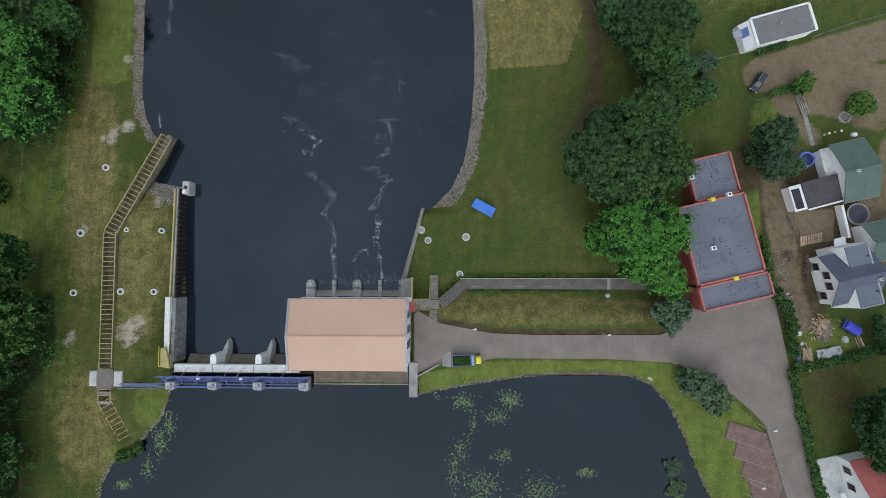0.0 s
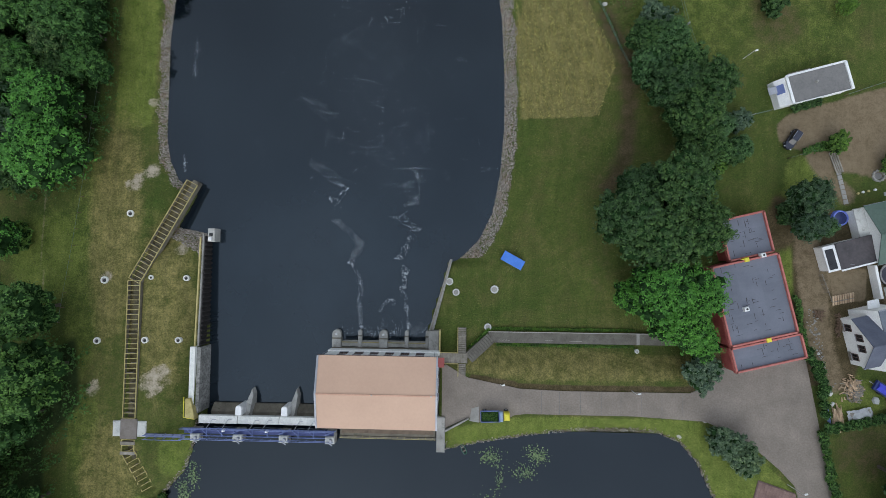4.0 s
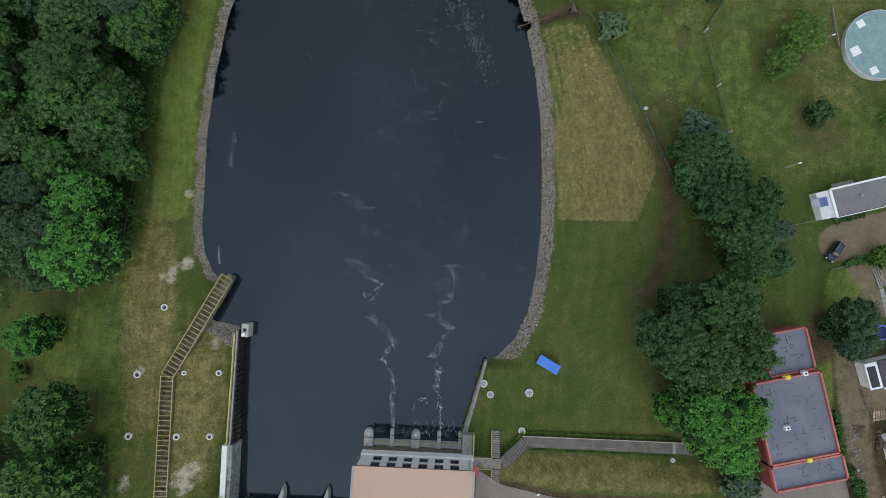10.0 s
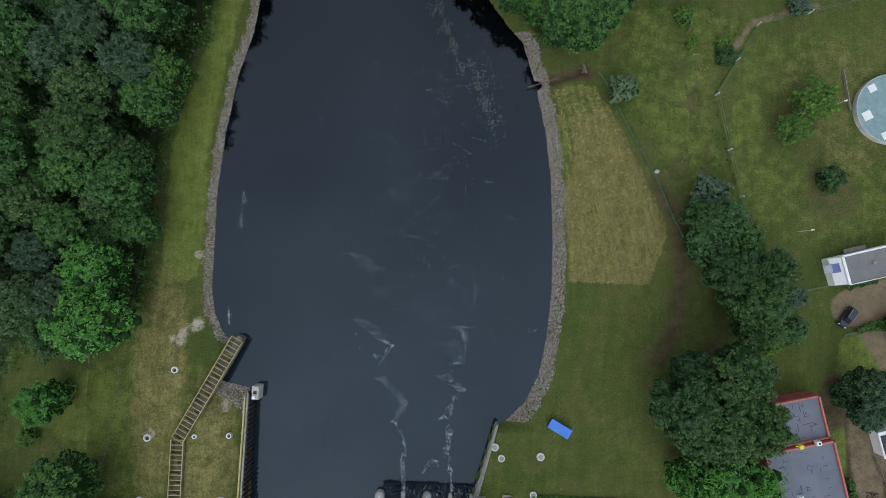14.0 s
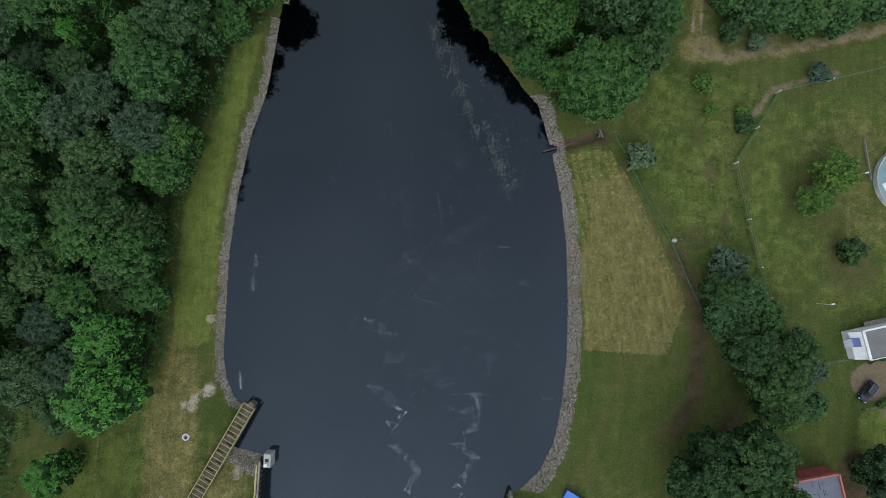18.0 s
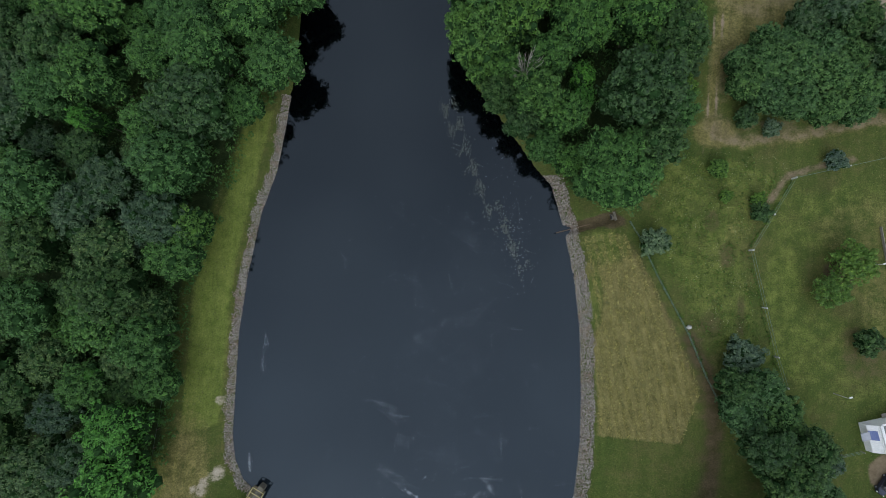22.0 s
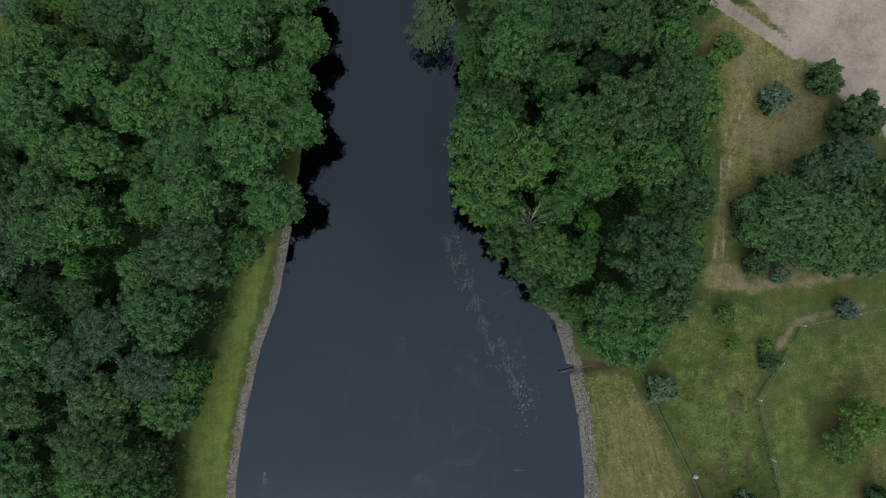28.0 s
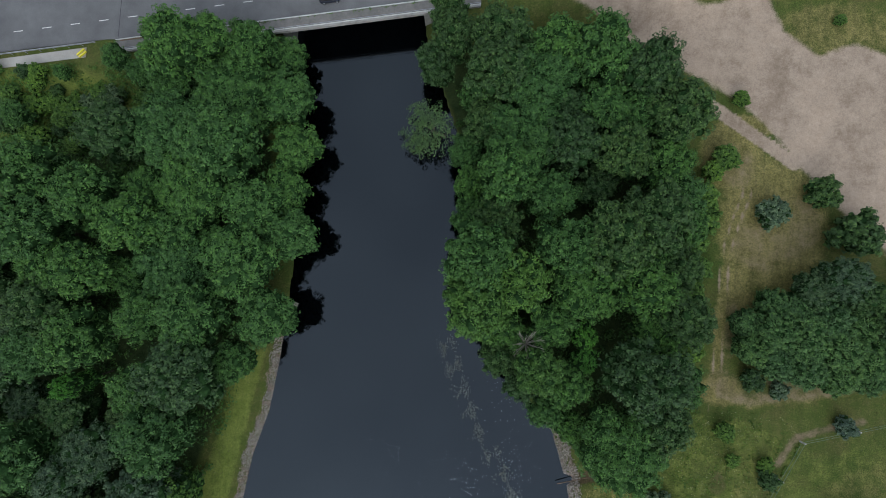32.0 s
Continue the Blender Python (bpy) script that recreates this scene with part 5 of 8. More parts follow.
for x in (31.6,):
    solid("path_threshold", Shape().box(x - 0.3, -4.9, 2.2, x + 0.3, -2.7, 2.40), CONCRETE, "pale concrete strip across the footpath", "paving strip")
for x0_, w, y_ in ((3.2, 2.3, -4.4), (12.6, 1.9, -4.35), (17.6, 2.6, -4.4)):
    solid("worn_mark", Shape().box(x0_, y_, 2.3, x0_ + w, y_ + 0.05, 2.357), PATH_SLAB, "worn white mark on the footpath", "marking")
root = thing("boardwalk", "grey wooden boardwalk at the powerhouse corner", "boardwalk")
for i in range(17):
    part("plank", Shape().box(-9.1 + 0.34 * i, -9.0, 3.55, -9.1 + 0.34 * i + 0.3, -7.0, 3.68), WOOD_GREY, root)
part("edge_rail", Shape().beam((-9.1, -6.9, 3.75), (-5.2, -6.9, 3.75), 0.15, 0.2), YELLOW_WOOD, root)
part("edge_rail", Shape().beam((-9.1, -9.1, 3.75), (-5.2, -9.1, 3.75), 0.15, 0.2), YELLOW_WOOD, root)
part("base", Shape().box(-9.1, -8.95, 1.2, -3.3, -7.05, 3.54), CONCRETE_WET, root)
root = thing("path_ramp", "ribbed concrete slab ramp from the boardwalk to the footpath", "ramp")
for i in range(11):
    u = (i + 0.5) / 11
    at = pose(-3.1 + 4.7 * u, -8.0 + 4.1 * u, 3.55 - 1.2 * u, 0, 0, 41)
    part("slab", Shape(at).box(-0.26, -1.15, -1.3, 0.26, 1.15, 0.06 + 0.03 * (i % 2), 0.02), ASPHALT_OLD, root)


def stairs(x0, x1, y0, y1, z0, z1, n, label):
    root = thing("garden_steps", label, "steps", group="wooden steps by the powerhouse")
    for i in range(n):
        y = y0 + (y1 - y0) * i / n
        z = z0 + (z1 - z0) * (i + 0.5) / n
        part("tread", Shape().box(x0, y, z - 0.25, x1, y + (y1 - y0) / n * 0.88, z), WOOD_GREY, root)
    part("stringer", Shape().beam((x0 - 0.12, y0, z0 + 0.15), (x0 - 0.12, y1, z1 + 0.15), 0.14, 0.3), YELLOW_WOOD, root)
    part("stringer", Shape().beam((x1 + 0.06, y0, z0 + 0.1), (x1 + 0.06, y1, z1 + 0.1), 0.1, 0.3), WOOD_GREY, root)


stairs(-5.2, -3.7, -6.9, -2.0, 3.5, 1.9, 12, "grey wooden steps down to the lawn")
stairs(-5.1, -3.8, -11.5, -9.1, 4.40, 3.75, 7, "grey wooden steps up to the yard")
solid("drain_cover", Shape().box(-7.6, -12.4, 4.2, -6.9, -11.4, 4.31, 0.02), surf("olive_iron", (0.07, 0.075, 0.05), (0.12, 0.12, 0.08), 2.0, 0.7, 0.2), "olive iron drain cover in the yard", "drain cover")
solid("ramp_slab", Shape().prism([(-2.8, -20.3), (-0.9, -20.6), (-0.9, -17.4), (-2.4, -17.8)], 4.1, 4.40, 0.02), CONCRETE, "pale concrete pad beside the truck", "slab")

# ---- truck ----
def truck():
    root = thing("flatbed_truck", "small blue flatbed truck, yellow cab, load of cut grass", "truck", pose(2.0, -18.9, 4.36, 0, 0, 2))
    bed = part("bed", Shape().box(-2.6, -1.05, 0.8, 1.0, 1.05, 1.0), BLUE_STEEL, root)
    for a in ((-2.6, -1.1, 1.0, 1.0, -1.0, 1.5), (-2.6, 1.0, 1.0, 1.0, 1.1, 1.5), (-2.65, -1.1, 1.0, -2.55, 1.1, 1.5), (0.95, -1.1, 1.0, 1.08, 1.1, 1.75)):
        part("side_board", Shape().box(*a, 0.02), BLUE_STEEL, bed)
    rgn = np.random.default_rng(3)
    c = np.stack([rgn.uniform(-2.3, 0.7, 26), rgn.uniform(-0.8, 0.8, 26), rgn.uniform(1.05, 1.3, 26)], 1)
    v, f = spray(rgn, c, np.full(26, 0.35), 26, 0.10)
    part("grass_load", grid_mesh("grass_load", v, f, WEED), WEED, bed)
    part("load_core", Shape().box(-2.5, -0.95, 1.0, 0.9, 0.95, 1.28, 0.1), CORE_SHADE, bed)
    part("frame_rack", Shape().box(1.15, -1.0, 0.9, 1.75, 1.0, 1.7, 0.1), surf("pale_blue_metal", (0.20, 0.28, 0.42), (0.30, 0.38, 0.52), 1.5, 0.5, 0.1), root)
    cab = part("cab", Shape().box(2.0, -0.72, 0.5, 3.1, 0.72, 1.8, 0.18), YELLOW, root, "bright yellow cab")
    part("windscreen", Shape().box(3.07, -0.6, 1.2, 3.12, 0.6, 1.62), GLASS_DARK, cab)
    part("roof_panel", Shape().box(2.2, -0.5, 1.8, 2.9, 0.5, 1.85, 0.02), YELLOW, cab)
    for x in (-1.8, 2.5):
        for y in (-0.95, 0.95):
            w = part("wheel", Shape(pose(x, y, 0.38, 90)).tube(0, 0, -0.12, 0.12, 0.38, n=16), BLACK, root)
            part("rim", Shape(pose(x, y, 0.38, 90)).tube(0, 0, -0.13, 0.13, 0.2, n=12), GREY_TRIM, w)


truck()
box_at = pose(5.85, 12.1, top(5.8, 12) + 0.0, 0, 0, -28.5)
root = thing("storage_container", "bright blue tarpaulin-covered box on the lawn", "container", box_at)
part("body", Shape().box(-2.3, -0.95, 0.0, 2.3, 0.95, 1.0), surf("navy_side", (0.03, 0.06, 0.20), (0.05, 0.09, 0.28), 1.0, 0.6, 0.1), root)
part("cover", Shape().box(-2.38, -1.03, 0.98, 2.38, 1.03, 1.1, 0.04), BLUE_TARP, root, "bright blue sheet cover")

# ---- paved parking ----
PARKING = [(54.3, -30.6), (61.4, -33.0), (62.9, -37.5), (65.4, -46.4), (68.5, -60), (62, -60), (58.6, -46), (57.6, -42.4), (56.3, -41.3), (56.9, -38.2), (54.9, -37.8), (55.6, -34.7), (53.3, -34.2)]
ribbon("pavement_parking", PARKING, 4.30, surf("paver_bed", (0.10, 0.07, 0.06), (0.15, 0.10, 0.09), 1.0, 0.95, 0.2), "sandy bed of the red paved parking bays", "paving", thick=0.4)

# ---- road bridge ----
def road_bridge():
    c = lambda x, off: (x, ROAD_Y(x) + off)
    root = thing("road_bridge", "concrete road bridge with a pale fascia and a worn sidewalk", "bridge")
    xa, xb = -98, -22
    part("deck", Shape().prism([c(xa, -7.3), c(xb, -7.3), c(xb, 8), c(xa, 8)], 6.2, 6.85), CONCRETE, root)
    part("sidewalk", Shape().prism([c(xa, -7.0), c(xb, -7.0), c(xb, -4.86), c(xa, -4.86)], 6.85, 7.1, 0.03), surf("worn_sidewalk", (0.13, 0.125, 0.12), (0.20, 0.19, 0.18), 0.5, 0.9, 0.3, 5.0, stain=(0.26, 0.23, 0.19), stained=0.64), root)
    part("fascia", Shape().prism([c(xa, -7.6), c(xb, -7.6), c(xb, -7.24), c(xa, -7.24)], 6.5, 7.2, 0.05), CONCRETE, root)
    part("fascia_line", Shape().prism([c(xa, -7.22), c(xb, -7.22), c(xb, -7.02), c(xa, -7.02)], 6.86, 7.28), CONCRETE_PALE, root)
    part("kerb", Shape().prism([c(xa, -4.84), c(xb, -4.84), c(xb, -4.62), c(xa, -4.62)], 6.85, 7.18, 0.03), CONCRETE_PALE, root)
    for x in (-63.2, -33.0):
        part("abutment", Shape().prism([c(x - 0.9, -6.0), c(x + 0.9, -6.0), c(x + 0.9, 7.5), c(x - 0.9, 7.5)], -1.6, 6.2), CONCRETE, root)
    for i in range(26):
        x = xa + 1 + 2.9 * i
        part("rail_post", Shape().beam((*c(x, -7.4), 7.2), (*c(x, -7.4), 8.2), 0.07, 0.07), GREY_TRIM, root)
    part("handrail", Shape().beam((*c(xa, -7.4), 8.2), (*c(xb, -7.4), 8.2), 0.07, 0.07), GREY_TRIM, root)
    rgn = np.random.default_rng(44)
    wx = rgn.uniform(-97, -25, 90)
    wc = np.stack([wx, ROAD_Y(wx) - 5.05 + rgn.normal(0, 0.12, 90), np.full(90, 7.14)], 1)
    part("kerb_weeds", grid_mesh("kerb_weeds", *spray(rgn, wc, rgn.uniform(0.08, 0.3, 90), 9, 0.12), WEED), WEED, root, "dry weeds along the kerb")
    part("weed_line", Shape().beam((*c(-97, -5.0), 7.12), (*c(-90, -5.0), 7.12), 0.25, 0.1), TIMBER_BROWN, root)


road_bridge()
c = lambda x, off: (x, ROAD_Y(x) + off)
ribbon("road", [c(-160, -3.9), c(-100, -4.2), c(-97, -4.6), c(-22, -4.6), c(10, -3.9), c(70, -4.0), c(70, 8.2), c(-22, 8.2), c(-160, 8.2)], 6.95, ASPHALT, "grey asphalt road with dashed centre line", "road", thick=0.5)
for i in range(24):
    x = -131.5 + 6.1 * i
    a, b = c(x - 1.0, 0), c(x + 1.0, 0)
    solid("centre_line_dash", Shape().beam((*a, 6.955), (*b, 6.955), 0.17, 0.012), LINE_WHITE, "white dash of the road's centre line", "road marking", "dashes of the centre line", "structure")
solid("expansion_joint", Shape().beam((*c(-97.6, -4), 6.955), (*c(-97.6, 8), 6.955), 0.12, 0.012), BITUMEN_SEAM, "dark joint where road meets bridge", "joint", kind="structure")
ribbon("pavement_footway", [c(-160, -7.7), c(-104.3, -7.5), c(-104.3, -5.4), c(-160, -5.7)], None, PATH_SLAB, "pale paved footway beside the road", "footway", lift=0.12)
root = thing("guard_rail", "galvanised guard rail on the road verge", "guard rail")
part("rail", Shape().beam((*c(-160, -4.9), 7.55), (*c(-102, -4.9), 7.55), 0.12, 0.3), GREY_TRIM, root)
for i in range(19):
    part("post", Shape().beam((*c(-159 + 3.0 * i, -5.0), 6.6), (*c(-159 + 3.0 * i, -5.0), 7.6), 0.1, 0.1), GREY_TRIM, root)
solid("road_barrier", Shape().beam((-105.6, 167.6, 7.5), (-104.2, 169.0, 7.5), 0.3, 0.3).beam((-105.0, 167.2, 7.5), (-103.7, 168.5, 7.5), 0.3, 0.3).beam((-105.3, 167.4, 6.5), (-105.3, 167.4, 7.4), 0.12, 0.12), YELLOW, "yellow slanted barrier beside the footway", "barrier")


def car(at, paint, label, detail_mat=GLASS_DARK):
    root = thing("parked_car", label, "car", at)
    def plan(x0, x1, w, nose, tail):
        """A rounded outline, drawn in at both ends."""
        half = [(x0, w - tail), (x0 + 0.18, w - tail * 0.45), (x0 + 0.6, w), (x1 - 0.8, w), (x1 - 0.25, w - nose * 0.45), (x1, w - nose)]
        return half + [(x, -y) for x, y in half[::-1]]

    body = part("body", Shape().prism(plan(-2.2, 2.2, 0.89, 0.38, 0.28), 0.3, 0.92, 0.14), paint, root)
    low, high = plan(-2.0, 1.15, 0.80, 0.22, 0.18), plan(-1.7, 0.45, 0.62, 0.12, 0.12)
    k = len(low)
    part("glasshouse", Shape().add([(x, y, 0.92) for x, y in low] + [(x, y, 1.46) for x, y in high], [tuple(range(k)), tuple(range(2 * k - 1, k - 1, -1))] + [(i, k + i, k + (i + 1) % k, (i + 1) % k) for i in range(k)]), detail_mat, root, "dark tinted windows")
    part("roof", Shape().prism(plan(-1.72, 0.42, 0.64, 0.12, 0.12), 1.44, 1.53, 0.04), paint, root)
    part("roof_rail", Shape().beam((-1.5, 0.6, 1.6), (0.2, 0.6, 1.6), 0.06, 0.06), GREY_TRIM, root)
    part("roof_rail", Shape().beam((-1.5, -0.6, 1.6), (0.2, -0.6, 1.6), 0.06, 0.06), GREY_TRIM, root)
    part("bonnet", Shape().box(1.2, -0.66, 0.9, 1.9, 0.66, 0.96, 0.03), paint, body)
    for y in (-0.6, 0.6):
        part("headlight", Shape().box(1.98, y - 0.2, 0.68, 2.14, y + 0.2, 0.84), PLASTIC_WHITE, body)
        part("mirror", Shape().box(0.6, y * 1.55 - 0.1, 1.0, 0.8, y * 1.55 + 0.1, 1.12), BLACK, body)
    for x in (-1.35, 1.35):
        for y in (-0.82, 0.82):
            w = part("wheel", Shape(pose(x, y, 0.32, 90)).tube(0, 0, -0.11, 0.11, 0.32, n=16), BLACK, root)
            part("rim", Shape(pose(x, y, 0.32, 90)).tube(0, 0, -0.12, 0.12, 0.19, n=10), GREY_TRIM, w)


car(pose(61.2, 37.1, top(61.2, 37.1) + 0.02, 0, 0, -124), CAR_PAINT, "dark blue-grey estate car parked on the dirt drive")
car(pose(-53.2, ROAD_Y(-53.2) - 1.9, 6.96, 0, 0, 9), CAR_PAINT, "dark car on the road bridge")


# ---- garage block ----
def garage():
    root = thing("garage_building", "flat-roofed garage with blue-grey roofing felt and red parapets", "building", pose(61.1, -5.7, 4.2, 0, 0, 13.5))
    blocks = [("front_annex", -13.9, -0.2, 0.1, 4.9, 4.2), ("main_hall", -13.8, -0.7, 5.1, 20.7, 4.3), ("rear_annex", -9.8, -0.9, 20.9, 29.1, 3.6)]
    rg = random.Random(2)
    for name, xa, xb, ya, yb, h in blocks:
        body = part(name, Shape().box(xa + 0.15, ya + 0.15, 0, xb - 0.15, yb - 0.15, h - 0.3), RED_PAINT, root, "red painted walls")
        n = max(2, round((yb - ya) / 2.6))
        m = 2 if name != "main_hall" else 3
        for i in range(n):
            for j in range(m):
                x0_, x1_ = xa + 0.3 + (xb - xa - 0.6) * j / m, xa + 0.3 + (xb - xa - 0.6) * (j + 1) / m
                y0_, y1_ = ya + 0.3 + (yb - ya - 0.6) * i / n, ya + 0.3 + (yb - ya - 0.6) * (i + 1) / n
                part("roofing_felt", Shape().box(x0_, y0_, h - 0.3, x1_ - 0.004, y1_ - 0.004, h - 0.2), BITUMEN, body)
        for a, b in (((xa, ya + 0.15), (xb, ya + 0.15)), ((xa, yb - 0.15), (xb, yb - 0.15)), ((xb - 0.15, ya), (xb - 0.15, yb)), ((xa + 0.15, ya), (xa + 0.15, yb))):
            part("parapet", Shape().beam((*a, h), (*b, h), 0.32, 0.5), RED_TRIM, body, "faded red parapet coping")
            part("fascia", Shape().beam((a[0], a[1], h - 0.45), (b[0], b[1], h - 0.45), 0.42, 0.35), RED_PAINT, body)
        for k in range(int((yb - ya) * 3.6)):
            x, y = rg.uniform(xa + 1, xb - 2), rg.uniform(ya + 0.6, yb - 1.0)
            if rg.random() < 0.5:
                part("tar_seam", Shape().box(x, y, h - 0.2, x + 0.09, y + rg.uniform(0.5, 1.4), h - 0.185), BITUMEN_SEAM, body)
            else:
                part("tar_seam", Shape().box(x, y, h - 0.2, x + rg.uniform(0.4, 1.2), y + 0.08, h - 0.185), BITUMEN_SEAM, body)
    for x, y in ((-7.0, 20.7), (-6.6, 5.0)):
        v = part("ventilator", Shape().box(x - 0.45, y - 0.4, 3.6, x + 0.45, y + 0.4, 4.75, 0.1), YELLOW, root, "yellow ventilator box on the parapet")
        part("pipe", Shape().beam((x - 0.9, y + 0.25, 4.3), (x - 0.3, y + 0.1, 4.5), 0.15, 0.15), YELLOW, v)
    for x, y, h in ((-3.9, 20.9, 4.1), (-9.3, 11.6, 3.9), (-9.6, 25.8, 3.4)):
        ch = part("chimney", Shape().box(x - 0.45, y - 0.4, h, x + 0.45, y + 0.4, h + 0.9, 0.05), PLASTIC_WHITE, root, "small white flue")
        # solid black disc paints the dark inside of the flue
        part("flue_opening", Shape().tube(x, y, h + 0.9, h + 0.96, 0.2, n=10), BLACK, ch)
    for i in range(3):
        d = part("garage_door", Shape().box(-13.2 + 4.4 * i, 0.08, 0.05, -9.6 + 4.4 * i, 0.24, 3.0), surf("grey_door_%s" % "abc"[i], (0.25, 0.25, 0.26), (0.36, 0.36, 0.37), 0.6, 0.6, 0.1), root)
        part("handle", Shape().box(-11.6 + 4.4 * i, 0.02, 1.0, -11.2 + 4.4 * i, 0.08, 1.06), BLACK, d)


garage()


def gable(root, x0, x1, y0, y1, eave, ridge, roof, wall=WHITE_WALL, over=0.35, z0=0.0):
    """Four walls and a gable roof with its ridge along x."""
    my = (y0 + y1) / 2
    for y in (y0, y1 - 0.3):
        part("wall", Shape().box(x0, y, z0, x1, y + 0.3, eave), wall, root)
    for x in (x0, x1 - 0.3):
        s = Shape()
        prof = [(y0 + 0.302, z0), (y1 - 0.302, z0), (y1 - 0.302, eave), (my, ridge - 0.1), (y0 + 0.302, eave)]
        s.add([(a, y, z) for a in (x, x + 0.3) for y, z in prof], [(4, 3, 2, 1, 0), (5, 6, 7, 8, 9)] + [(i, (i + 1) % 5, 5 + (i + 1) % 5, 5 + i) for i in range(5)])
        part("gable_wall", s, wall, root)
    k = (ridge - eave) / (my - y0)
    for sgn, ye in ((1, y0 - over), (-1, y1 + over)):
        ze = eave - over * k + 0.05
        v = [(x0 - over, ye, ze), (x1 + over, ye, ze), (x1 + over, my, ridge), (x0 - over, my, ridge)]
        v += [(x, y, z + 0.14) for x, y, z in v]
        sl = part("roof_slope", Shape().add(v, [(0, 1, 2, 3) if sgn < 0 else (3, 2, 1, 0), (7, 6, 5, 4) if sgn < 0 else (4, 5, 6, 7), (0, 4, 5, 1), (1, 5, 6, 2), (2, 6, 7, 3), (3, 7, 4, 0)]), roof, root)
        part("gutter", Shape().beam((x0 - over, ye, ze), (x1 + over, ye, ze), 0.14, 0.12), GREY_TRIM, sl)
        n = 9
        for i in range(1, n):
            x = x0 - over + (x1 - x0 + 2 * over) * i / n
            part("seam", Shape().beam((x, ye, ze + 0.142), (x, my, ridge + 0.142), 0.035, 0.02), roof, sl)
    part("ridge_cap", Shape().beam((x0 - over, my, ridge + 0.16), (x1 + over, my, ridge + 0.16), 0.26, 0.08), roof, root)


def chimney(root, x, y, z, h=1.2):
    c_ = part("chimney", Shape().box(x - 0.35, y - 0.3, z, x + 0.35, y + 0.3, z + h, 0.04), CONCRETE_PALE, root, "pale chimney stack")
    for d in (-0.15, 0.15):
        part("flue", Shape().tube(x + d, y, z + h, z + h + 0.08, 0.09, n=8), BLACK, c_)


# green-roofed house
root = thing("house", "white house with a green sheet-metal gable roof", "house", pose(74.4, 18.0, 4.3, 0, 0, 13))
gable(root, 0, 6.3, -5.6, 5.4, 2.9, 5.0, ROOF_GREEN)
chimney(root, 1.8, -0.4, 4.3)
for y in (-3.0, 2.6):
    window(root, facing(0, y, 1.1, 90), 1.3, 1.2, PLASTIC_WHITE)
lean = part("lean_to", Shape().box(-1.4, -1.3, 0, -0.02, 5.2, 1.9), WHITE_WALL, root, "white lean-to along the gable wall")
part("lean_to_roof", Shape().add([(-1.6, -1.6, 2.0), (-0.02, -1.6, 2.5), (-0.02, 5.4, 2.5), (-1.6, 5.4, 2.0), (-1.6, -1.6, 1.9), (-0.02, -1.6, 2.4), (-0.02, 5.4, 2.4), (-1.6, 5.4, 1.9)],
     [(0, 1, 2, 3), (7, 6, 5, 4), (0, 4, 5, 1), (1, 5, 6, 2), (2, 6, 7, 3), (3, 7, 4, 0)]), CONCRETE_PALE, lean, "pale sheet roof")
# dark shed with a pale front
root = thing("outbuilding", "low outbuilding with a dark tar roof and a white front", "outbuilding", pose(66.1, 13.0, 4.3, 0, 0, 15))
part("wall_block", Shape().box(0, -2.3, 0, 9.6, 2.5, 2.3), WHITE_WALL, root)
part("tar_roof", Shape().add([(2.2, -2.6, 2.45), (9.9, -2.6, 2.45), (9.9, 2.7, 2.75), (2.2, 2.7, 2.75), (2.2, -2.6, 2.3), (9.9, -2.6, 2.3), (9.9, 2.7, 2.3), (2.2, 2.7, 2.3)],
     [(0, 1, 2, 3), (7, 6, 5, 4), (0, 4, 5, 1), (1, 5, 6, 2), (2, 6, 7, 3), (3, 7, 4, 0)]), ROOF_DARK, root)
part("front_roof", Shape().box(-0.3, -2.5, 2.3, 2.15, 2.6, 2.5, 0.04), PLASTIC_WHITE, root)
part("skylight", Shape().box(0.0, -2.1, 2.5, 1.6, 1.9, 2.56, 0.02), GLASS_DARK, root, "dark roof light")
part("verge", Shape().beam((2.2, -2.7, 2.5), (10.0, -2.7, 2.5), 0.3, 0.12), PLASTIC_WHITE, root)
part("antenna", Shape().beam((4.0, -1.9, 2.6), (4.0, -1.9, 3.4), 0.06, 0.06), GREY_TRIM, root)

# slate-blue house with flat dormers
root = thing("house", "white two-storey house with a slate-blue roof and flat grey dormers", "house", pose(71.4, -3.0, 4.3, 0, 0, 13.5))
gable(root, 0, 8.7, -4.6, 4.6, 3.2, 6.3, ROOF_SLATE, over=0.3)
for sgn in (-1, 1):
    ya, yb = (0.9, 5.9) if sgn > 0 else (-5.9, -0.9)
    d = part("wing", Shape().add([(2.0, ya, 0), (7.5, ya, 0), (7.5, yb, 0), (2.0, yb, 0), (3.3, ya, 5.0), (7.5, ya, 5.0), (7.5, yb, 5.0), (3.3, yb, 5.0)],
             [(3, 2, 1, 0), (4, 5, 6, 7), (0, 1, 5, 4), (1, 2, 6, 5), (2, 3, 7, 6), (3, 0, 4, 7)]), WHITE_WALL, root, "white side wing under a flat roof")
    part("flat_roof", Shape().box(3.3, ya + 0.05, 5.0, 7.5, yb - 0.05, 5.16, 0.03), ROOF_GREY, d, "blue-grey flat roof")
    for k, (p, q) in enumerate((((3.25, ya), (7.55, ya)), ((3.25, yb), (7.55, yb)), ((7.5, ya), (7.5, yb)))):
        part("edge_trim", Shape().beam((*p, 5.2), (*q, 5.2), 0.34 if k == 2 else 0.2, 0.14), GREY_TRIM, d)
    part("roof_cowl", Shape().tube(6.9, (ya + yb) / 2, 5.16, 5.5, 0.14, 0.11, 9), BLACK, d)
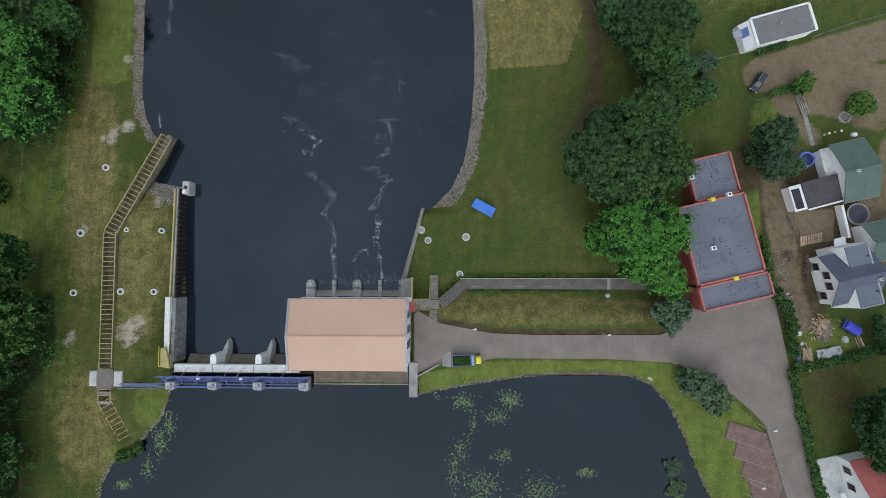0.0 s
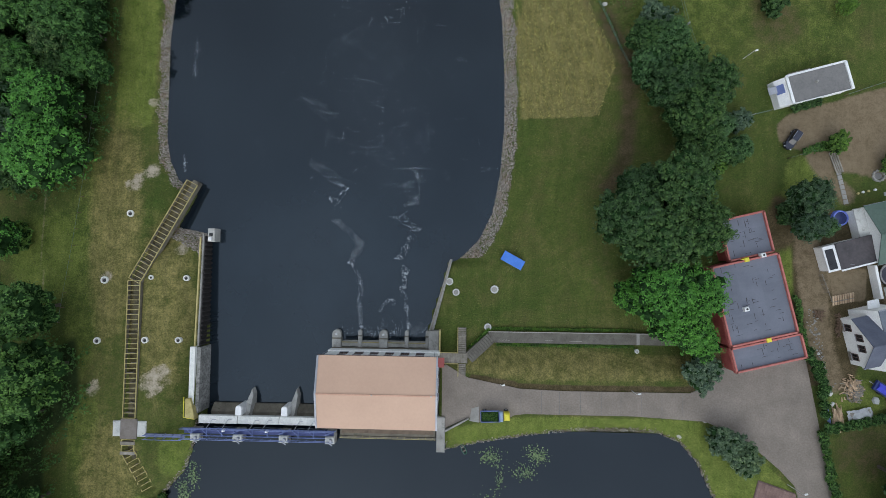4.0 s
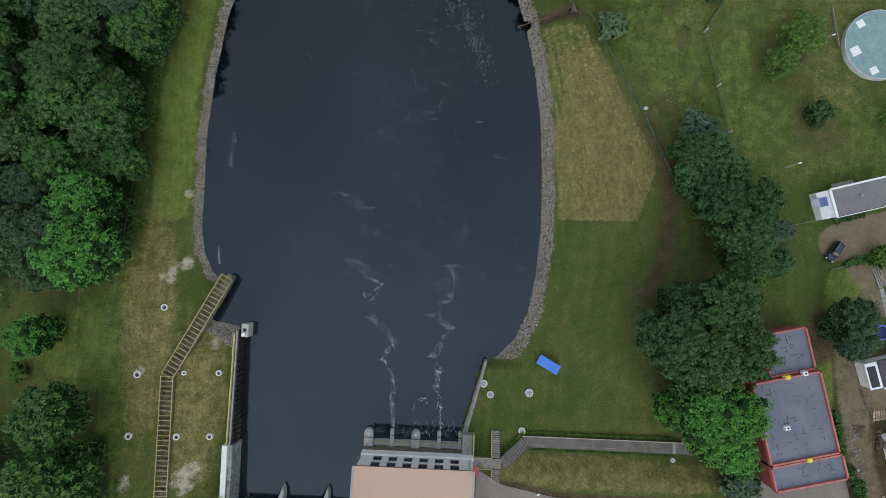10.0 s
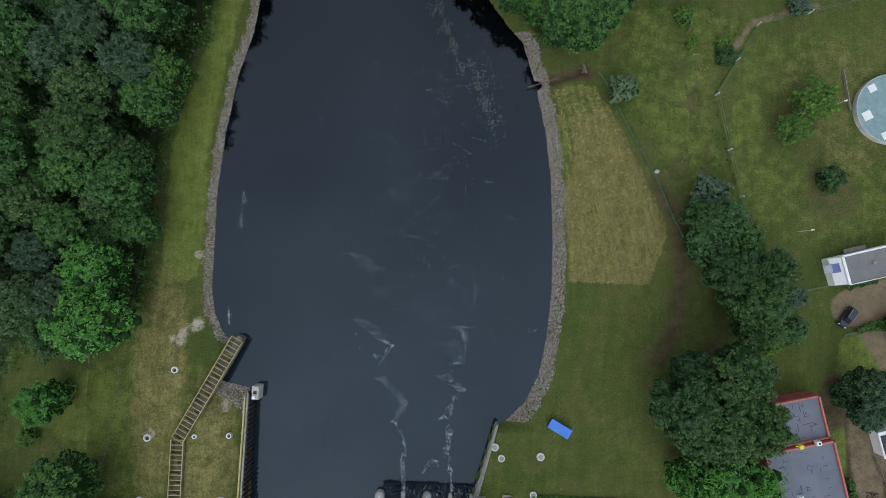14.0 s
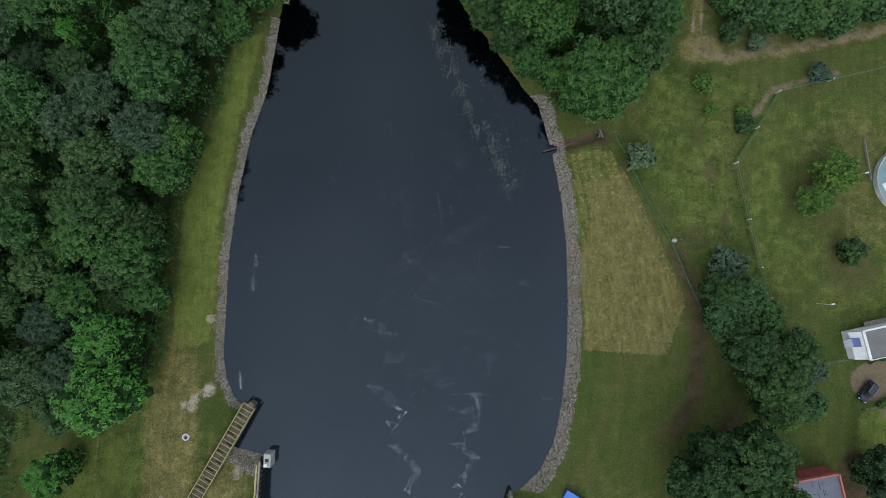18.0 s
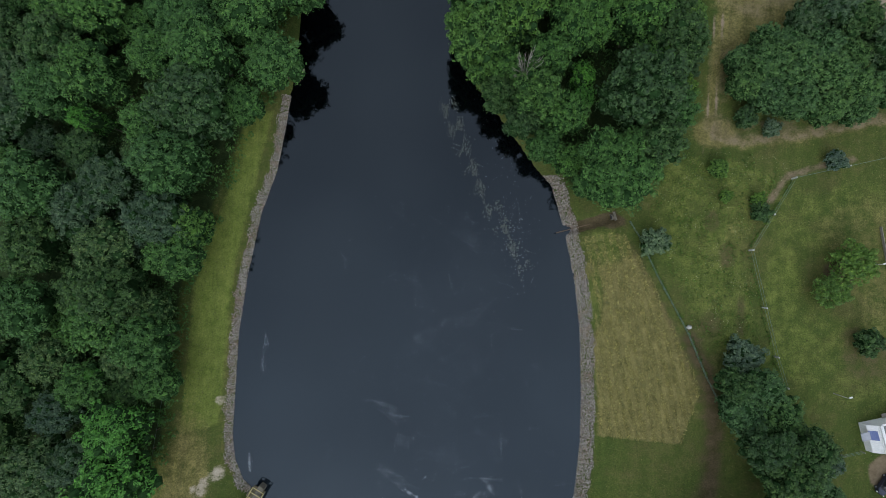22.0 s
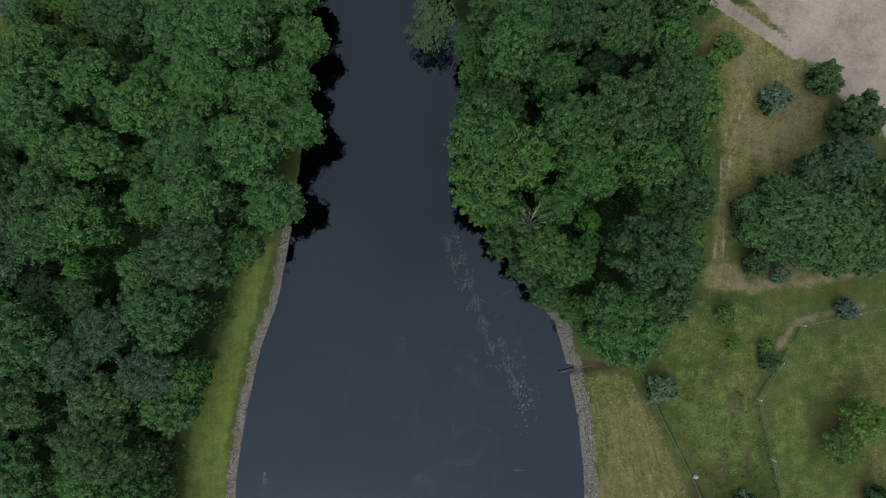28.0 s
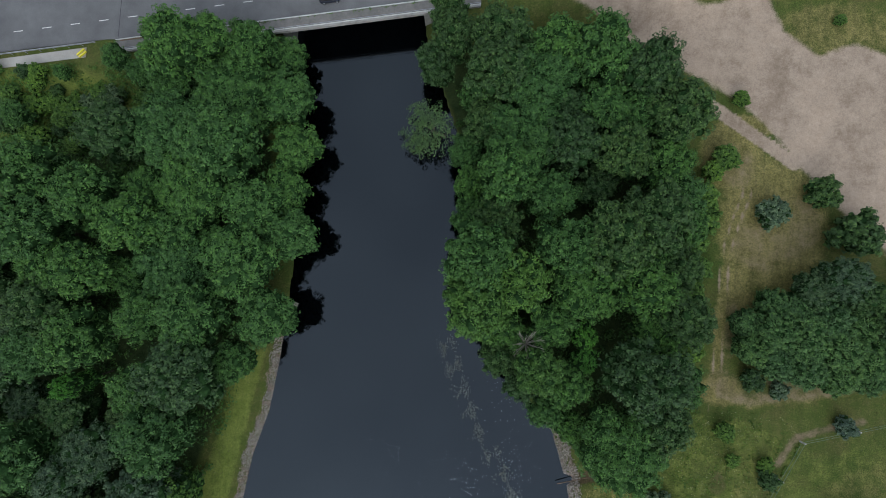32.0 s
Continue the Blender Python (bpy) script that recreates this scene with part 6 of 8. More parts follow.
for y, z in ((-2.9, 0.9), (-0.9, 2.9), (1.2, 2.9), (2.9, 0.9)):
    window(root, facing(0, y, z, 90), 1.3, 1.3, FRAME_BROWN)
for y in (-2.9, 2.9):
    part("lower_panel", Shape().box(-0.06, y - 0.9, 0.0, -0.003, y + 0.9, 0.7), WOOD_GREY, root)
chimney(root, 7.4, -1.2, 5.1)
# green-roofed house at the border
root = thing("house", "house with two green gable roofs behind the slate-blue one", "house", pose(79.6, 5.2, 4.3, 0, 0, 13.5))
gable(root, 0, 9.0, -4.4, 2.6, 2.8, 4.8, ROOF_GREEN)
part("roof_light", Shape().box(2.0, -2.8, 3.6, 3.0, -1.8, 4.2, 0.04), PLASTIC_WHITE, root)
# red-roofed house
root = thing("house", "white house with a red tiled roof beside the hedge", "house", pose(76.0, -42.6, 4.3, 0, 0, 13))
gable(root, 0, 12, -5.5, 5.5, 3.4, 6.2, ROOF_RED)
for y in (-3.2, 0.2, 3.4):
    window(root, facing(0, y, 1.2, 90), 1.2, 1.4, FRAME_BROWN)
root = thing("terrace", "pale concrete terrace beside the red-roofed house", "terrace", pose(76.0, -42.6, 4.3, 0, 0, 13))
part("slab", Shape().box(-4.0, -5.2, -0.2, -0.05, 5.6, 0.12, 0.03), CONCRETE_PALE, root)
for i in range(6):
    part("step", Shape().box(-5.4, -4.4 + 0.42 * i, -0.1, -4.05, -4.1 + 0.42 * i, 0.1 + 0.03 * i), PLASTIC_WHITE, root)
solid("garden_table", Shape(pose(75.2, -44.6, 4.42, 0, 0, 13)).box(-0.5, -0.6, 0.68, 0.5, 0.6, 0.75, 0.02).box(-0.4, -0.5, 0, -0.32, -0.42, 0.68).box(0.32, 0.42, 0, 0.4, 0.5, 0.68).box(-0.4, 0.42, 0, -0.32, 0.5, 0.68).box(0.32, -0.5, 0, 0.4, -0.42, 0.68), PLASTIC_WHITE, "white garden table on the terrace", "table")

# white shed by the dirt drive
root = thing("long_shed", "long white shed with a dark grey flat roof", "shed", pose(64.5, 47.7, 4.3, 0, 0, 15))
part("wall_block", Shape().box(-6.0, -2.7, 0, 6.1, 2.7, 2.7), WHITE_WALL, root)
part("flat_roof", Shape().box(-5.4, -2.7, 2.7, 5.9, 2.6, 2.85), ROOF_WARM_GREY, root, "dark grey felt roof")
for a, b, w in (((-5.6, 2.8), (6.3, 2.8), 0.34), ((6.2, -2.8), (6.2, 2.8), 0.5), ((-5.6, -2.8), (-5.6, 2.8), 0.5), ((-5.6, -2.85), (6.3, -2.85), 0.14)):
    part("roof_edge", Shape().beam((*a, 2.92), (*b, 2.92), w, 0.2), PLASTIC_WHITE, root, "white roof edging")
part("sloping_end", Shape().add([(-7.4, -2.7, 0), (-6.02, -2.7, 0), (-6.02, 2.7, 0), (-7.4, 2.7, 0), (-7.2, -2.7, 1.4), (-5.9, -2.7, 2.7), (-5.9, 2.7, 2.7), (-7.2, 2.7, 1.4)],
     [(3, 2, 1, 0), (4, 5, 6, 7), (0, 1, 5, 4), (1, 2, 6, 5), (2, 3, 7, 6), (3, 0, 4, 7)]), PLASTIC_WHITE, root)
part("blue_awning", Shape().add([(-7.15, -0.2, 1.52), (-6.2, -0.2, 2.46), (-6.2, 1.6, 2.46), (-7.15, 1.6, 1.52), (-7.15, -0.2, 1.44), (-6.2, -0.2, 2.38), (-6.2, 1.6, 2.38), (-7.15, 1.6, 1.44)],
     [(0, 1, 2, 3), (7, 6, 5, 4), (0, 4, 5, 1), (1, 5, 6, 2), (2, 6, 7, 3), (3, 7, 4, 0)]), BLUE_STEEL, root, "blue awning panel")
part("porch_roof", Shape().box(-9.0, 0.1, 1.9, -7.3, 1.6, 2.0, 0.02), GREY_TRIM, root)
part("bench_shelf", Shape().box(-3.2, 2.9, 0.6, 1.2, 3.7, 0.7, 0.02), WOOD_GREY, root)
part("roof_cowl", Shape().tube(-0.2, 0.3, 2.85, 3.3, 0.3, 0.2, 10), CONCRETE, root, "grey roof cowl")

# ---- round pool ----
root = thing("swimming_pool", "round pool under a pale teal cover with white pads", "pool", pose(70.0, 79.0, 4.3))
part("wall", Shape().tube(0, 0, 0, 0.98, 7.1, 7.1, 48, 6.97), CONCRETE_PALE, root)
part("cover", Shape().tube(0, 0, 0.5, 0.93, 6.95, 6.95, 48), POOL_COVER, root, "pale teal pool cover with stains")
for x, y, s_ in ((-4.0, 4.1, 0.75), (-5.0, -1.5, 0.9), (-1.4, -5.4, 0.75)):
    part("float_pad", Shape(pose(x, y, 0.93, 0, 0, 28)).box(-s_, -s_, 0, s_, s_, 0.12, 0.03), PLASTIC_WHITE, root)
solid("pool_fence", Shape().beam((60.8, 87.0, 4.7), (62.2, 78.6, 4.7), 0.12, 0.5), WOOD_GREY, "low brown board beside the round pool", "board")

# ---- yard things ----
root = thing("trampoline", "round black trampoline with a pale rim on the yard", "trampoline", pose(79.8, 10.3, 4.35))
part("mat", Shape().tube(0, 0, 0.72, 0.78, 1.9, n=28), surf("trampoline_mat", (0.03, 0.03, 0.045), (0.06, 0.055, 0.08), 0.8, 0.7, 0.1), root)
part("rim", Shape().tube(0, 0, 0.68, 0.82, 2.2, 2.2, 28, 1.9), surf("rim_pad", (0.20, 0.19, 0.19), (0.32, 0.30, 0.29), 0.9, 0.7, 0.1), root)
for i in range(6):
    part("leg", Shape().tube(2.0 * math.cos(i * 1.047), 2.0 * math.sin(i * 1.047), 0, 0.7, 0.05, n=6), GREY_TRIM, root)
root = thing("paddling_pool", "round paddling pool with a blue inflated ring", "paddling pool", pose(70.5, 21.4, top(70.5, 21.4) + 0.02))
part("ring", Shape().tube(0, 0, 0, 0.55, 1.65, 1.5, 28, 1.25), surf("blue_ring", (0.10, 0.14, 0.55), (0.22, 0.28, 0.70), 1.5, 0.4, 0.05), root)
part("pool_water", Shape().tube(0, 0, 0.1, 0.38, 1.25, n=28), surf("pool_blue", (0.02, 0.03, 0.09), (0.04, 0.05, 0.14), 1.0, 0.1, 0.05), root)
root = thing("tipper_trailer", "small blue trailer under a bright cover on the lawn", "trailer", pose(77.8, -12.1, 4.35, 0, 0, -32))
part("bed", Shape().box(-1.7, -1.0, 0.45, 1.7, 1.0, 0.9, 0.04), surf("trailer_navy", (0.02, 0.03, 0.12), (0.03, 0.05, 0.2), 1.0, 0.5), root)
part("cover", Shape().add([(-1.2, -0.75, 0.95), (1.75, -0.75, 0.95), (1.75, 0.75, 0.95), (-1.2, 0.75, 0.95), (-1.2, 0, 1.35), (1.75, 0, 1.35)], [(0, 1, 5, 4), (4, 5, 2, 3), (0, 4, 3), (1, 2, 5), (3, 2, 1, 0)]), surf("cobalt_cover", (0.05, 0.06, 0.55), (0.09, 0.10, 0.75), 0.8, 0.4), root)
for y in (-1.05, 1.05):
    part("wheel", Shape(pose(0, y, 0.35, 90)).tube(0, 0, -0.1, 0.1, 0.35, n=14), BLACK, root)
part("drawbar", Shape().beam((-1.7, 0, 0.5), (-2.7, 0, 0.45), 0.1, 0.1), GREY_TRIM, root)


def log_heap(name, x, y, wx, wy, n, seed, lengths, label, turn=None, material=WOOD_RAW, high=1.0):
    rg = random.Random(seed)
    z = top(x, y)
    root = thing(name, label, "wood pile", pose(x, y, z))
    for i in range(n):
        a, b = rg.gauss(0, 0.42) * wx, rg.gauss(0, 0.42) * wy
        ang = rg.uniform(0, 3.14) if turn is None else turn + rg.uniform(-0.12, 0.12)
        l, h = rg.uniform(*lengths), high * max(0.1, 1 - math.hypot(a / wx, b / wy)) * rg.uniform(0.3, 1)
        d = Vector((math.cos(ang), math.sin(ang), rg.uniform(-0.15, 0.15))) * l / 2
        c_ = Vector((a, b, h + 0.1))
        part("log", Shape().limb(c_ - d, c_ + d, rg.uniform(0.07, 0.16), rg.uniform(0.06, 0.14), 6), material, root)


log_heap("firewood_heap", 72.6, -12.4, 1.9, 2.3, 170, 1, (0.4, 1.3), "heap of split pale firewood on the grass")
log_heap("broken_boards", 72.9, -12.9, 1.9, 2.2, 70, 21, (0.7, 1.9), "grey broken boards thrown on the firewood", None, WOOD_GREY, 1.15)
log_heap("timber_scraps", 70.1, 0.4, 0.5, 2.6, 46, 22, (0.4, 1.5), "brown timber scraps along the house wall", None, TIMBER_BROWN, 0.5)
log_heap("dry_branches", 66.4, 2.2, 0.8, 0.5, 22, 23, (0.9, 1.9), "dry cut branches on the bare soil", None, TIMBER_BROWN, 0.5)
log_heap("pole_stack", 69.6, -18.0, 1.1, 1.4, 46, 2, (2.2, 3.6), "stack of long peeled poles by the hedge", 1.75)
log_heap("pole_stack", 79.8, -14.9, 0.5, 0.8, 14, 3, (1.8, 2.6), "small stack of poles by the hedge", 1.9)
log_heap("board_stack", 68.0, -18.8, 0.35, 1.0, 16, 4, (2.0, 3.0), "weathered blue-grey boards beside the yard", 1.75, BLUE_STEEL, 0.5)
root = thing("tarpaulin", "crumpled grey-white tarpaulin over a pile", "tarpaulin", pose(73.9, -17.4, 4.4, 0, 0, 12))
rg = random.Random(6)
s = Shape()
nx, ny = 12, 7
pts = [(-2.4 + 4.8 * i / (nx - 1) + rg.uniform(-0.12, 0.12), -1.2 + 2.4 * j / (ny - 1) + rg.uniform(-0.12, 0.12), 0.55 * (1 - (abs(i - 5.5) / 6) ** 3) * (1 - (abs(j - 3) / 3.6) ** 3) + rg.uniform(0, 0.16)) for j in range(ny) for i in range(nx)]
s.add(pts, [(j * nx + i, j * nx + i + 1, (j + 1) * nx + i + 1, (j + 1) * nx + i) for j in range(ny - 1) for i in range(nx - 1)])
part("sheet", s, surf("dirty_white_sheet", (0.36, 0.37, 0.38), (0.52, 0.53, 0.54), 0.8, 0.6, 0.2), root)
part("pile_below", Shape().box(-2.0, -0.9, 0, 2.0, 0.9, 0.45, 0.15), WOOD_GREY, root)
for x, y, k in ((77.2, -14.6, 0.9), (68.2, -13.3, 0.8), (67.4, -11.2, 0.7), (66.9, -8.6, 0.5), (66.2, -5.6, 0.4), (68.8, -15.4, 0.6)):
    rg2 = random.Random(int(x * 10))
    solid("rubble_stone", Shape(pose(x, y, top(x, y), rg2.uniform(0, 20), rg2.uniform(0, 20), rg2.uniform(0, 90))).prism([(k * rg2.uniform(0.6, 1) * math.cos(a), k * rg2.uniform(0.6, 1) * math.sin(a)) for a in (0, 1, 2.1, 3.1, 4.2, 5.3)], -0.1, 0.4 * k, 0.12), CONCRETE_PALE, "pale rubble lump beside the hedge", "rubble")
root = thing("yard_fence", "leaning wooden slat fence round the small yard", "fence")
for i in range(22):
    t_ = i / 21
    x, y = (66.3 + 1.6 * t_ * 1.2, 10.2 - 5.4 * t_) if i < 15 else (68.2 + (i - 14) * 0.55, 4.6 + (i - 14) * 0.13)
    z = top(x, y)
    part("slat", Shape().beam((x, y, z), (x + 0.05, y, z + 1.2), 0.14, 0.05), WOOD_GREY, root)
part("rail", Shape().beam((66.3, 10.2, 5.3), (68.2, 4.8, 5.3), 0.08, 0.12), WOOD_GREY, root)
part("rail", Shape().beam((68.2, 4.7, 5.3), (72.4, 5.6, 5.3), 0.08, 0.12), WOOD_GREY, root)
root = thing("slat_deck", "slatted wooden ramp beside the house", "deck")
for i in range(9):
    part("slat", Shape().box(69.0 + 0.48 * i, 4.0 + 0.1 * i, 4.35, 69.3 + 0.48 * i, 5.9 + 0.1 * i, 4.5), WOOD_RAW, root)
root = thing("garden_wall", "white garden wall between the two yards", "wall")
part("wall", Shape().prism([(75.9, 12.0), (76.4, 12.1), (77.6, 5.6), (77.1, 5.5)], 4.2, 5.9, 0.05), WHITE_WALL, root)
root = thing("garden_path", "narrow concrete garden path", "path")
for i in range(7):
    part("slab", Shape(pose(70.6 + 0.22 * i, 30.6 - 0.98 * i, 4.3, 0, 0, 13)).box(-0.45, -0.45, -0.1, 0.45, 0.45, 0.1, 0.02), CONCRETE, root)
root = thing("plank_pile", "long grey planks lying at the garden corner", "planks")
for i in range(4):
    part("plank", Shape().beam((68.7 + 0.42 * i, 34.6 + 0.1 * i, 4.5), (70.2 + 0.4 * i, 30.4 + 0.1 * i, 4.5), 0.26, 0.1), WOOD_GREY, root)
root = thing("fire_ring", "ring of grey stones round a fire pit", "fire pit", pose(78.4, 30.0, 4.3))
for i in range(14):
    a = i * 0.449
    part("stone", Shape(pose(1.1 * math.cos(a), 1.0 * math.sin(a), 0, 0, 0, i * 37)).prism([(-0.25, -0.2), (0.25, -0.22), (0.28, 0.15), (-0.1, 0.26)], -0.05, 0.28, 0.08), STONE, root)
part("ash", Shape().tube(0, 0, -0.05, 0.06, 0.7, n=14), ROOF_WARM_GREY, root)
for i, (x, y) in enumerate(((74.2, 26.4), (75.2, 26.7), (76.3, 26.9), (77.6, 27.2))):
    solid("flower_pot", Shape().tube(x, y, 4.25, 4.6, 0.17, 0.24, 12), PLASTIC_WHITE if i % 2 else YELLOW_WOOD, "small flower pot along the house wall", "pot", "pots along the house")
solid("garden_chest", Shape().box(79.4, 26.0, 4.25, 80.4, 26.7, 4.95, 0.05), PLASTIC_WHITE, "white garden chest beside the house", "chest")
solid("red_tool_rack", Shape().beam((79.9, 6.2, 4.6), (82.2, 8.4, 4.9), 0.12, 0.12).beam((80.1, 6.0, 4.7), (82.4, 7.7, 5.0), 0.12, 0.12).beam((81.0, 6.6, 4.5), (81.3, 7.8, 4.9), 0.12, 0.12), RED_PAINT, "red folding frame lying in the yard", "frame")
solid("yard_board", Shape().prism([(73.0, 5.2), (75.0, 5.7), (75.3, 4.1), (73.0, 3.6)], 7.4, 7.6, 0.03), PLASTIC_WHITE, "white porch roof panel at the house", "roof panel")
solid("timber_kerb", Shape().beam((-89.2, -40.5, 4.5), (-89.5, -50, 4.5), 0.5, 0.4), TIMBER_BROWN, "long brown timber beam in the grass", "beam")


def lamp_post(x, y, h, reach_, ang, label="pale street lamp post with a white head"):
    z = top(x, y)
    root = thing("lamp_post", label, "lamp post", pose(x, y, z, 0, 0, ang), "lamp posts")
    part("pole", Shape().tube(0, 0, 0, h, 0.08, 0.05, 8), CONCRETE_PALE, root)
    part("arm", Shape().beam((0, 0, h), (reach_, 0, h + 0.1), 0.06, 0.06), CONCRETE_PALE, root)
    part("lamp_head", Shape().box(reach_ - 0.1, -0.14, h, reach_ + 0.5, 0.14, h + 0.18, 0.04), PLASTIC_WHITE, root)


for x, y, h in ((58.4, 79.4, 3.2), (52.0, 53.8, 3.2), (43.6, 42.4, 3.0), (60.0, -31.3, 4.0), (58.2, -42.5, 3.0), (29.6, -13.7, 2.5), (3.4, -12.9, 1.2)):
    lamp_post(x, y, h, 0.3, 15)

# ---- fences ----
FENCE_WIRE = surf("green_grey_wire", (0.075, 0.125, 0.09), (0.13, 0.185, 0.14), 1.5, 0.6, 0.1)


def fence(pts, label, gap=3.0, high=1.3, post=CONCRETE, wires=3, thick=0.11):
    root = thing("wire_fence", label, "fence")
    for (ax, ay), (bx, by) in zip(pts, pts[1:]):
        n = max(1, round(math.hypot(bx - ax, by - ay) / gap))
        for i in range(0 if (ax, ay) == pts[0] else 1, n + 1):
            x, y = ax + (bx - ax) * i / n, ay + (by - ay) * i / n
            z = top(x, y)
            part("post", Shape().box(x - thick / 2, y - thick / 2, z - 0.2, x + thick / 2, y + thick / 2, z + high, 0.02), post, root)
        za, zb = top(ax, ay), top(bx, by)
        for k in range(wires):
            h = high * (k + 1) / wires - 0.08
            part("wire", Shape().beam((ax, ay, za + h), (bx, by, zb + h), 0.05, 0.03), FENCE_WIRE, root)


fence([(12.6, 86.5), (14.4, 83.6), (18.0, 75.6), (23.9, 64.2), (27.4, 55.8), (30.6, 49.5)], "low wire fence between hay field and meadow", 3.2, 0.9, FENCE_WIRE, 3)
fence([(66, 101.9), (54.2, 98.8), (43.8, 96.1), (39.6, 88.6), (35.5, 81.3), (38.2, 70.0), (40.5, 60.5), (42.4, 54.6)], "wire fence with pale posts round the mown garden", 13.0, 1.5, CONCRETE_PALE, 2, 0.26)
fence([(-82.3, 55.4), (-83.7, 42.8), (-85.3, 24.4), (-86.4, 14.0), (-87.6, 4.0), (-88.3, -2.1)], "old thin wire fence along the wood's edge", 4.0, 1.0, TIMBER_BROWN, 1)
fence([(57.0, 43.0), (50, 41.2)], "thin wire fence by the long shed", 3.5, 1.2)
fence([(60.6, 33.4), (66.0, 35.0), (70.8, 36.2)], "low garden fence beside the dirt drive", 2.4, 1.0, TIMBER_BROWN)
fence([(71.9, 46.2), (80, 49.0), (95, 53)], "brown fence along the dirt drive", 2.6, 1.1, TIMBER_BROWN)
root = thing("drain_outfall", "muddy drain with a dark pipe mouth and thin pole", "drain")
part("pole", Shape().limb((-2.2, 83.7, 0.75), (4.6, 85.7, 1.35), 0.10, 0.07, 7), TIMBER_BROWN, root)
part("headwall", Shape(pose(9.7, 87.6, 1.0, 0, 0, 18)).box(-0.15, -0.95, -0.6, 0.25, 0.95, 0.85, 0.06), CONCRETE_WET, root)
part("pipe_mouth", Shape(pose(9.4, 87.5, 1.1, 0, 0, 18) @ pose(0, 0, 0, 0, -68)).tube(0, 0, -0.5, 0.55, 0.62, 0.62, 16, 0.5), CONCRETE_WET, root)
# black plug gives the pipe its inner darkness by colour
part("pipe_dark", Shape(pose(9.4, 87.5, 1.1, 0, 0, 18) @ pose(0, 0, 0, 0, -68)).tube(0, 0, -0.4, 0.35, 0.49, n=16), BLACK, root)
root = thing("fishing_platform", "small weathered wooden fishing platform at the bank", "platform", pose(-59.1, 116.7, 0.0, 0, 0, -18))
for i in range(6):
    part("board", Shape().box(-0.55, -1.5 + 0.5 * i, 0.45, 0.55, -1.05 + 0.5 * i, 0.53), WOOD_GREY, root)
for x in (-0.45, 0.45):
    for y in (-1.3, 1.3):
        part("stilt", Shape().tube(x, y, -1.2, 0.45, 0.07, n=7), TIMBER_BROWN, root)
root = thing("rowing_boat", "small green rowing boat moored at the pond's bank", "boat", pose(-3.9, -26.3, POND_Z - 0.1, 0, 0, 118))
n = 10
hull = [(-1.1 + 2.2 * i / n, 0.48 * (1 - (abs(i - 4) / 6.2) ** 2.2)) for i in range(n + 1)]
out = hull + [(x, -y) for x, y in hull[::-1]]
inn = [(x * 0.88, y * 0.8) for x, y in out]
m_ = len(out)
part("hull", Shape().add([(x * 0.9, y * 0.75, 0) for x, y in out] + [(x, y, 0.4) for x, y in out] + [(x, y, 0.4) for x, y in inn] + [(x * 0.95, y * 0.9, 0.1) for x, y in inn],
     [(k * m_ + i, k * m_ + (i + 1) % m_, (k + 1) * m_ + (i + 1) % m_, (k + 1) * m_ + i) for k in range(3) for i in range(m_)] + [tuple(range(3 * m_, 4 * m_)), tuple(range(m_))[::-1]]), GREEN_PAINT, root)
for x in (-0.4, 0.4):
    part("thwart", Shape().box(x - 0.1, -0.4, 0.3, x + 0.1, 0.4, 0.35), WOOD_GREY, root)


# ---- hedges, shrubs, water plants, stones ----
def hedge(pts, w, h, label, leaf=HEDGE, seed=1, dense=60):
    rgn = np.random.default_rng(seed)
    root = thing("hedge", label, "hedge")
    cs = []
    for (ax, ay), (bx, by) in zip(pts, pts[1:]):
        n = max(2, int(math.hypot(bx - ax, by - ay) / (w * 0.5)))
        for i in range(n):
            t_ = (i + 0.5) / n
            for k in (-0.25, 0.25):
                x, y = ax + (bx - ax) * t_ + rgn.uniform(-0.25, 0.25) * w, ay + (by - ay) * t_ + k * w * rgn.uniform(0.5, 1.5)
                cs.append((x, y, top(x, y) + h * rgn.uniform(0.45, 0.65)))
    cs = np.array(cs)
    rs = rgn.uniform(0.32, 0.48, len(cs)) * max(w, h * 0.8)
    v, f = spray(rgn, cs, rs, dense, 0.2)
    part("foliage", grid_mesh("foliage", v, f, leaf), leaf, root)
    part("inner_foliage", grid_mesh("inner_foliage", *lumps(cs, rs * 0.88), CORE_SHADE), CORE_SHADE, root)


hedge([(63.2, -4.6), (65.2, -8.6), (66.4, -13.4), (66.2, -17.2)], 2.6, 2.2, "shaggy green hedge beside the yard", seed=3)
hedge([(61.4, 5.5), (62.2, 0.5), (63.0, -4.2)], 1.4, 1.4, "narrow green hedge behind the garage", seed=4)
hedge([(65.9, -20.6), (67.3, -27.6), (69.0, -36.3), (71.3, -46), (74, -58)], 1.9, 1.9, "clipped green hedge along the driveway", seed=5)
hedge([(66.8, -20.0), (74.8, -18.6), (86, -15.4)], 1.7, 1.7, "clipped green hedge between two gardens", seed=6)
hedge([(82.0, -10.0), (83.4, -16.0)], 3.0, 3.4, "tall dark hedge at the garden's end", LEAF_DARK, 7)
hedge([(1.6, -2.1), (31, -2.0)], 0.5, 0.35, "low weedy growth along the footpath", WEED, 8, 16)
hedge([(2.6, -5.3), (31, -5.3)], 0.5, 0.35, "low weedy growth along the footpath", WEED, 9, 16)
hedge([(-2.8, -6.2), (1.2, -2.3)], 0.9, 0.6, "low weedy growth along the footpath", WEED, 10, 30)
hedge([(63.6, 34.6), (67.6, 36.0)], 1.5, 1.1, "low green hedge beside the dirt drive", seed=11)
hedge([(61.0, 43.2), (66.6, 44.8)], 1.2, 1.5, "green climbing growth on the long shed", LEAF_DARK, 13)
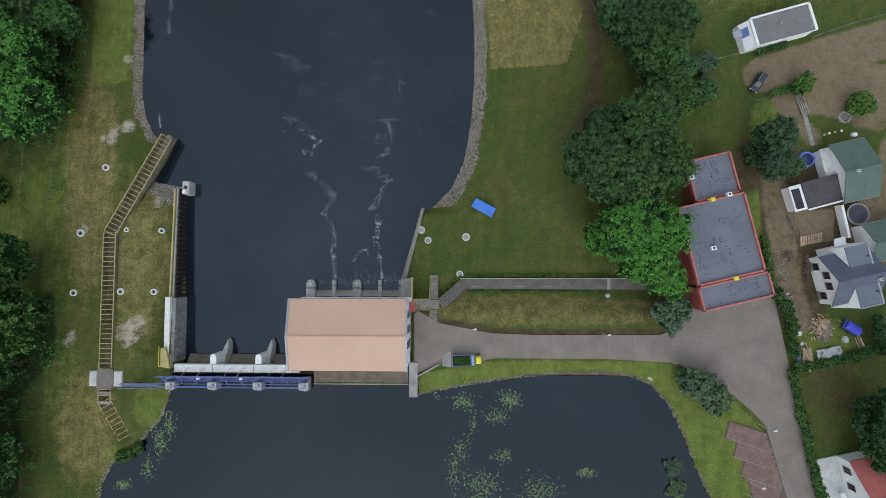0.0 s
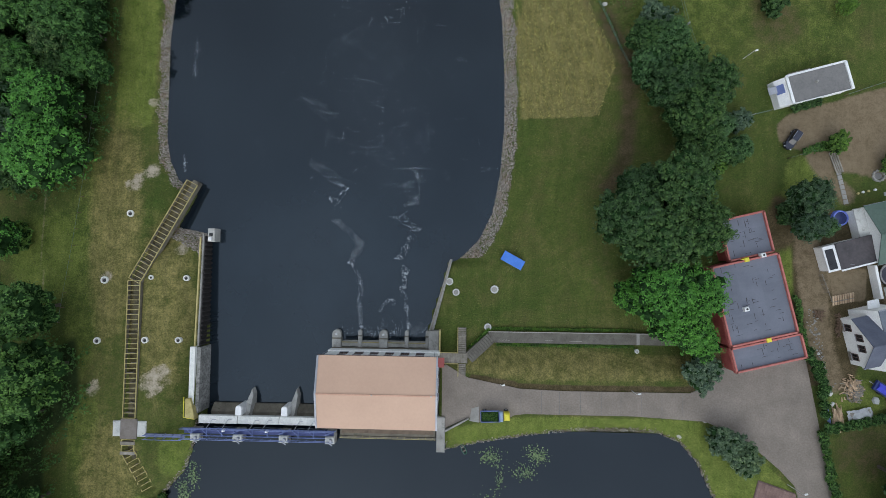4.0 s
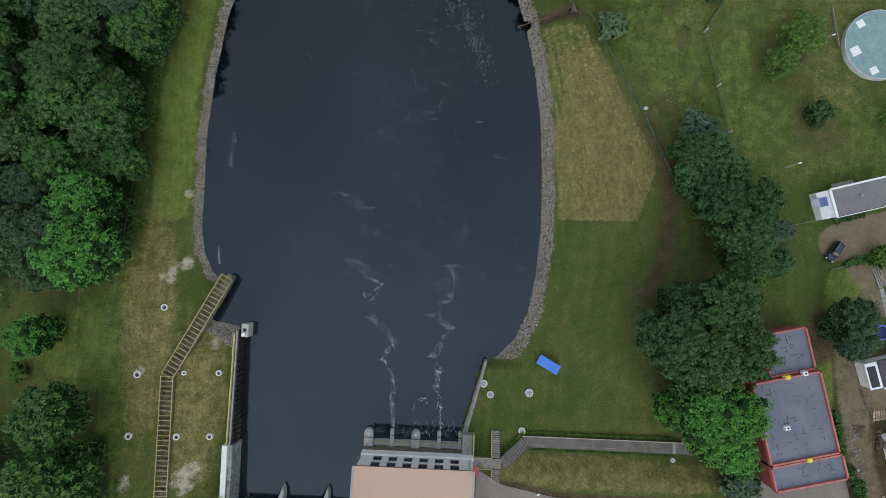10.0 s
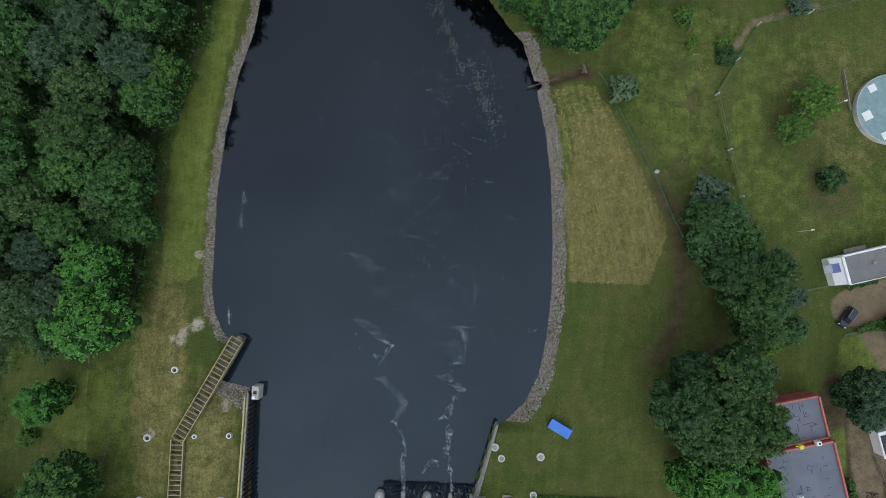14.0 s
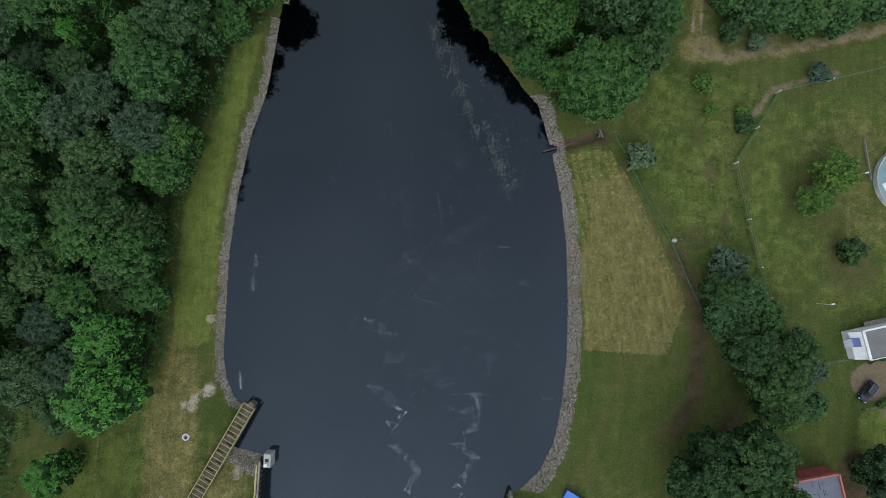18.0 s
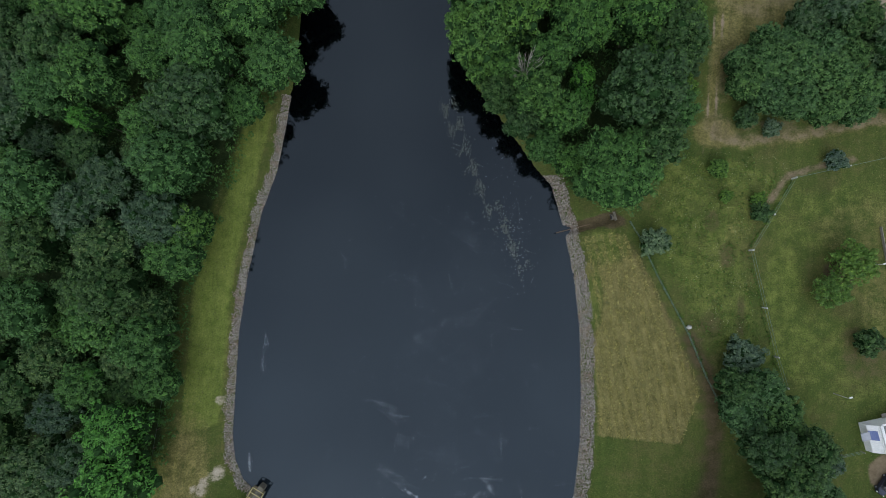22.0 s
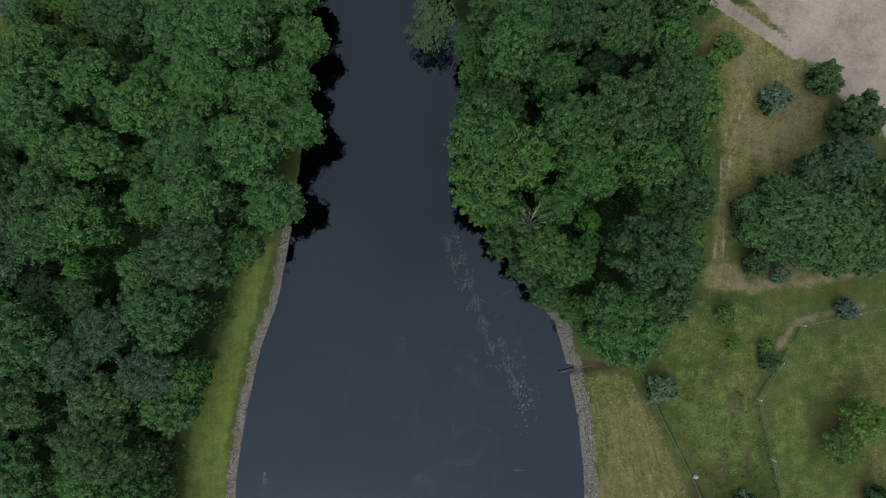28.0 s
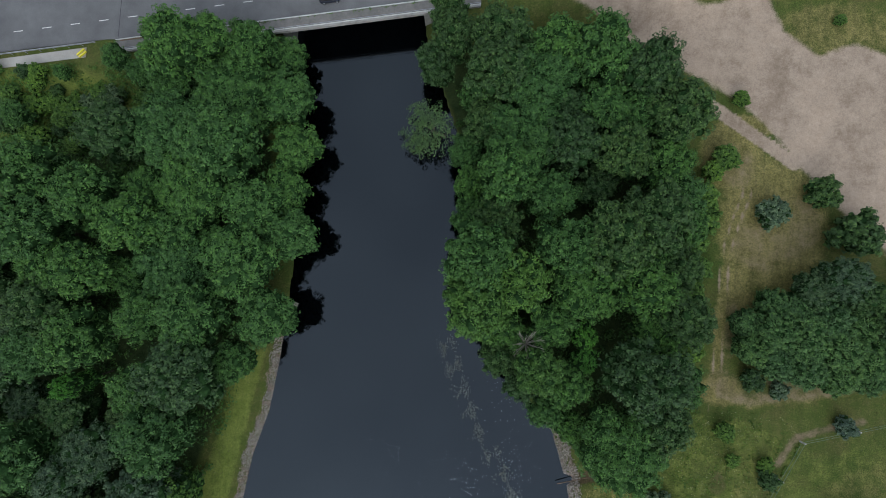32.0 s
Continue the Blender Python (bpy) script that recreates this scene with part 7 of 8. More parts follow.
hedge([(-70.2, -39.6), (-67.6, -39.0), (-65.4, -37.4)], 2.2, 1.0, "lush green reeds at the pond's corner", WEED, 14)
hedge([(-25, -24.9), (-19, -25.1), (-13.5, -24.8)], 0.9, 0.6, "floating green weed along the intake", WEED, 15, 30)

SHRUBS = [("bush_blue", 46.6, -22.6, 3.6), ("bush_blue", 50.2, -25.6, 3.6), ("bush_blue", 42.4, -9.4, 3.8), ("silver", 60.3, 24.8, 4.1), ("silver", 61.4, 20.0, 3.5), ("osier", 66.0, 19.4, 2.5), ("bush", 59.6, 22.0, 2.6), ("bush_bright", 69.2, 36.3, 2.4), ("bush_bright", 80.2, 32.0, 2.9),
          ("dark", 77.6, -27.4, 6.4), ("dark", 79.4, -33.4, 5.6), ("mid", 84.5, -28, 6.0), ("bush_blue", 43.6, -40.2, 2.2), ("bush_blue", 44.2, -44.6, 2.4)]
SHRUBS += [("bush_blue", 16.8, 82.4, 3.2), ("bush_bright", 28.6, 97.4, 2.2), ("bush_blue", 51.4, 99.6, 2.3), ("bush_feather", 52.8, 79.4, 4.0), ("bush_feather", 49.4, 74.0, 3.3), ("bush", 36.9, 88.9, 2.2), ("bush", 57.0, 64.3, 3.0), ("bush_feather", 71.3, 64.0, 2.0), ("bush_blue", 33.2, 60.4, 4.0), ("bush_bright", 30.5, 91.9, 1.5),
           ("bush_bright", 36.6, 91.5, 1.7), ("bush_bright", 27.6, 151, 3.0), ("bush_bright", 25.6, 148.6, 2.6), ("bush_blue", 36.2, 140.2, 3.5), ("bush", 45.6, 144.4, 3.6), ("bush", 51.4, 136.8, 4.8), ("bush_bright", 30.8, 163.2, 1.8), ("bush_bright", 50.4, 180.2, 1.3)]
GROVE = [("osier", x, y, r) for x, y, r in ((32.2, 114.0, 3.6), (31.4, 118.6, 3.4), (36.0, 117.6, 4.4), (40.6, 116.6, 5.0), (46.4, 115.6, 5.0), (51.8, 113.2, 4.6), (36.8, 111.8, 3.8), (41.6, 110.8, 4.2), (47.6, 109.6, 3.8), (53.6, 109.4, 3.6), (36.2, 122.6, 3.6), (50.6, 119.6, 4.6), (45.0, 120.6, 4.6), (57.2, 114.4, 4.6), (62.0, 113.6, 4.6), (40.4, 121.4, 4.4))]
GROVE += [("silver", 45.8, 127.4, 4.6), ("silver", 42.0, 125.8, 3.6), ("dark", 50.2, 124.8, 4.4), ("silver", 56.2, 120.6, 5.0), ("dark", 64.5, 117.5, 5), ("silver", 61.0, 122.4, 4.4), ("bush_blue", 39.0, 105.8, 1.9), ("bush", 33.6, 107.8, 2.4),
          ("bush_bright", 22.6, 143.1, 4.0), ("bush_bright", 23.2, 138.4, 3.6), ("bush_bright", 21.4, 134, 3.4), ("bush_bright", 22.6, 129.0, 3.2), ("bush_bright", 21.0, 124, 3.4), ("bush", 22.0, 118.6, 3.2), ("bush_bright", 21.2, 113, 3.4)]
BROOK = [("bush_bright", -97.3, 15.4, 3.4), ("bush", -101, 158.5, 3.2), ("bush_blue", -98.6, 155.4, 3.0), ("bush_bright", -108, 157, 3.2), ("bush_bright", -116, 158, 3.0), ("bush", -122, 155, 3.6), ("bush_bright", -92, 160, 3.0), ("bush_blue", 50.2, 40.6, 2.4), ("bush", 47.5, 33.6, 3.2), ("bush_bright", 45.2, 31.4, 2.4)]
BROOK += [("bush_bright" if i % 3 else "bush", rng.uniform(-121, -93), rng.uniform(149, 164), rng.uniform(1.3, 2.4)) for i in range(16)]
BROOK += [("bush_bright", -98.6, -1.5, 1.5), ("bush_bright", -104, 6.5, 2.2)]
BROOK += [(("bush_bright", "bush_bright", "mid", "bush_blue")[i % 4], a, b, r) for i, (a, b, r) in enumerate(((-121, 159.5, 2.6), (-114.5, 162.0, 2.2), (-118, 155, 3.2), (-105.5, 158.5, 2.6), (-110, 155.5, 3.0), (-112.5, 159, 2.4), (-107.6, 163.6, 1.8), (-100.5, 160.5, 2.6), (-123, 164, 2.0), (-116, 150.5, 3.4), (-103, 154.5, 2.8), (-124.5, 157, 2.8)))]
for kind, x, y, r in SHRUBS + GROVE + BROOK:
    k = KINDS[kind]
    plant(k[0], x, y, r, rng, 3.0)


def shards(name, xs, ys, zs, sizes, material, label, category, flat=0.6, seed=1):
    """Many small uneven stones as one joined part of the ground."""
    rgn = np.random.default_rng(seed)
    n = len(xs)
    cube = np.array([(-1, -1, -1), (1, -1, -1), (1, 1, -1), (-1, 1, -1), (-0.7, -0.7, 1), (0.7, -0.6, 1), (0.6, 0.7, 1), (-0.7, 0.6, 1)], float)
    v = cube[None] * rgn.uniform(0.6, 1.15, (n, 8, 3)) * (np.asarray(sizes)[:, None, None] / 2) * np.array([1, 1, flat])
    a = rgn.uniform(0, 6.28, n)
    ca, sa = np.cos(a)[:, None], np.sin(a)[:, None]
    x, y = v[..., 0] * ca - v[..., 1] * sa, v[..., 0] * sa + v[..., 1] * ca
    v = np.stack([x + xs[:, None], y + ys[:, None], v[..., 2] + zs[:, None]], -1).reshape(-1, 3)
    f = np.array([(4, 5, 6, 7), (0, 1, 5, 4), (1, 2, 6, 5), (2, 3, 7, 6), (3, 0, 4, 7)])
    q = (f[None] + (np.arange(n) * 8)[:, None, None]).reshape(-1, 4)
    return tagged(new(name, grid_mesh(name, v, q, material)), label, category, kind="stuff")


def stone_material():
    m, n, l, b = nodes_of("bank_stone")
    geo = n.new("ShaderNodeNewGeometry")
    col = ramp_of(n, l, geo.outputs["Random Per Island"], [(0.0, (0.125, 0.108, 0.092)), (0.55, (0.245, 0.216, 0.188)), (1.0, (0.46, 0.425, 0.385))])
    fine = noise_of(n, l, geo.outputs["Position"], 5.0)
    rusty = ramp_of(n, l, noise_of(n, l, geo.outputs["Position"], 0.5, 5.0, 0.7), [(0.48, (0, 0, 0)), (0.66, (0.75, 0.75, 0.75))])
    col = mix_of(n, l, rusty, col, mix_of(n, l, 1.0, col, (0.86, 0.64, 0.48), "MULTIPLY"))
    l.new(mix_of(n, l, 0.5, col, ramp_of(n, l, fine, [(0.3, (0.6, 0.6, 0.6)), (0.7, (1.3, 1.3, 1.3))]), "MULTIPLY"), b.inputs["Base Color"])
    b.inputs["Roughness"].default_value = 0.9
    bump_of(n, l, b, fine, 0.4, 0.05)
    return m


BANK_STONE = stone_material()


def riprap():
    rgn = np.random.default_rng(9)
    x, y = rgn.uniform(-76, 12, 520000), rgn.uniform(8, 112, 520000)
    keep = (np.abs(x + 70 - np.where(y > 60, (y - 60) * 0.16, 0)) < 12) | (x > -12)
    x, y = x[keep], y[keep]
    d = reach(x, y, RIVER)
    w = np.where(x > -20, 2.5, 1.5) + 0.3 * np.sin(y * 0.9) * np.sin(y * 0.37 + x)
    quay = (x < -50) & (y < 28)
    keep = (d > -0.25) & (d < w + rgn.normal(0, 0.18, len(x))) & ~((x > -30) & (y < 12.5)) & ((~quay) | (y > 17))
    keep &= (rgn.uniform(0, 1, len(x)) < 0.85) & ~((x > -30) & (y > 96)) & ((y > 40) | (x > -20) | (reach(x, y, LADDER, False) > 1.5))
    x, y, d = x[keep], y[keep], d[keep]
    ex, ey = rgn.uniform(-67, -58.6, 3200), rgn.uniform(11, 19, 3200)
    hit = reach(ex, ey, [(-66.4, 18.2), (-58.9, 17.2), (-59.6, 11.8), (-62.5, 13.6), (-67.0, 16.0)]) < 0
    x, y = np.concatenate([x, ex[hit]]), np.concatenate([y, ey[hit]])
    shards("riprap", x, y, height(x, y) + 0.03, rgn.uniform(0.09, 0.32, len(x)), BANK_STONE, "pale grey riprap stones along the river bank", "riprap", 0.7, 3)
    x, y = rgn.uniform(-78, 56, 110000), rgn.uniform(-60, -20.5, 110000)
    d = reach(x, y, POND)
    keep = (d > -0.45) & (d < 0.55 + rgn.normal(0, 0.15, len(x))) & ((x < -58) | (x > -7.5))
    x, y = x[keep], y[keep]
    shards("pond_edging", x, y, height(x, y) + 0.04, rgn.uniform(0.10, 0.30, len(x)), BANK_STONE, "pale stones and dry reeds edging the pond", "edging", 0.8, 4)


riprap()


def scatter(name, x, y, z, sizes, material, label, category, seed, sides=6, tilt=0.0):
    """Small flat flakes or pads lying on a surface."""
    rgn = np.random.default_rng(seed)
    n = len(x)
    a = np.arange(sides) * 2 * np.pi / sides
    rr = np.asarray(sizes)[:, None] * rgn.uniform(0.6, 1.2, (n, sides))
    turn = rgn.uniform(0, 6.28, n)[:, None]
    stretch = rgn.uniform(0.6, 1.0, n)[:, None]
    px, py = rr * np.cos(a), rr * np.sin(a) * stretch
    vx, vy = px * np.cos(turn) - py * np.sin(turn), px * np.sin(turn) + py * np.cos(turn)
    vz = rgn.uniform(-1, 1, (n, sides)) * tilt * rr
    v = np.stack([vx + x[:, None], vy + y[:, None], vz + np.asarray(z)[:, None]], -1).reshape(-1, 3)
    return tagged(new(name, grid_mesh(name, v, np.arange(n * sides).reshape(n, sides), material)), label, category, kind="stuff")


def foam():
    rgn = np.random.default_rng(12)
    px, py, ps = [], [], []

    def fleck(x, y, s):
        px.append(x), py.append(y), ps.append(s)

    # two lacy trails from the draft tubes, winding and thinning out downstream
    for trail, ph in (([(-26.0, -2.7), (-26.4, 1.8), (-26.2, 6.7), (-28.3, 11.0), (-26.5, 15.3), (-31.3, 19.9), (-32.2, 24.7), (-30.4, 27.8), (-36.4, 32.4), (-32.4, 37.8), (-34.3, 43.5), (-40.0, 46.7)], 0.4),
                      ([(-15.8, -2.6), (-16.3, 1.8), (-17.2, 6.1), (-16.4, 9.2), (-18.2, 12.2), (-14.2, 18.4), (-18.5, 21.1), (-15.2, 23.9), (-15.8, 27.7), (-13.7, 31.7), (-13.1, 39.5), (-17.5, 42.7)], 2.1)):
        for k in range(760):
            u = rgn.uniform(0, 0.999) ** 1.35 * (len(trail) - 1)
            i = int(u)
            w = u - i
            w = w * w * (3 - 2 * w)
            (ax, ay), (bx, by) = trail[i], trail[i + 1]
            if math.sin(u * 4.3 + ph) + math.sin(u * 1.9 + 2 * ph) + rgn.normal(0, 0.7) < -2.0 + 0.2 * u:
                continue
            wide = 0.30 + 0.16 * u
            strand = wide * (math.sin(u * (3.1, 4.7, 6.3, 8.9)[k % 4] + k % 4 * 1.7 + ph) + 0.6 * math.sin(u * (17.0, 13.3, 21.7, 11.9)[k % 4] + ph)) * 0.75
            fleck(ax + (bx - ax) * w + strand + rgn.normal(0, 0.05 + 0.025 * u), ay + (by - ay) * w + rgn.normal(0, 0.12), 0.05 + 0.06 * rgn.uniform(0, 1) ** 2)
    for k in range(90):
        a_ = k * 0.07
        fleck(-20.6 + 1.5 * math.cos(a_) + rgn.normal(0, 0.15), 2.2 + 1.3 * math.sin(a_ * 1.4) + rgn.normal(0, 0.15), rgn.uniform(0.03, 0.08))
    # thin churned streaks below the outlets
    for k in range(46):
        cx, cy, l_ = rgn.uniform(-25.6, -11.6), -4.9 + abs(rgn.normal(0, 1.2)), rgn.uniform(0.6, 2.4)
        ph, lean = rgn.uniform(0, 6), rgn.normal(0, 0.3)
        for i in range(int(l_ * 8)):
            fleck(cx + lean * i / 8 + 0.16 * math.sin(i * 0.6 + ph), cy + i / 8, rgn.uniform(0.02, 0.045))
    for cx in (-28.2, -23.8, -18.4, -13.9):
        for k in range(26):
            fleck(cx + rgn.normal(0, 1.2), -4.0 + abs(rgn.normal(0, 0.7)), rgn.uniform(0.03, 0.08))
    # loose groups of flecks
    for k in range(110):
        cy = rgn.uniform(26, 88)
        cx = rgn.normal(-20 - 0.06 * (cy - 10), 9.0)
        a_, n_ = rgn.uniform(0, 3.14), int(rgn.uniform(3, 9))
        for i in range(n_):
            u, w = rgn.normal(0, 1.9), rgn.normal(0, 0.55)
            fleck(cx + u * math.cos(a_) - w * math.sin(a_), cy + u * math.sin(a_) + w * math.cos(a_), rgn.uniform(0.05, 0.085))
    for k in range(200):
        s_ = rgn.uniform(0, 1)
        fleck(-8 - 8 * s_ + rgn.normal(0, 2.2), 72 + 42 * s_ + rgn.normal(0, 2.0), rgn.uniform(0.04, 0.075))
    for cx, cy in ((-63.5, 58), (-63.8, 53.5), (-65.5, 33), (-65.3, 31.4)):
        for k in range(16):
            fleck(cx + rgn.normal(0, 0.25), cy + rgn.normal(0, 0.8), rgn.uniform(0.05, 0.12))
    x, y = np.array(px), np.array(py)
    keep = reach(x, y, RIVER) < -0.6
    scatter("foam", x[keep], y[keep], np.full(keep.sum(), 0.012) + rgn.uniform(0, 0.006, keep.sum()), np.array(ps)[keep], FOAM, "white foam flecks drifting on the river", "foam", 5)


def river_weed():
    """Pale submerged weed just below the surface of the shallow side."""
    rgn = np.random.default_rng(71)
    n = 2600
    way = np.array([(-26.4, 112), (-25.4, 108), (-23.6, 104.8), (-21.2, 98.1), (-18.5, 92.0), (-14.7, 87.2), (-11.5, 81.3), (-8.3, 75.4)])
    u = rgn.uniform(0, 6.99, n)
    i = u.astype(int)
    x, y = (way[i] + (way[i + 1] - way[i]) * (u - i)[:, None]).T
    x, y = x + rgn.normal(0, 1.0, n), y + rgn.normal(0, 1.1, n)
    keep = (reach(x, y, RIVER) < -0.8) & (np.sin(x * 1.9 + y * 0.6) + np.sin(y * 1.1 - x * 0.7) + rgn.normal(0, 0.5, n) > 0.1)
    x, y = x[keep], y[keep]
    scatter("river_weed", x, y, np.full(len(x), 0.006), rgn.uniform(0.05, 0.17, len(x)), surf("drowned_weed", (0.04, 0.052, 0.045), (0.115, 0.125, 0.10), 1.5, 0.5, 0.1), "olive water weed at the river's surface", "water weed", 72)


foam()
river_weed()


def lilies():
    rgn = np.random.default_rng(14)
    px, py = [], []
    for cx, cy, sx, sy, n in ((1.8, -28.0, 1.7, 1.3, 90), (11.0, -27.2, 1.6, 1.2, 110), (8.4, -30.6, 1.8, 1.3, 70), (3.4, -32.5, 0.8, 2.2, 36), (1.0, -37.8, 1.6, 2.4, 60), (9.6, -38.6, 1.3, 1.1, 55), (5.4, -44.8, 2.6, 2.4, 170),
                              (17, -45.6, 3.0, 2.0, 160), (26.4, -41.7, 1.3, 0.8, 60), (-61.4, -36.6, 1.2, 2.6, 110), (-59.4, -33.2, 0.8, 1.8, 50), (-63.8, -42, 0.9, 2.0, 60), (-68.8, -45.6, 1.2, 0.8, 70), (-0.4, -42.5, 1.2, 2.6, 50), (-60.3, -29.5, 0.6, 1.6, 30)):
        px += list(rgn.normal(cx, sx * 0.7, n * 2)); py += list(rgn.normal(cy, sy * 0.7, n * 2))
    x, y = np.array(px), np.array(py)
    keep = reach(x, y, POND) < -0.3
    x, y = x[keep], y[keep]
    scatter("lily_pads", x, y, np.full(len(x), POND_Z + 0.02) + rgn.uniform(0, 0.02, len(x)), rgn.uniform(0.08, 0.21, len(x)), LILY, "floating pale green lily pads on the pond", "lily pads", 6, 8, 0.03)


lilies()


def meadow():
    """Tufts and pale flowers in the uncut grass."""
    rgn = np.random.default_rng(21)
    x, y = rgn.uniform(14, 44, 5200), rgn.uniform(52, 106, 5200)
    keep = (reach(x, y, [(26, 60), (33, 62), (37, 70), (35, 81), (39, 90), (43, 98), (40, 101), (18, 101), (17, 88), (24, 70)]) < 0) & (np.sin(x * 0.7) * np.cos(y * 0.55) + rgn.normal(0, 0.5, len(x)) > 0.15)
    x, y = x[keep], y[keep]
    scatter("meadow_flowers", x, y, height(x, y) + rgn.uniform(0.2, 0.4, len(x)), rgn.uniform(0.04, 0.10, len(x)), FLOWER, "pale yellow-white flower heads in the meadow", "flowers", 7, 5, 0.5)
    # weed tufts over all the open grass
    n = 90000
    x, y = rgn.uniform(-98, 72, n), rgn.uniform(-50, 150, n)
    z = height(x, y)
    masks = zones(x, y)
    free = (masks[6] < 0.2) & (masks[0] < 0.3) & (masks[1] < 0.5) & (masks[3] < 0.4) & (masks[4] < 0.4) & (masks[5] < 0.3) & (z > 1.0) & (reach(x, y, POND) > 0.5) & (reach(x, y, RIVER) > 2.2) & (reach(x, y, LADDER, False) > 1.6)
    yard = (x > -9) & (y < -8.5) & (y > -22.5)
    free &= ~yard & ~((x > 44) & (y < 34)) & ~((x > 52) & (y < -24)) & (rgn.uniform(0, 1, n) < 0.45)
    x, y, z = x[free], y[free], z[free]
    c = np.stack([x, y, z + 0.03], 1)
    v, f = spray(rgn, c, rgn.uniform(0.05, 0.16, len(x)), 3, 0.11)
    tagged(new("grass_tufts", grid_mesh("grass_tufts", v, f, TUFT)), "small tufts of taller grass in the lawns", "grass", kind="stuff")


def hay_wisps():
    """Pale cut stalks left lying in rows on the mown field."""
    rgn = np.random.default_rng(83)
    n = 42000
    x, y = rgn.uniform(2, 27, n), rgn.uniform(42, 85, n)
    row = np.sin((x * 0.93 + y * 0.22) * 4.1) + np.sin(y * 0.8 + x) * 0.5 + rgn.normal(0, 0.6, n)
    keep = (zones(x, y)[1] > 0.35) & (row > 0.25) & (reach(x, y, RIVER) > 3.2)
    x, y = x[keep], y[keep]
    m = len(x)
    a = rgn.normal(0.9, 0.7, m)
    l_, w_ = rgn.uniform(0.14, 0.42, m), rgn.uniform(0.02, 0.05, m)
    dx, dy = np.cos(a) * l_, np.sin(a) * l_
    z = height(x, y) + rgn.uniform(0.05, 0.14, m)
    v = np.stack([np.stack([x - dx, y - dy, z], 1), np.stack([x + dx, y + dy, z + 0.03], 1), np.stack([x - np.sin(a) * w_ * 2, y + np.cos(a) * w_ * 2, z + 0.05], 1)], 1).reshape(-1, 3)
    tagged(new("hay", grid_mesh("hay", v, np.arange(m * 3).reshape(-1, 3), HAY)), "pale cut hay lying on the mown field", "hay", kind="stuff")


def meadow_weeds():
    """Low rank clumps in the uncut meadow and along the foot of its fences."""
    rgn = np.random.default_rng(91)
    n = 5200
    x, y = rgn.uniform(14, 44, n), rgn.uniform(54, 102, n)
    inside = reach(x, y, [(29, 60), (39, 58), (37, 70), (34.6, 81), (38.6, 90), (42, 97), (36, 101), (18, 101), (16.5, 88), (21, 75), (26, 63)]) < 0
    patch = np.sin(x * 0.9 + 0.4 * y) * np.cos(y * 0.6 - x * 0.25) + rgn.normal(0, 0.55, n) > 0.1
    x, y = x[inside & patch], y[inside & patch]
    rows = np.array([(14.8, 83.4), (18.4, 75.4), (24.2, 64.2), (27.7, 55.8)]), np.array([(43.8, 95.7), (39.6, 88.2), (35.2, 81.3), (37.9, 70.0), (40.2, 60.5), (42.1, 54.6)])
    for way in rows:
        u = rgn.uniform(0, len(way) - 1.001, 260)
        i = u.astype(int)
        p = way[i] + (way[i + 1] - way[i]) * (u - i)[:, None] + rgn.normal(0, 0.22, (260, 2))
        x, y = np.concatenate([x, p[:, 0]]), np.concatenate([y, p[:, 1]])
    c = np.stack([x, y, height(x, y) + 0.08], 1)
    v, f = spray(rgn, c, rgn.uniform(0.10, 0.38, len(x)) * rgn.uniform(0.6, 1.2, len(x)), 9, 0.10)
    tagged(new("meadow_weeds", grid_mesh("meadow_weeds", v, f, WEED)), "low rank green weeds in the uncut meadow", "weeds", kind="stuff")


meadow_weeds()
bm = bmesh.new()
bmesh.ops.create_icosphere(bm, subdivisions=3, radius=1.0)
for v_ in bm.verts:
    k_ = 1 + 0.22 * noise.noise(v_.co * 1.4 + Vector((3, 1, 7)))
    v_.co = Vector((v_.co.x * 0.52 * k_, v_.co.y * 0.42 * k_, v_.co.z * 0.36 * k_))
me = bpy.data.meshes.new("boulder")
bm.to_mesh(me)
bm.free()
me.materials.append(PIER_CONCRETE)
boulder = tagged(new("boulder", me), "pale grey boulder lying in the meadow grass", "stone")
boulder.matrix_world = Matrix.Translation((24.2, 65.4, top(24.2, 65.4) + 0.18))
HAY = leaves("hay_stalk", (0.155, 0.148, 0.052), (0.26, 0.235, 0.098), (0.38, 0.335, 0.16))
hay_wisps()
TUFT = leaves("grass_tuft", (0.07, 0.09, 0.027), (0.10, 0.12, 0.038), (0.19, 0.18, 0.08))
meadow()

def undergrowth():
    """Low leafy growth on the floor of both woods."""
    rgn = np.random.default_rng(31)
    x, y = rgn.uniform(-122, 24, 7000), rgn.uniform(-58, 176, 7000)
    inside = np.minimum(reach(x, y, WOOD_L), reach(x, y, WOOD_R)) < -0.5
    x, y = x[inside], y[inside]
    keep = reach(x, y, RIVER) > 0.4
    x, y = x[keep], y[keep]
    c = np.stack([x, y, height(x, y) + rgn.uniform(0.2, 1.2, len(x))], 1)
    v, f = spray(rgn, c, rgn.uniform(0.7, 1.5, len(x)), 24, 0.3)
    tagged(new("undergrowth", grid_mesh("undergrowth", v, f, LEAF_MID)), "low leafy undergrowth between the woodland trees", "undergrowth", kind="stuff")


undergrowth()


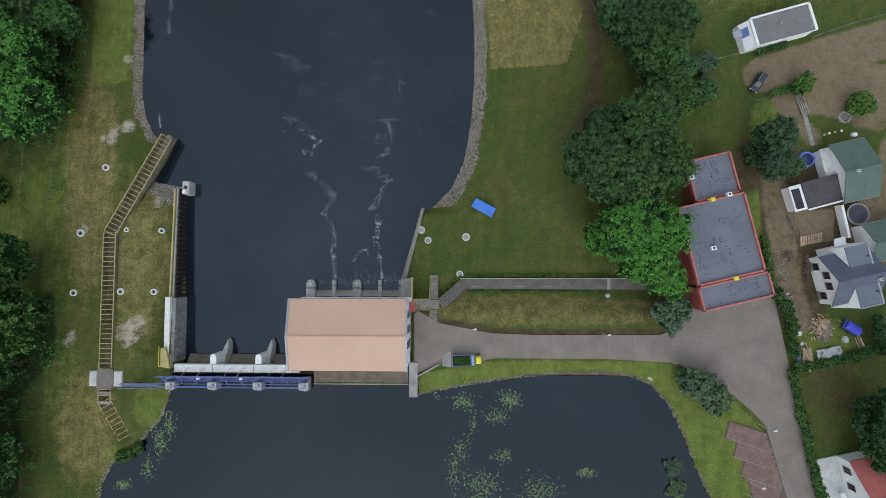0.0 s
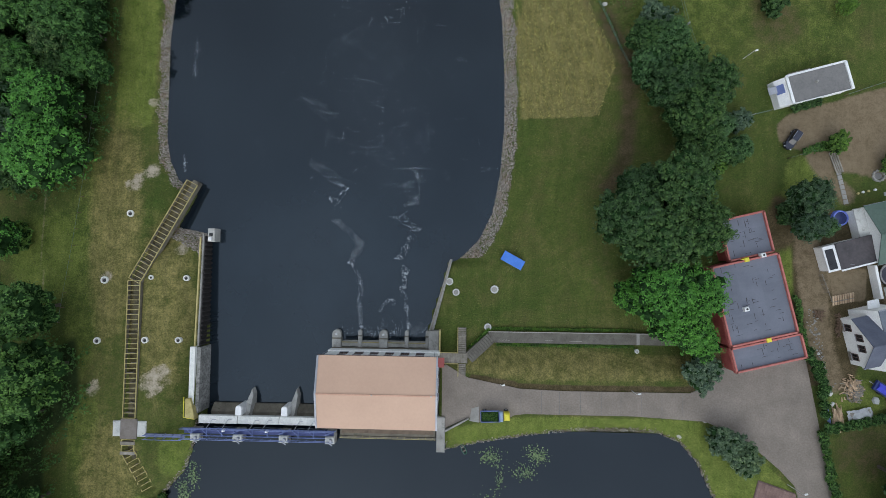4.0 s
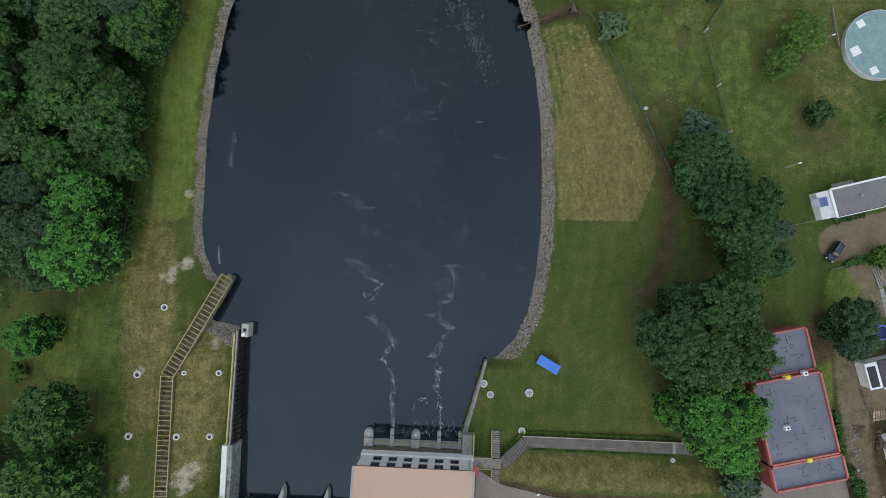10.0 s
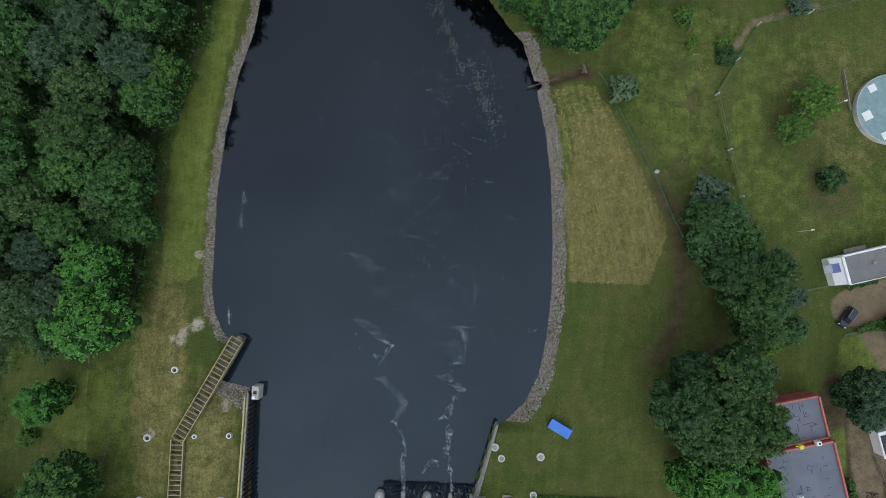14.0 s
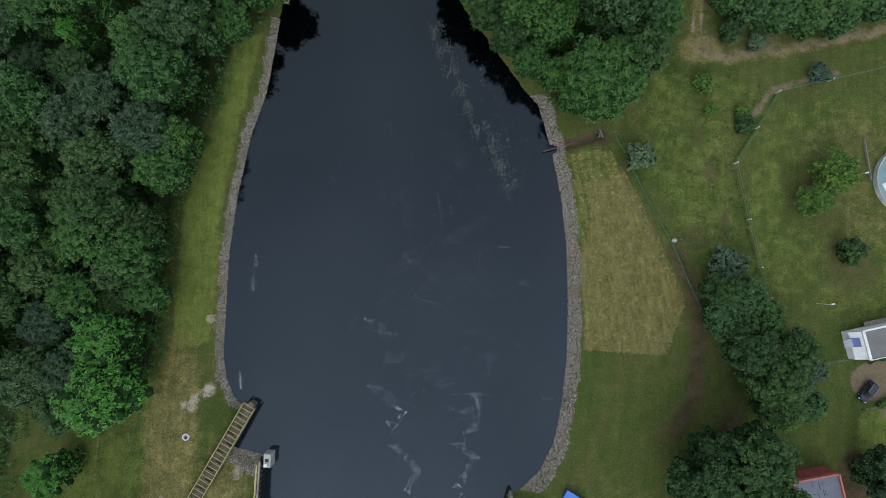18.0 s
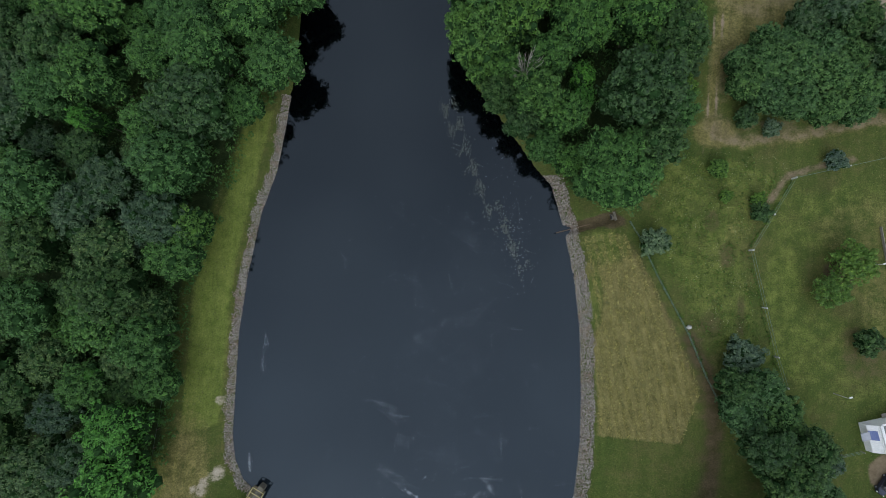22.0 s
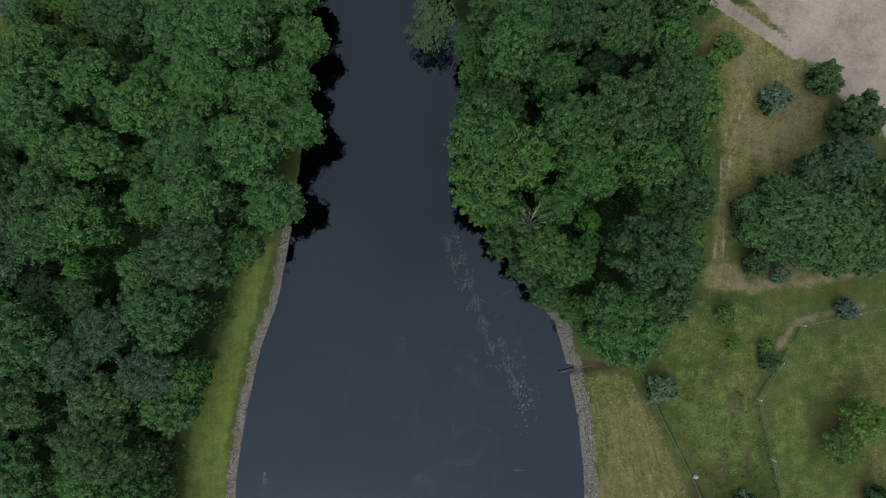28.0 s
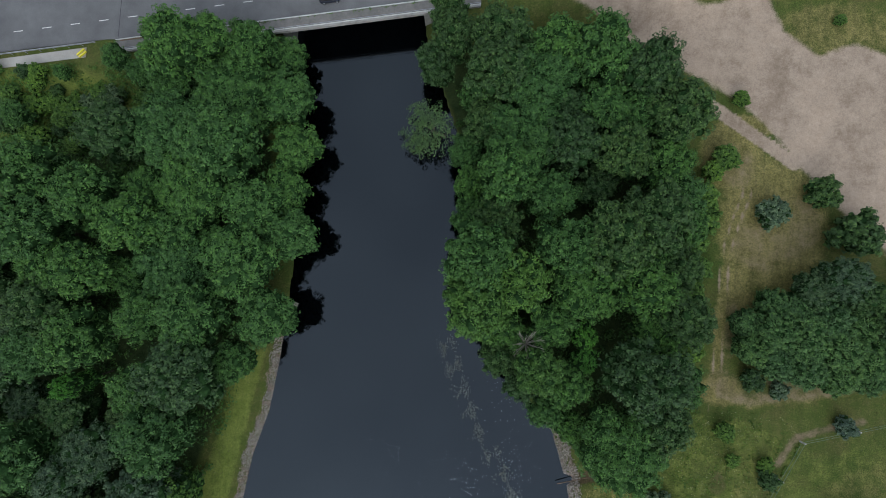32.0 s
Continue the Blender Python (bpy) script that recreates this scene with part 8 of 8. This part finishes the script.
def roadside_weeds():
    """Rank weeds on the slope below the road."""
    rgn = np.random.default_rng(37)
    x, y = rgn.uniform(-132, -88, 5200), rgn.uniform(138, 166, 5200)
    keep = (y < ROAD_Y(x) - 8.8) & (np.sin(x * 0.5) * np.cos(y * 0.7 + x * 0.2) + rgn.normal(0, 0.5, len(x)) > -0.35)
    x, y = x[keep], y[keep]
    c = np.stack([x, y, height(x, y) + rgn.uniform(0.1, 0.5, len(x))], 1)
    v, f = spray(rgn, c, rgn.uniform(0.3, 0.75, len(x)), 11, 0.17)
    tagged(new("roadside_weeds", grid_mesh("roadside_weeds", v, f, LEAF_OLIVE)), "rank yellowish green weeds below the road", "weeds", kind="stuff")


roadside_weeds()

# bare dead tree and leaning willow
DEAD_WOOD = surf("bleached_wood", (0.24, 0.22, 0.19), (0.36, 0.34, 0.30), 1.5, 0.9, 0.3)
root = thing("dead_tree", "bare grey dead tree among the riverside crowns", "tree", pose(-11.4, 113.0, top(-11.4, 113)))
part("trunk", Shape().limb((0, 0, -0.3), (0.3, 0.2, 9.0), 0.28, 0.14, 8), WOOD_GREY, root)
rg = random.Random(17)
for i in range(22):
    a = i * 0.77
    l_ = rg.uniform(1.6, 3.2)
    foot, tip = Vector((0.27, 0.17, rg.uniform(6.5, 9.0))), Vector((0.3 + math.cos(a) * l_, 0.2 + math.sin(a) * l_, rg.uniform(11.5, 14.5)))
    limb = Shape().limb(foot, tip, 0.07, 0.025, 5)
    for k in (0.45, 0.65, 0.82):
        fork = foot.lerp(tip, k)
        turn = a + rg.uniform(-1.0, 1.0)
        limb.limb(fork, fork + Vector((math.cos(turn), math.sin(turn), 0.5)) * rg.uniform(0.5, 1.1), 0.035, 0.015, 4)
    part("branch", limb, DEAD_WOOD, root)

# parking bays laid with red blocks
root = thing("parking_bays", "red concrete block parking bays with pale joints", "paving")
ux, uy = math.cos(radians(-17.5)), math.sin(radians(-17.5))
kept = 0
for i in range(-4, 22):
    for j in range(-26, 6):
        cx, cy = 54.3 + (i * 0.62) * ux - (j * 0.62) * uy, -30.6 + (i * 0.62) * uy + (j * 0.62) * ux
        if reach(np.array([cx]), np.array([cy]), PARKING)[0] < -0.25 and kept < 296 and cy > -48:
            if kept == 0:
                paver_mesh = Shape(pose(0, 0, 0, 0, 0, -17.5)).box(-0.3, -0.3, -0.05, 0.3, 0.3, 0.04, 0.02).mesh("paver", PAVER_RED)
            b = new("paver", paver_mesh)
            b.parent = root
            b.location = (cx, cy, 4.30)
            kept += 1
for k in range(4):
    a = (53.6 + 1.0 * k, -34.0 - 3.6 * k)
    part("bay_line", Shape().beam((a[0], a[1], 4.35), (a[0] + 7.4, a[1] - 2.4, 4.35), 0.1, 0.02), CONCRETE, root)


def rubble():
    """White plaster rubble and broken wood along the hedge."""
    rgn = np.random.default_rng(61)
    u = rgn.uniform(0, 1, 150)
    x, y = 64.9 + 2.9 * u + rgn.normal(0, 0.55, 150), 3.0 - 15.5 * u + rgn.normal(0, 0.5, 150)
    shards("rubble", x, y, height(x, y) + 0.06, rgn.uniform(0.10, 0.42, 150), CONCRETE, "white broken rubble strewn beside the hedge", "rubble", 0.6, 62)


rubble()
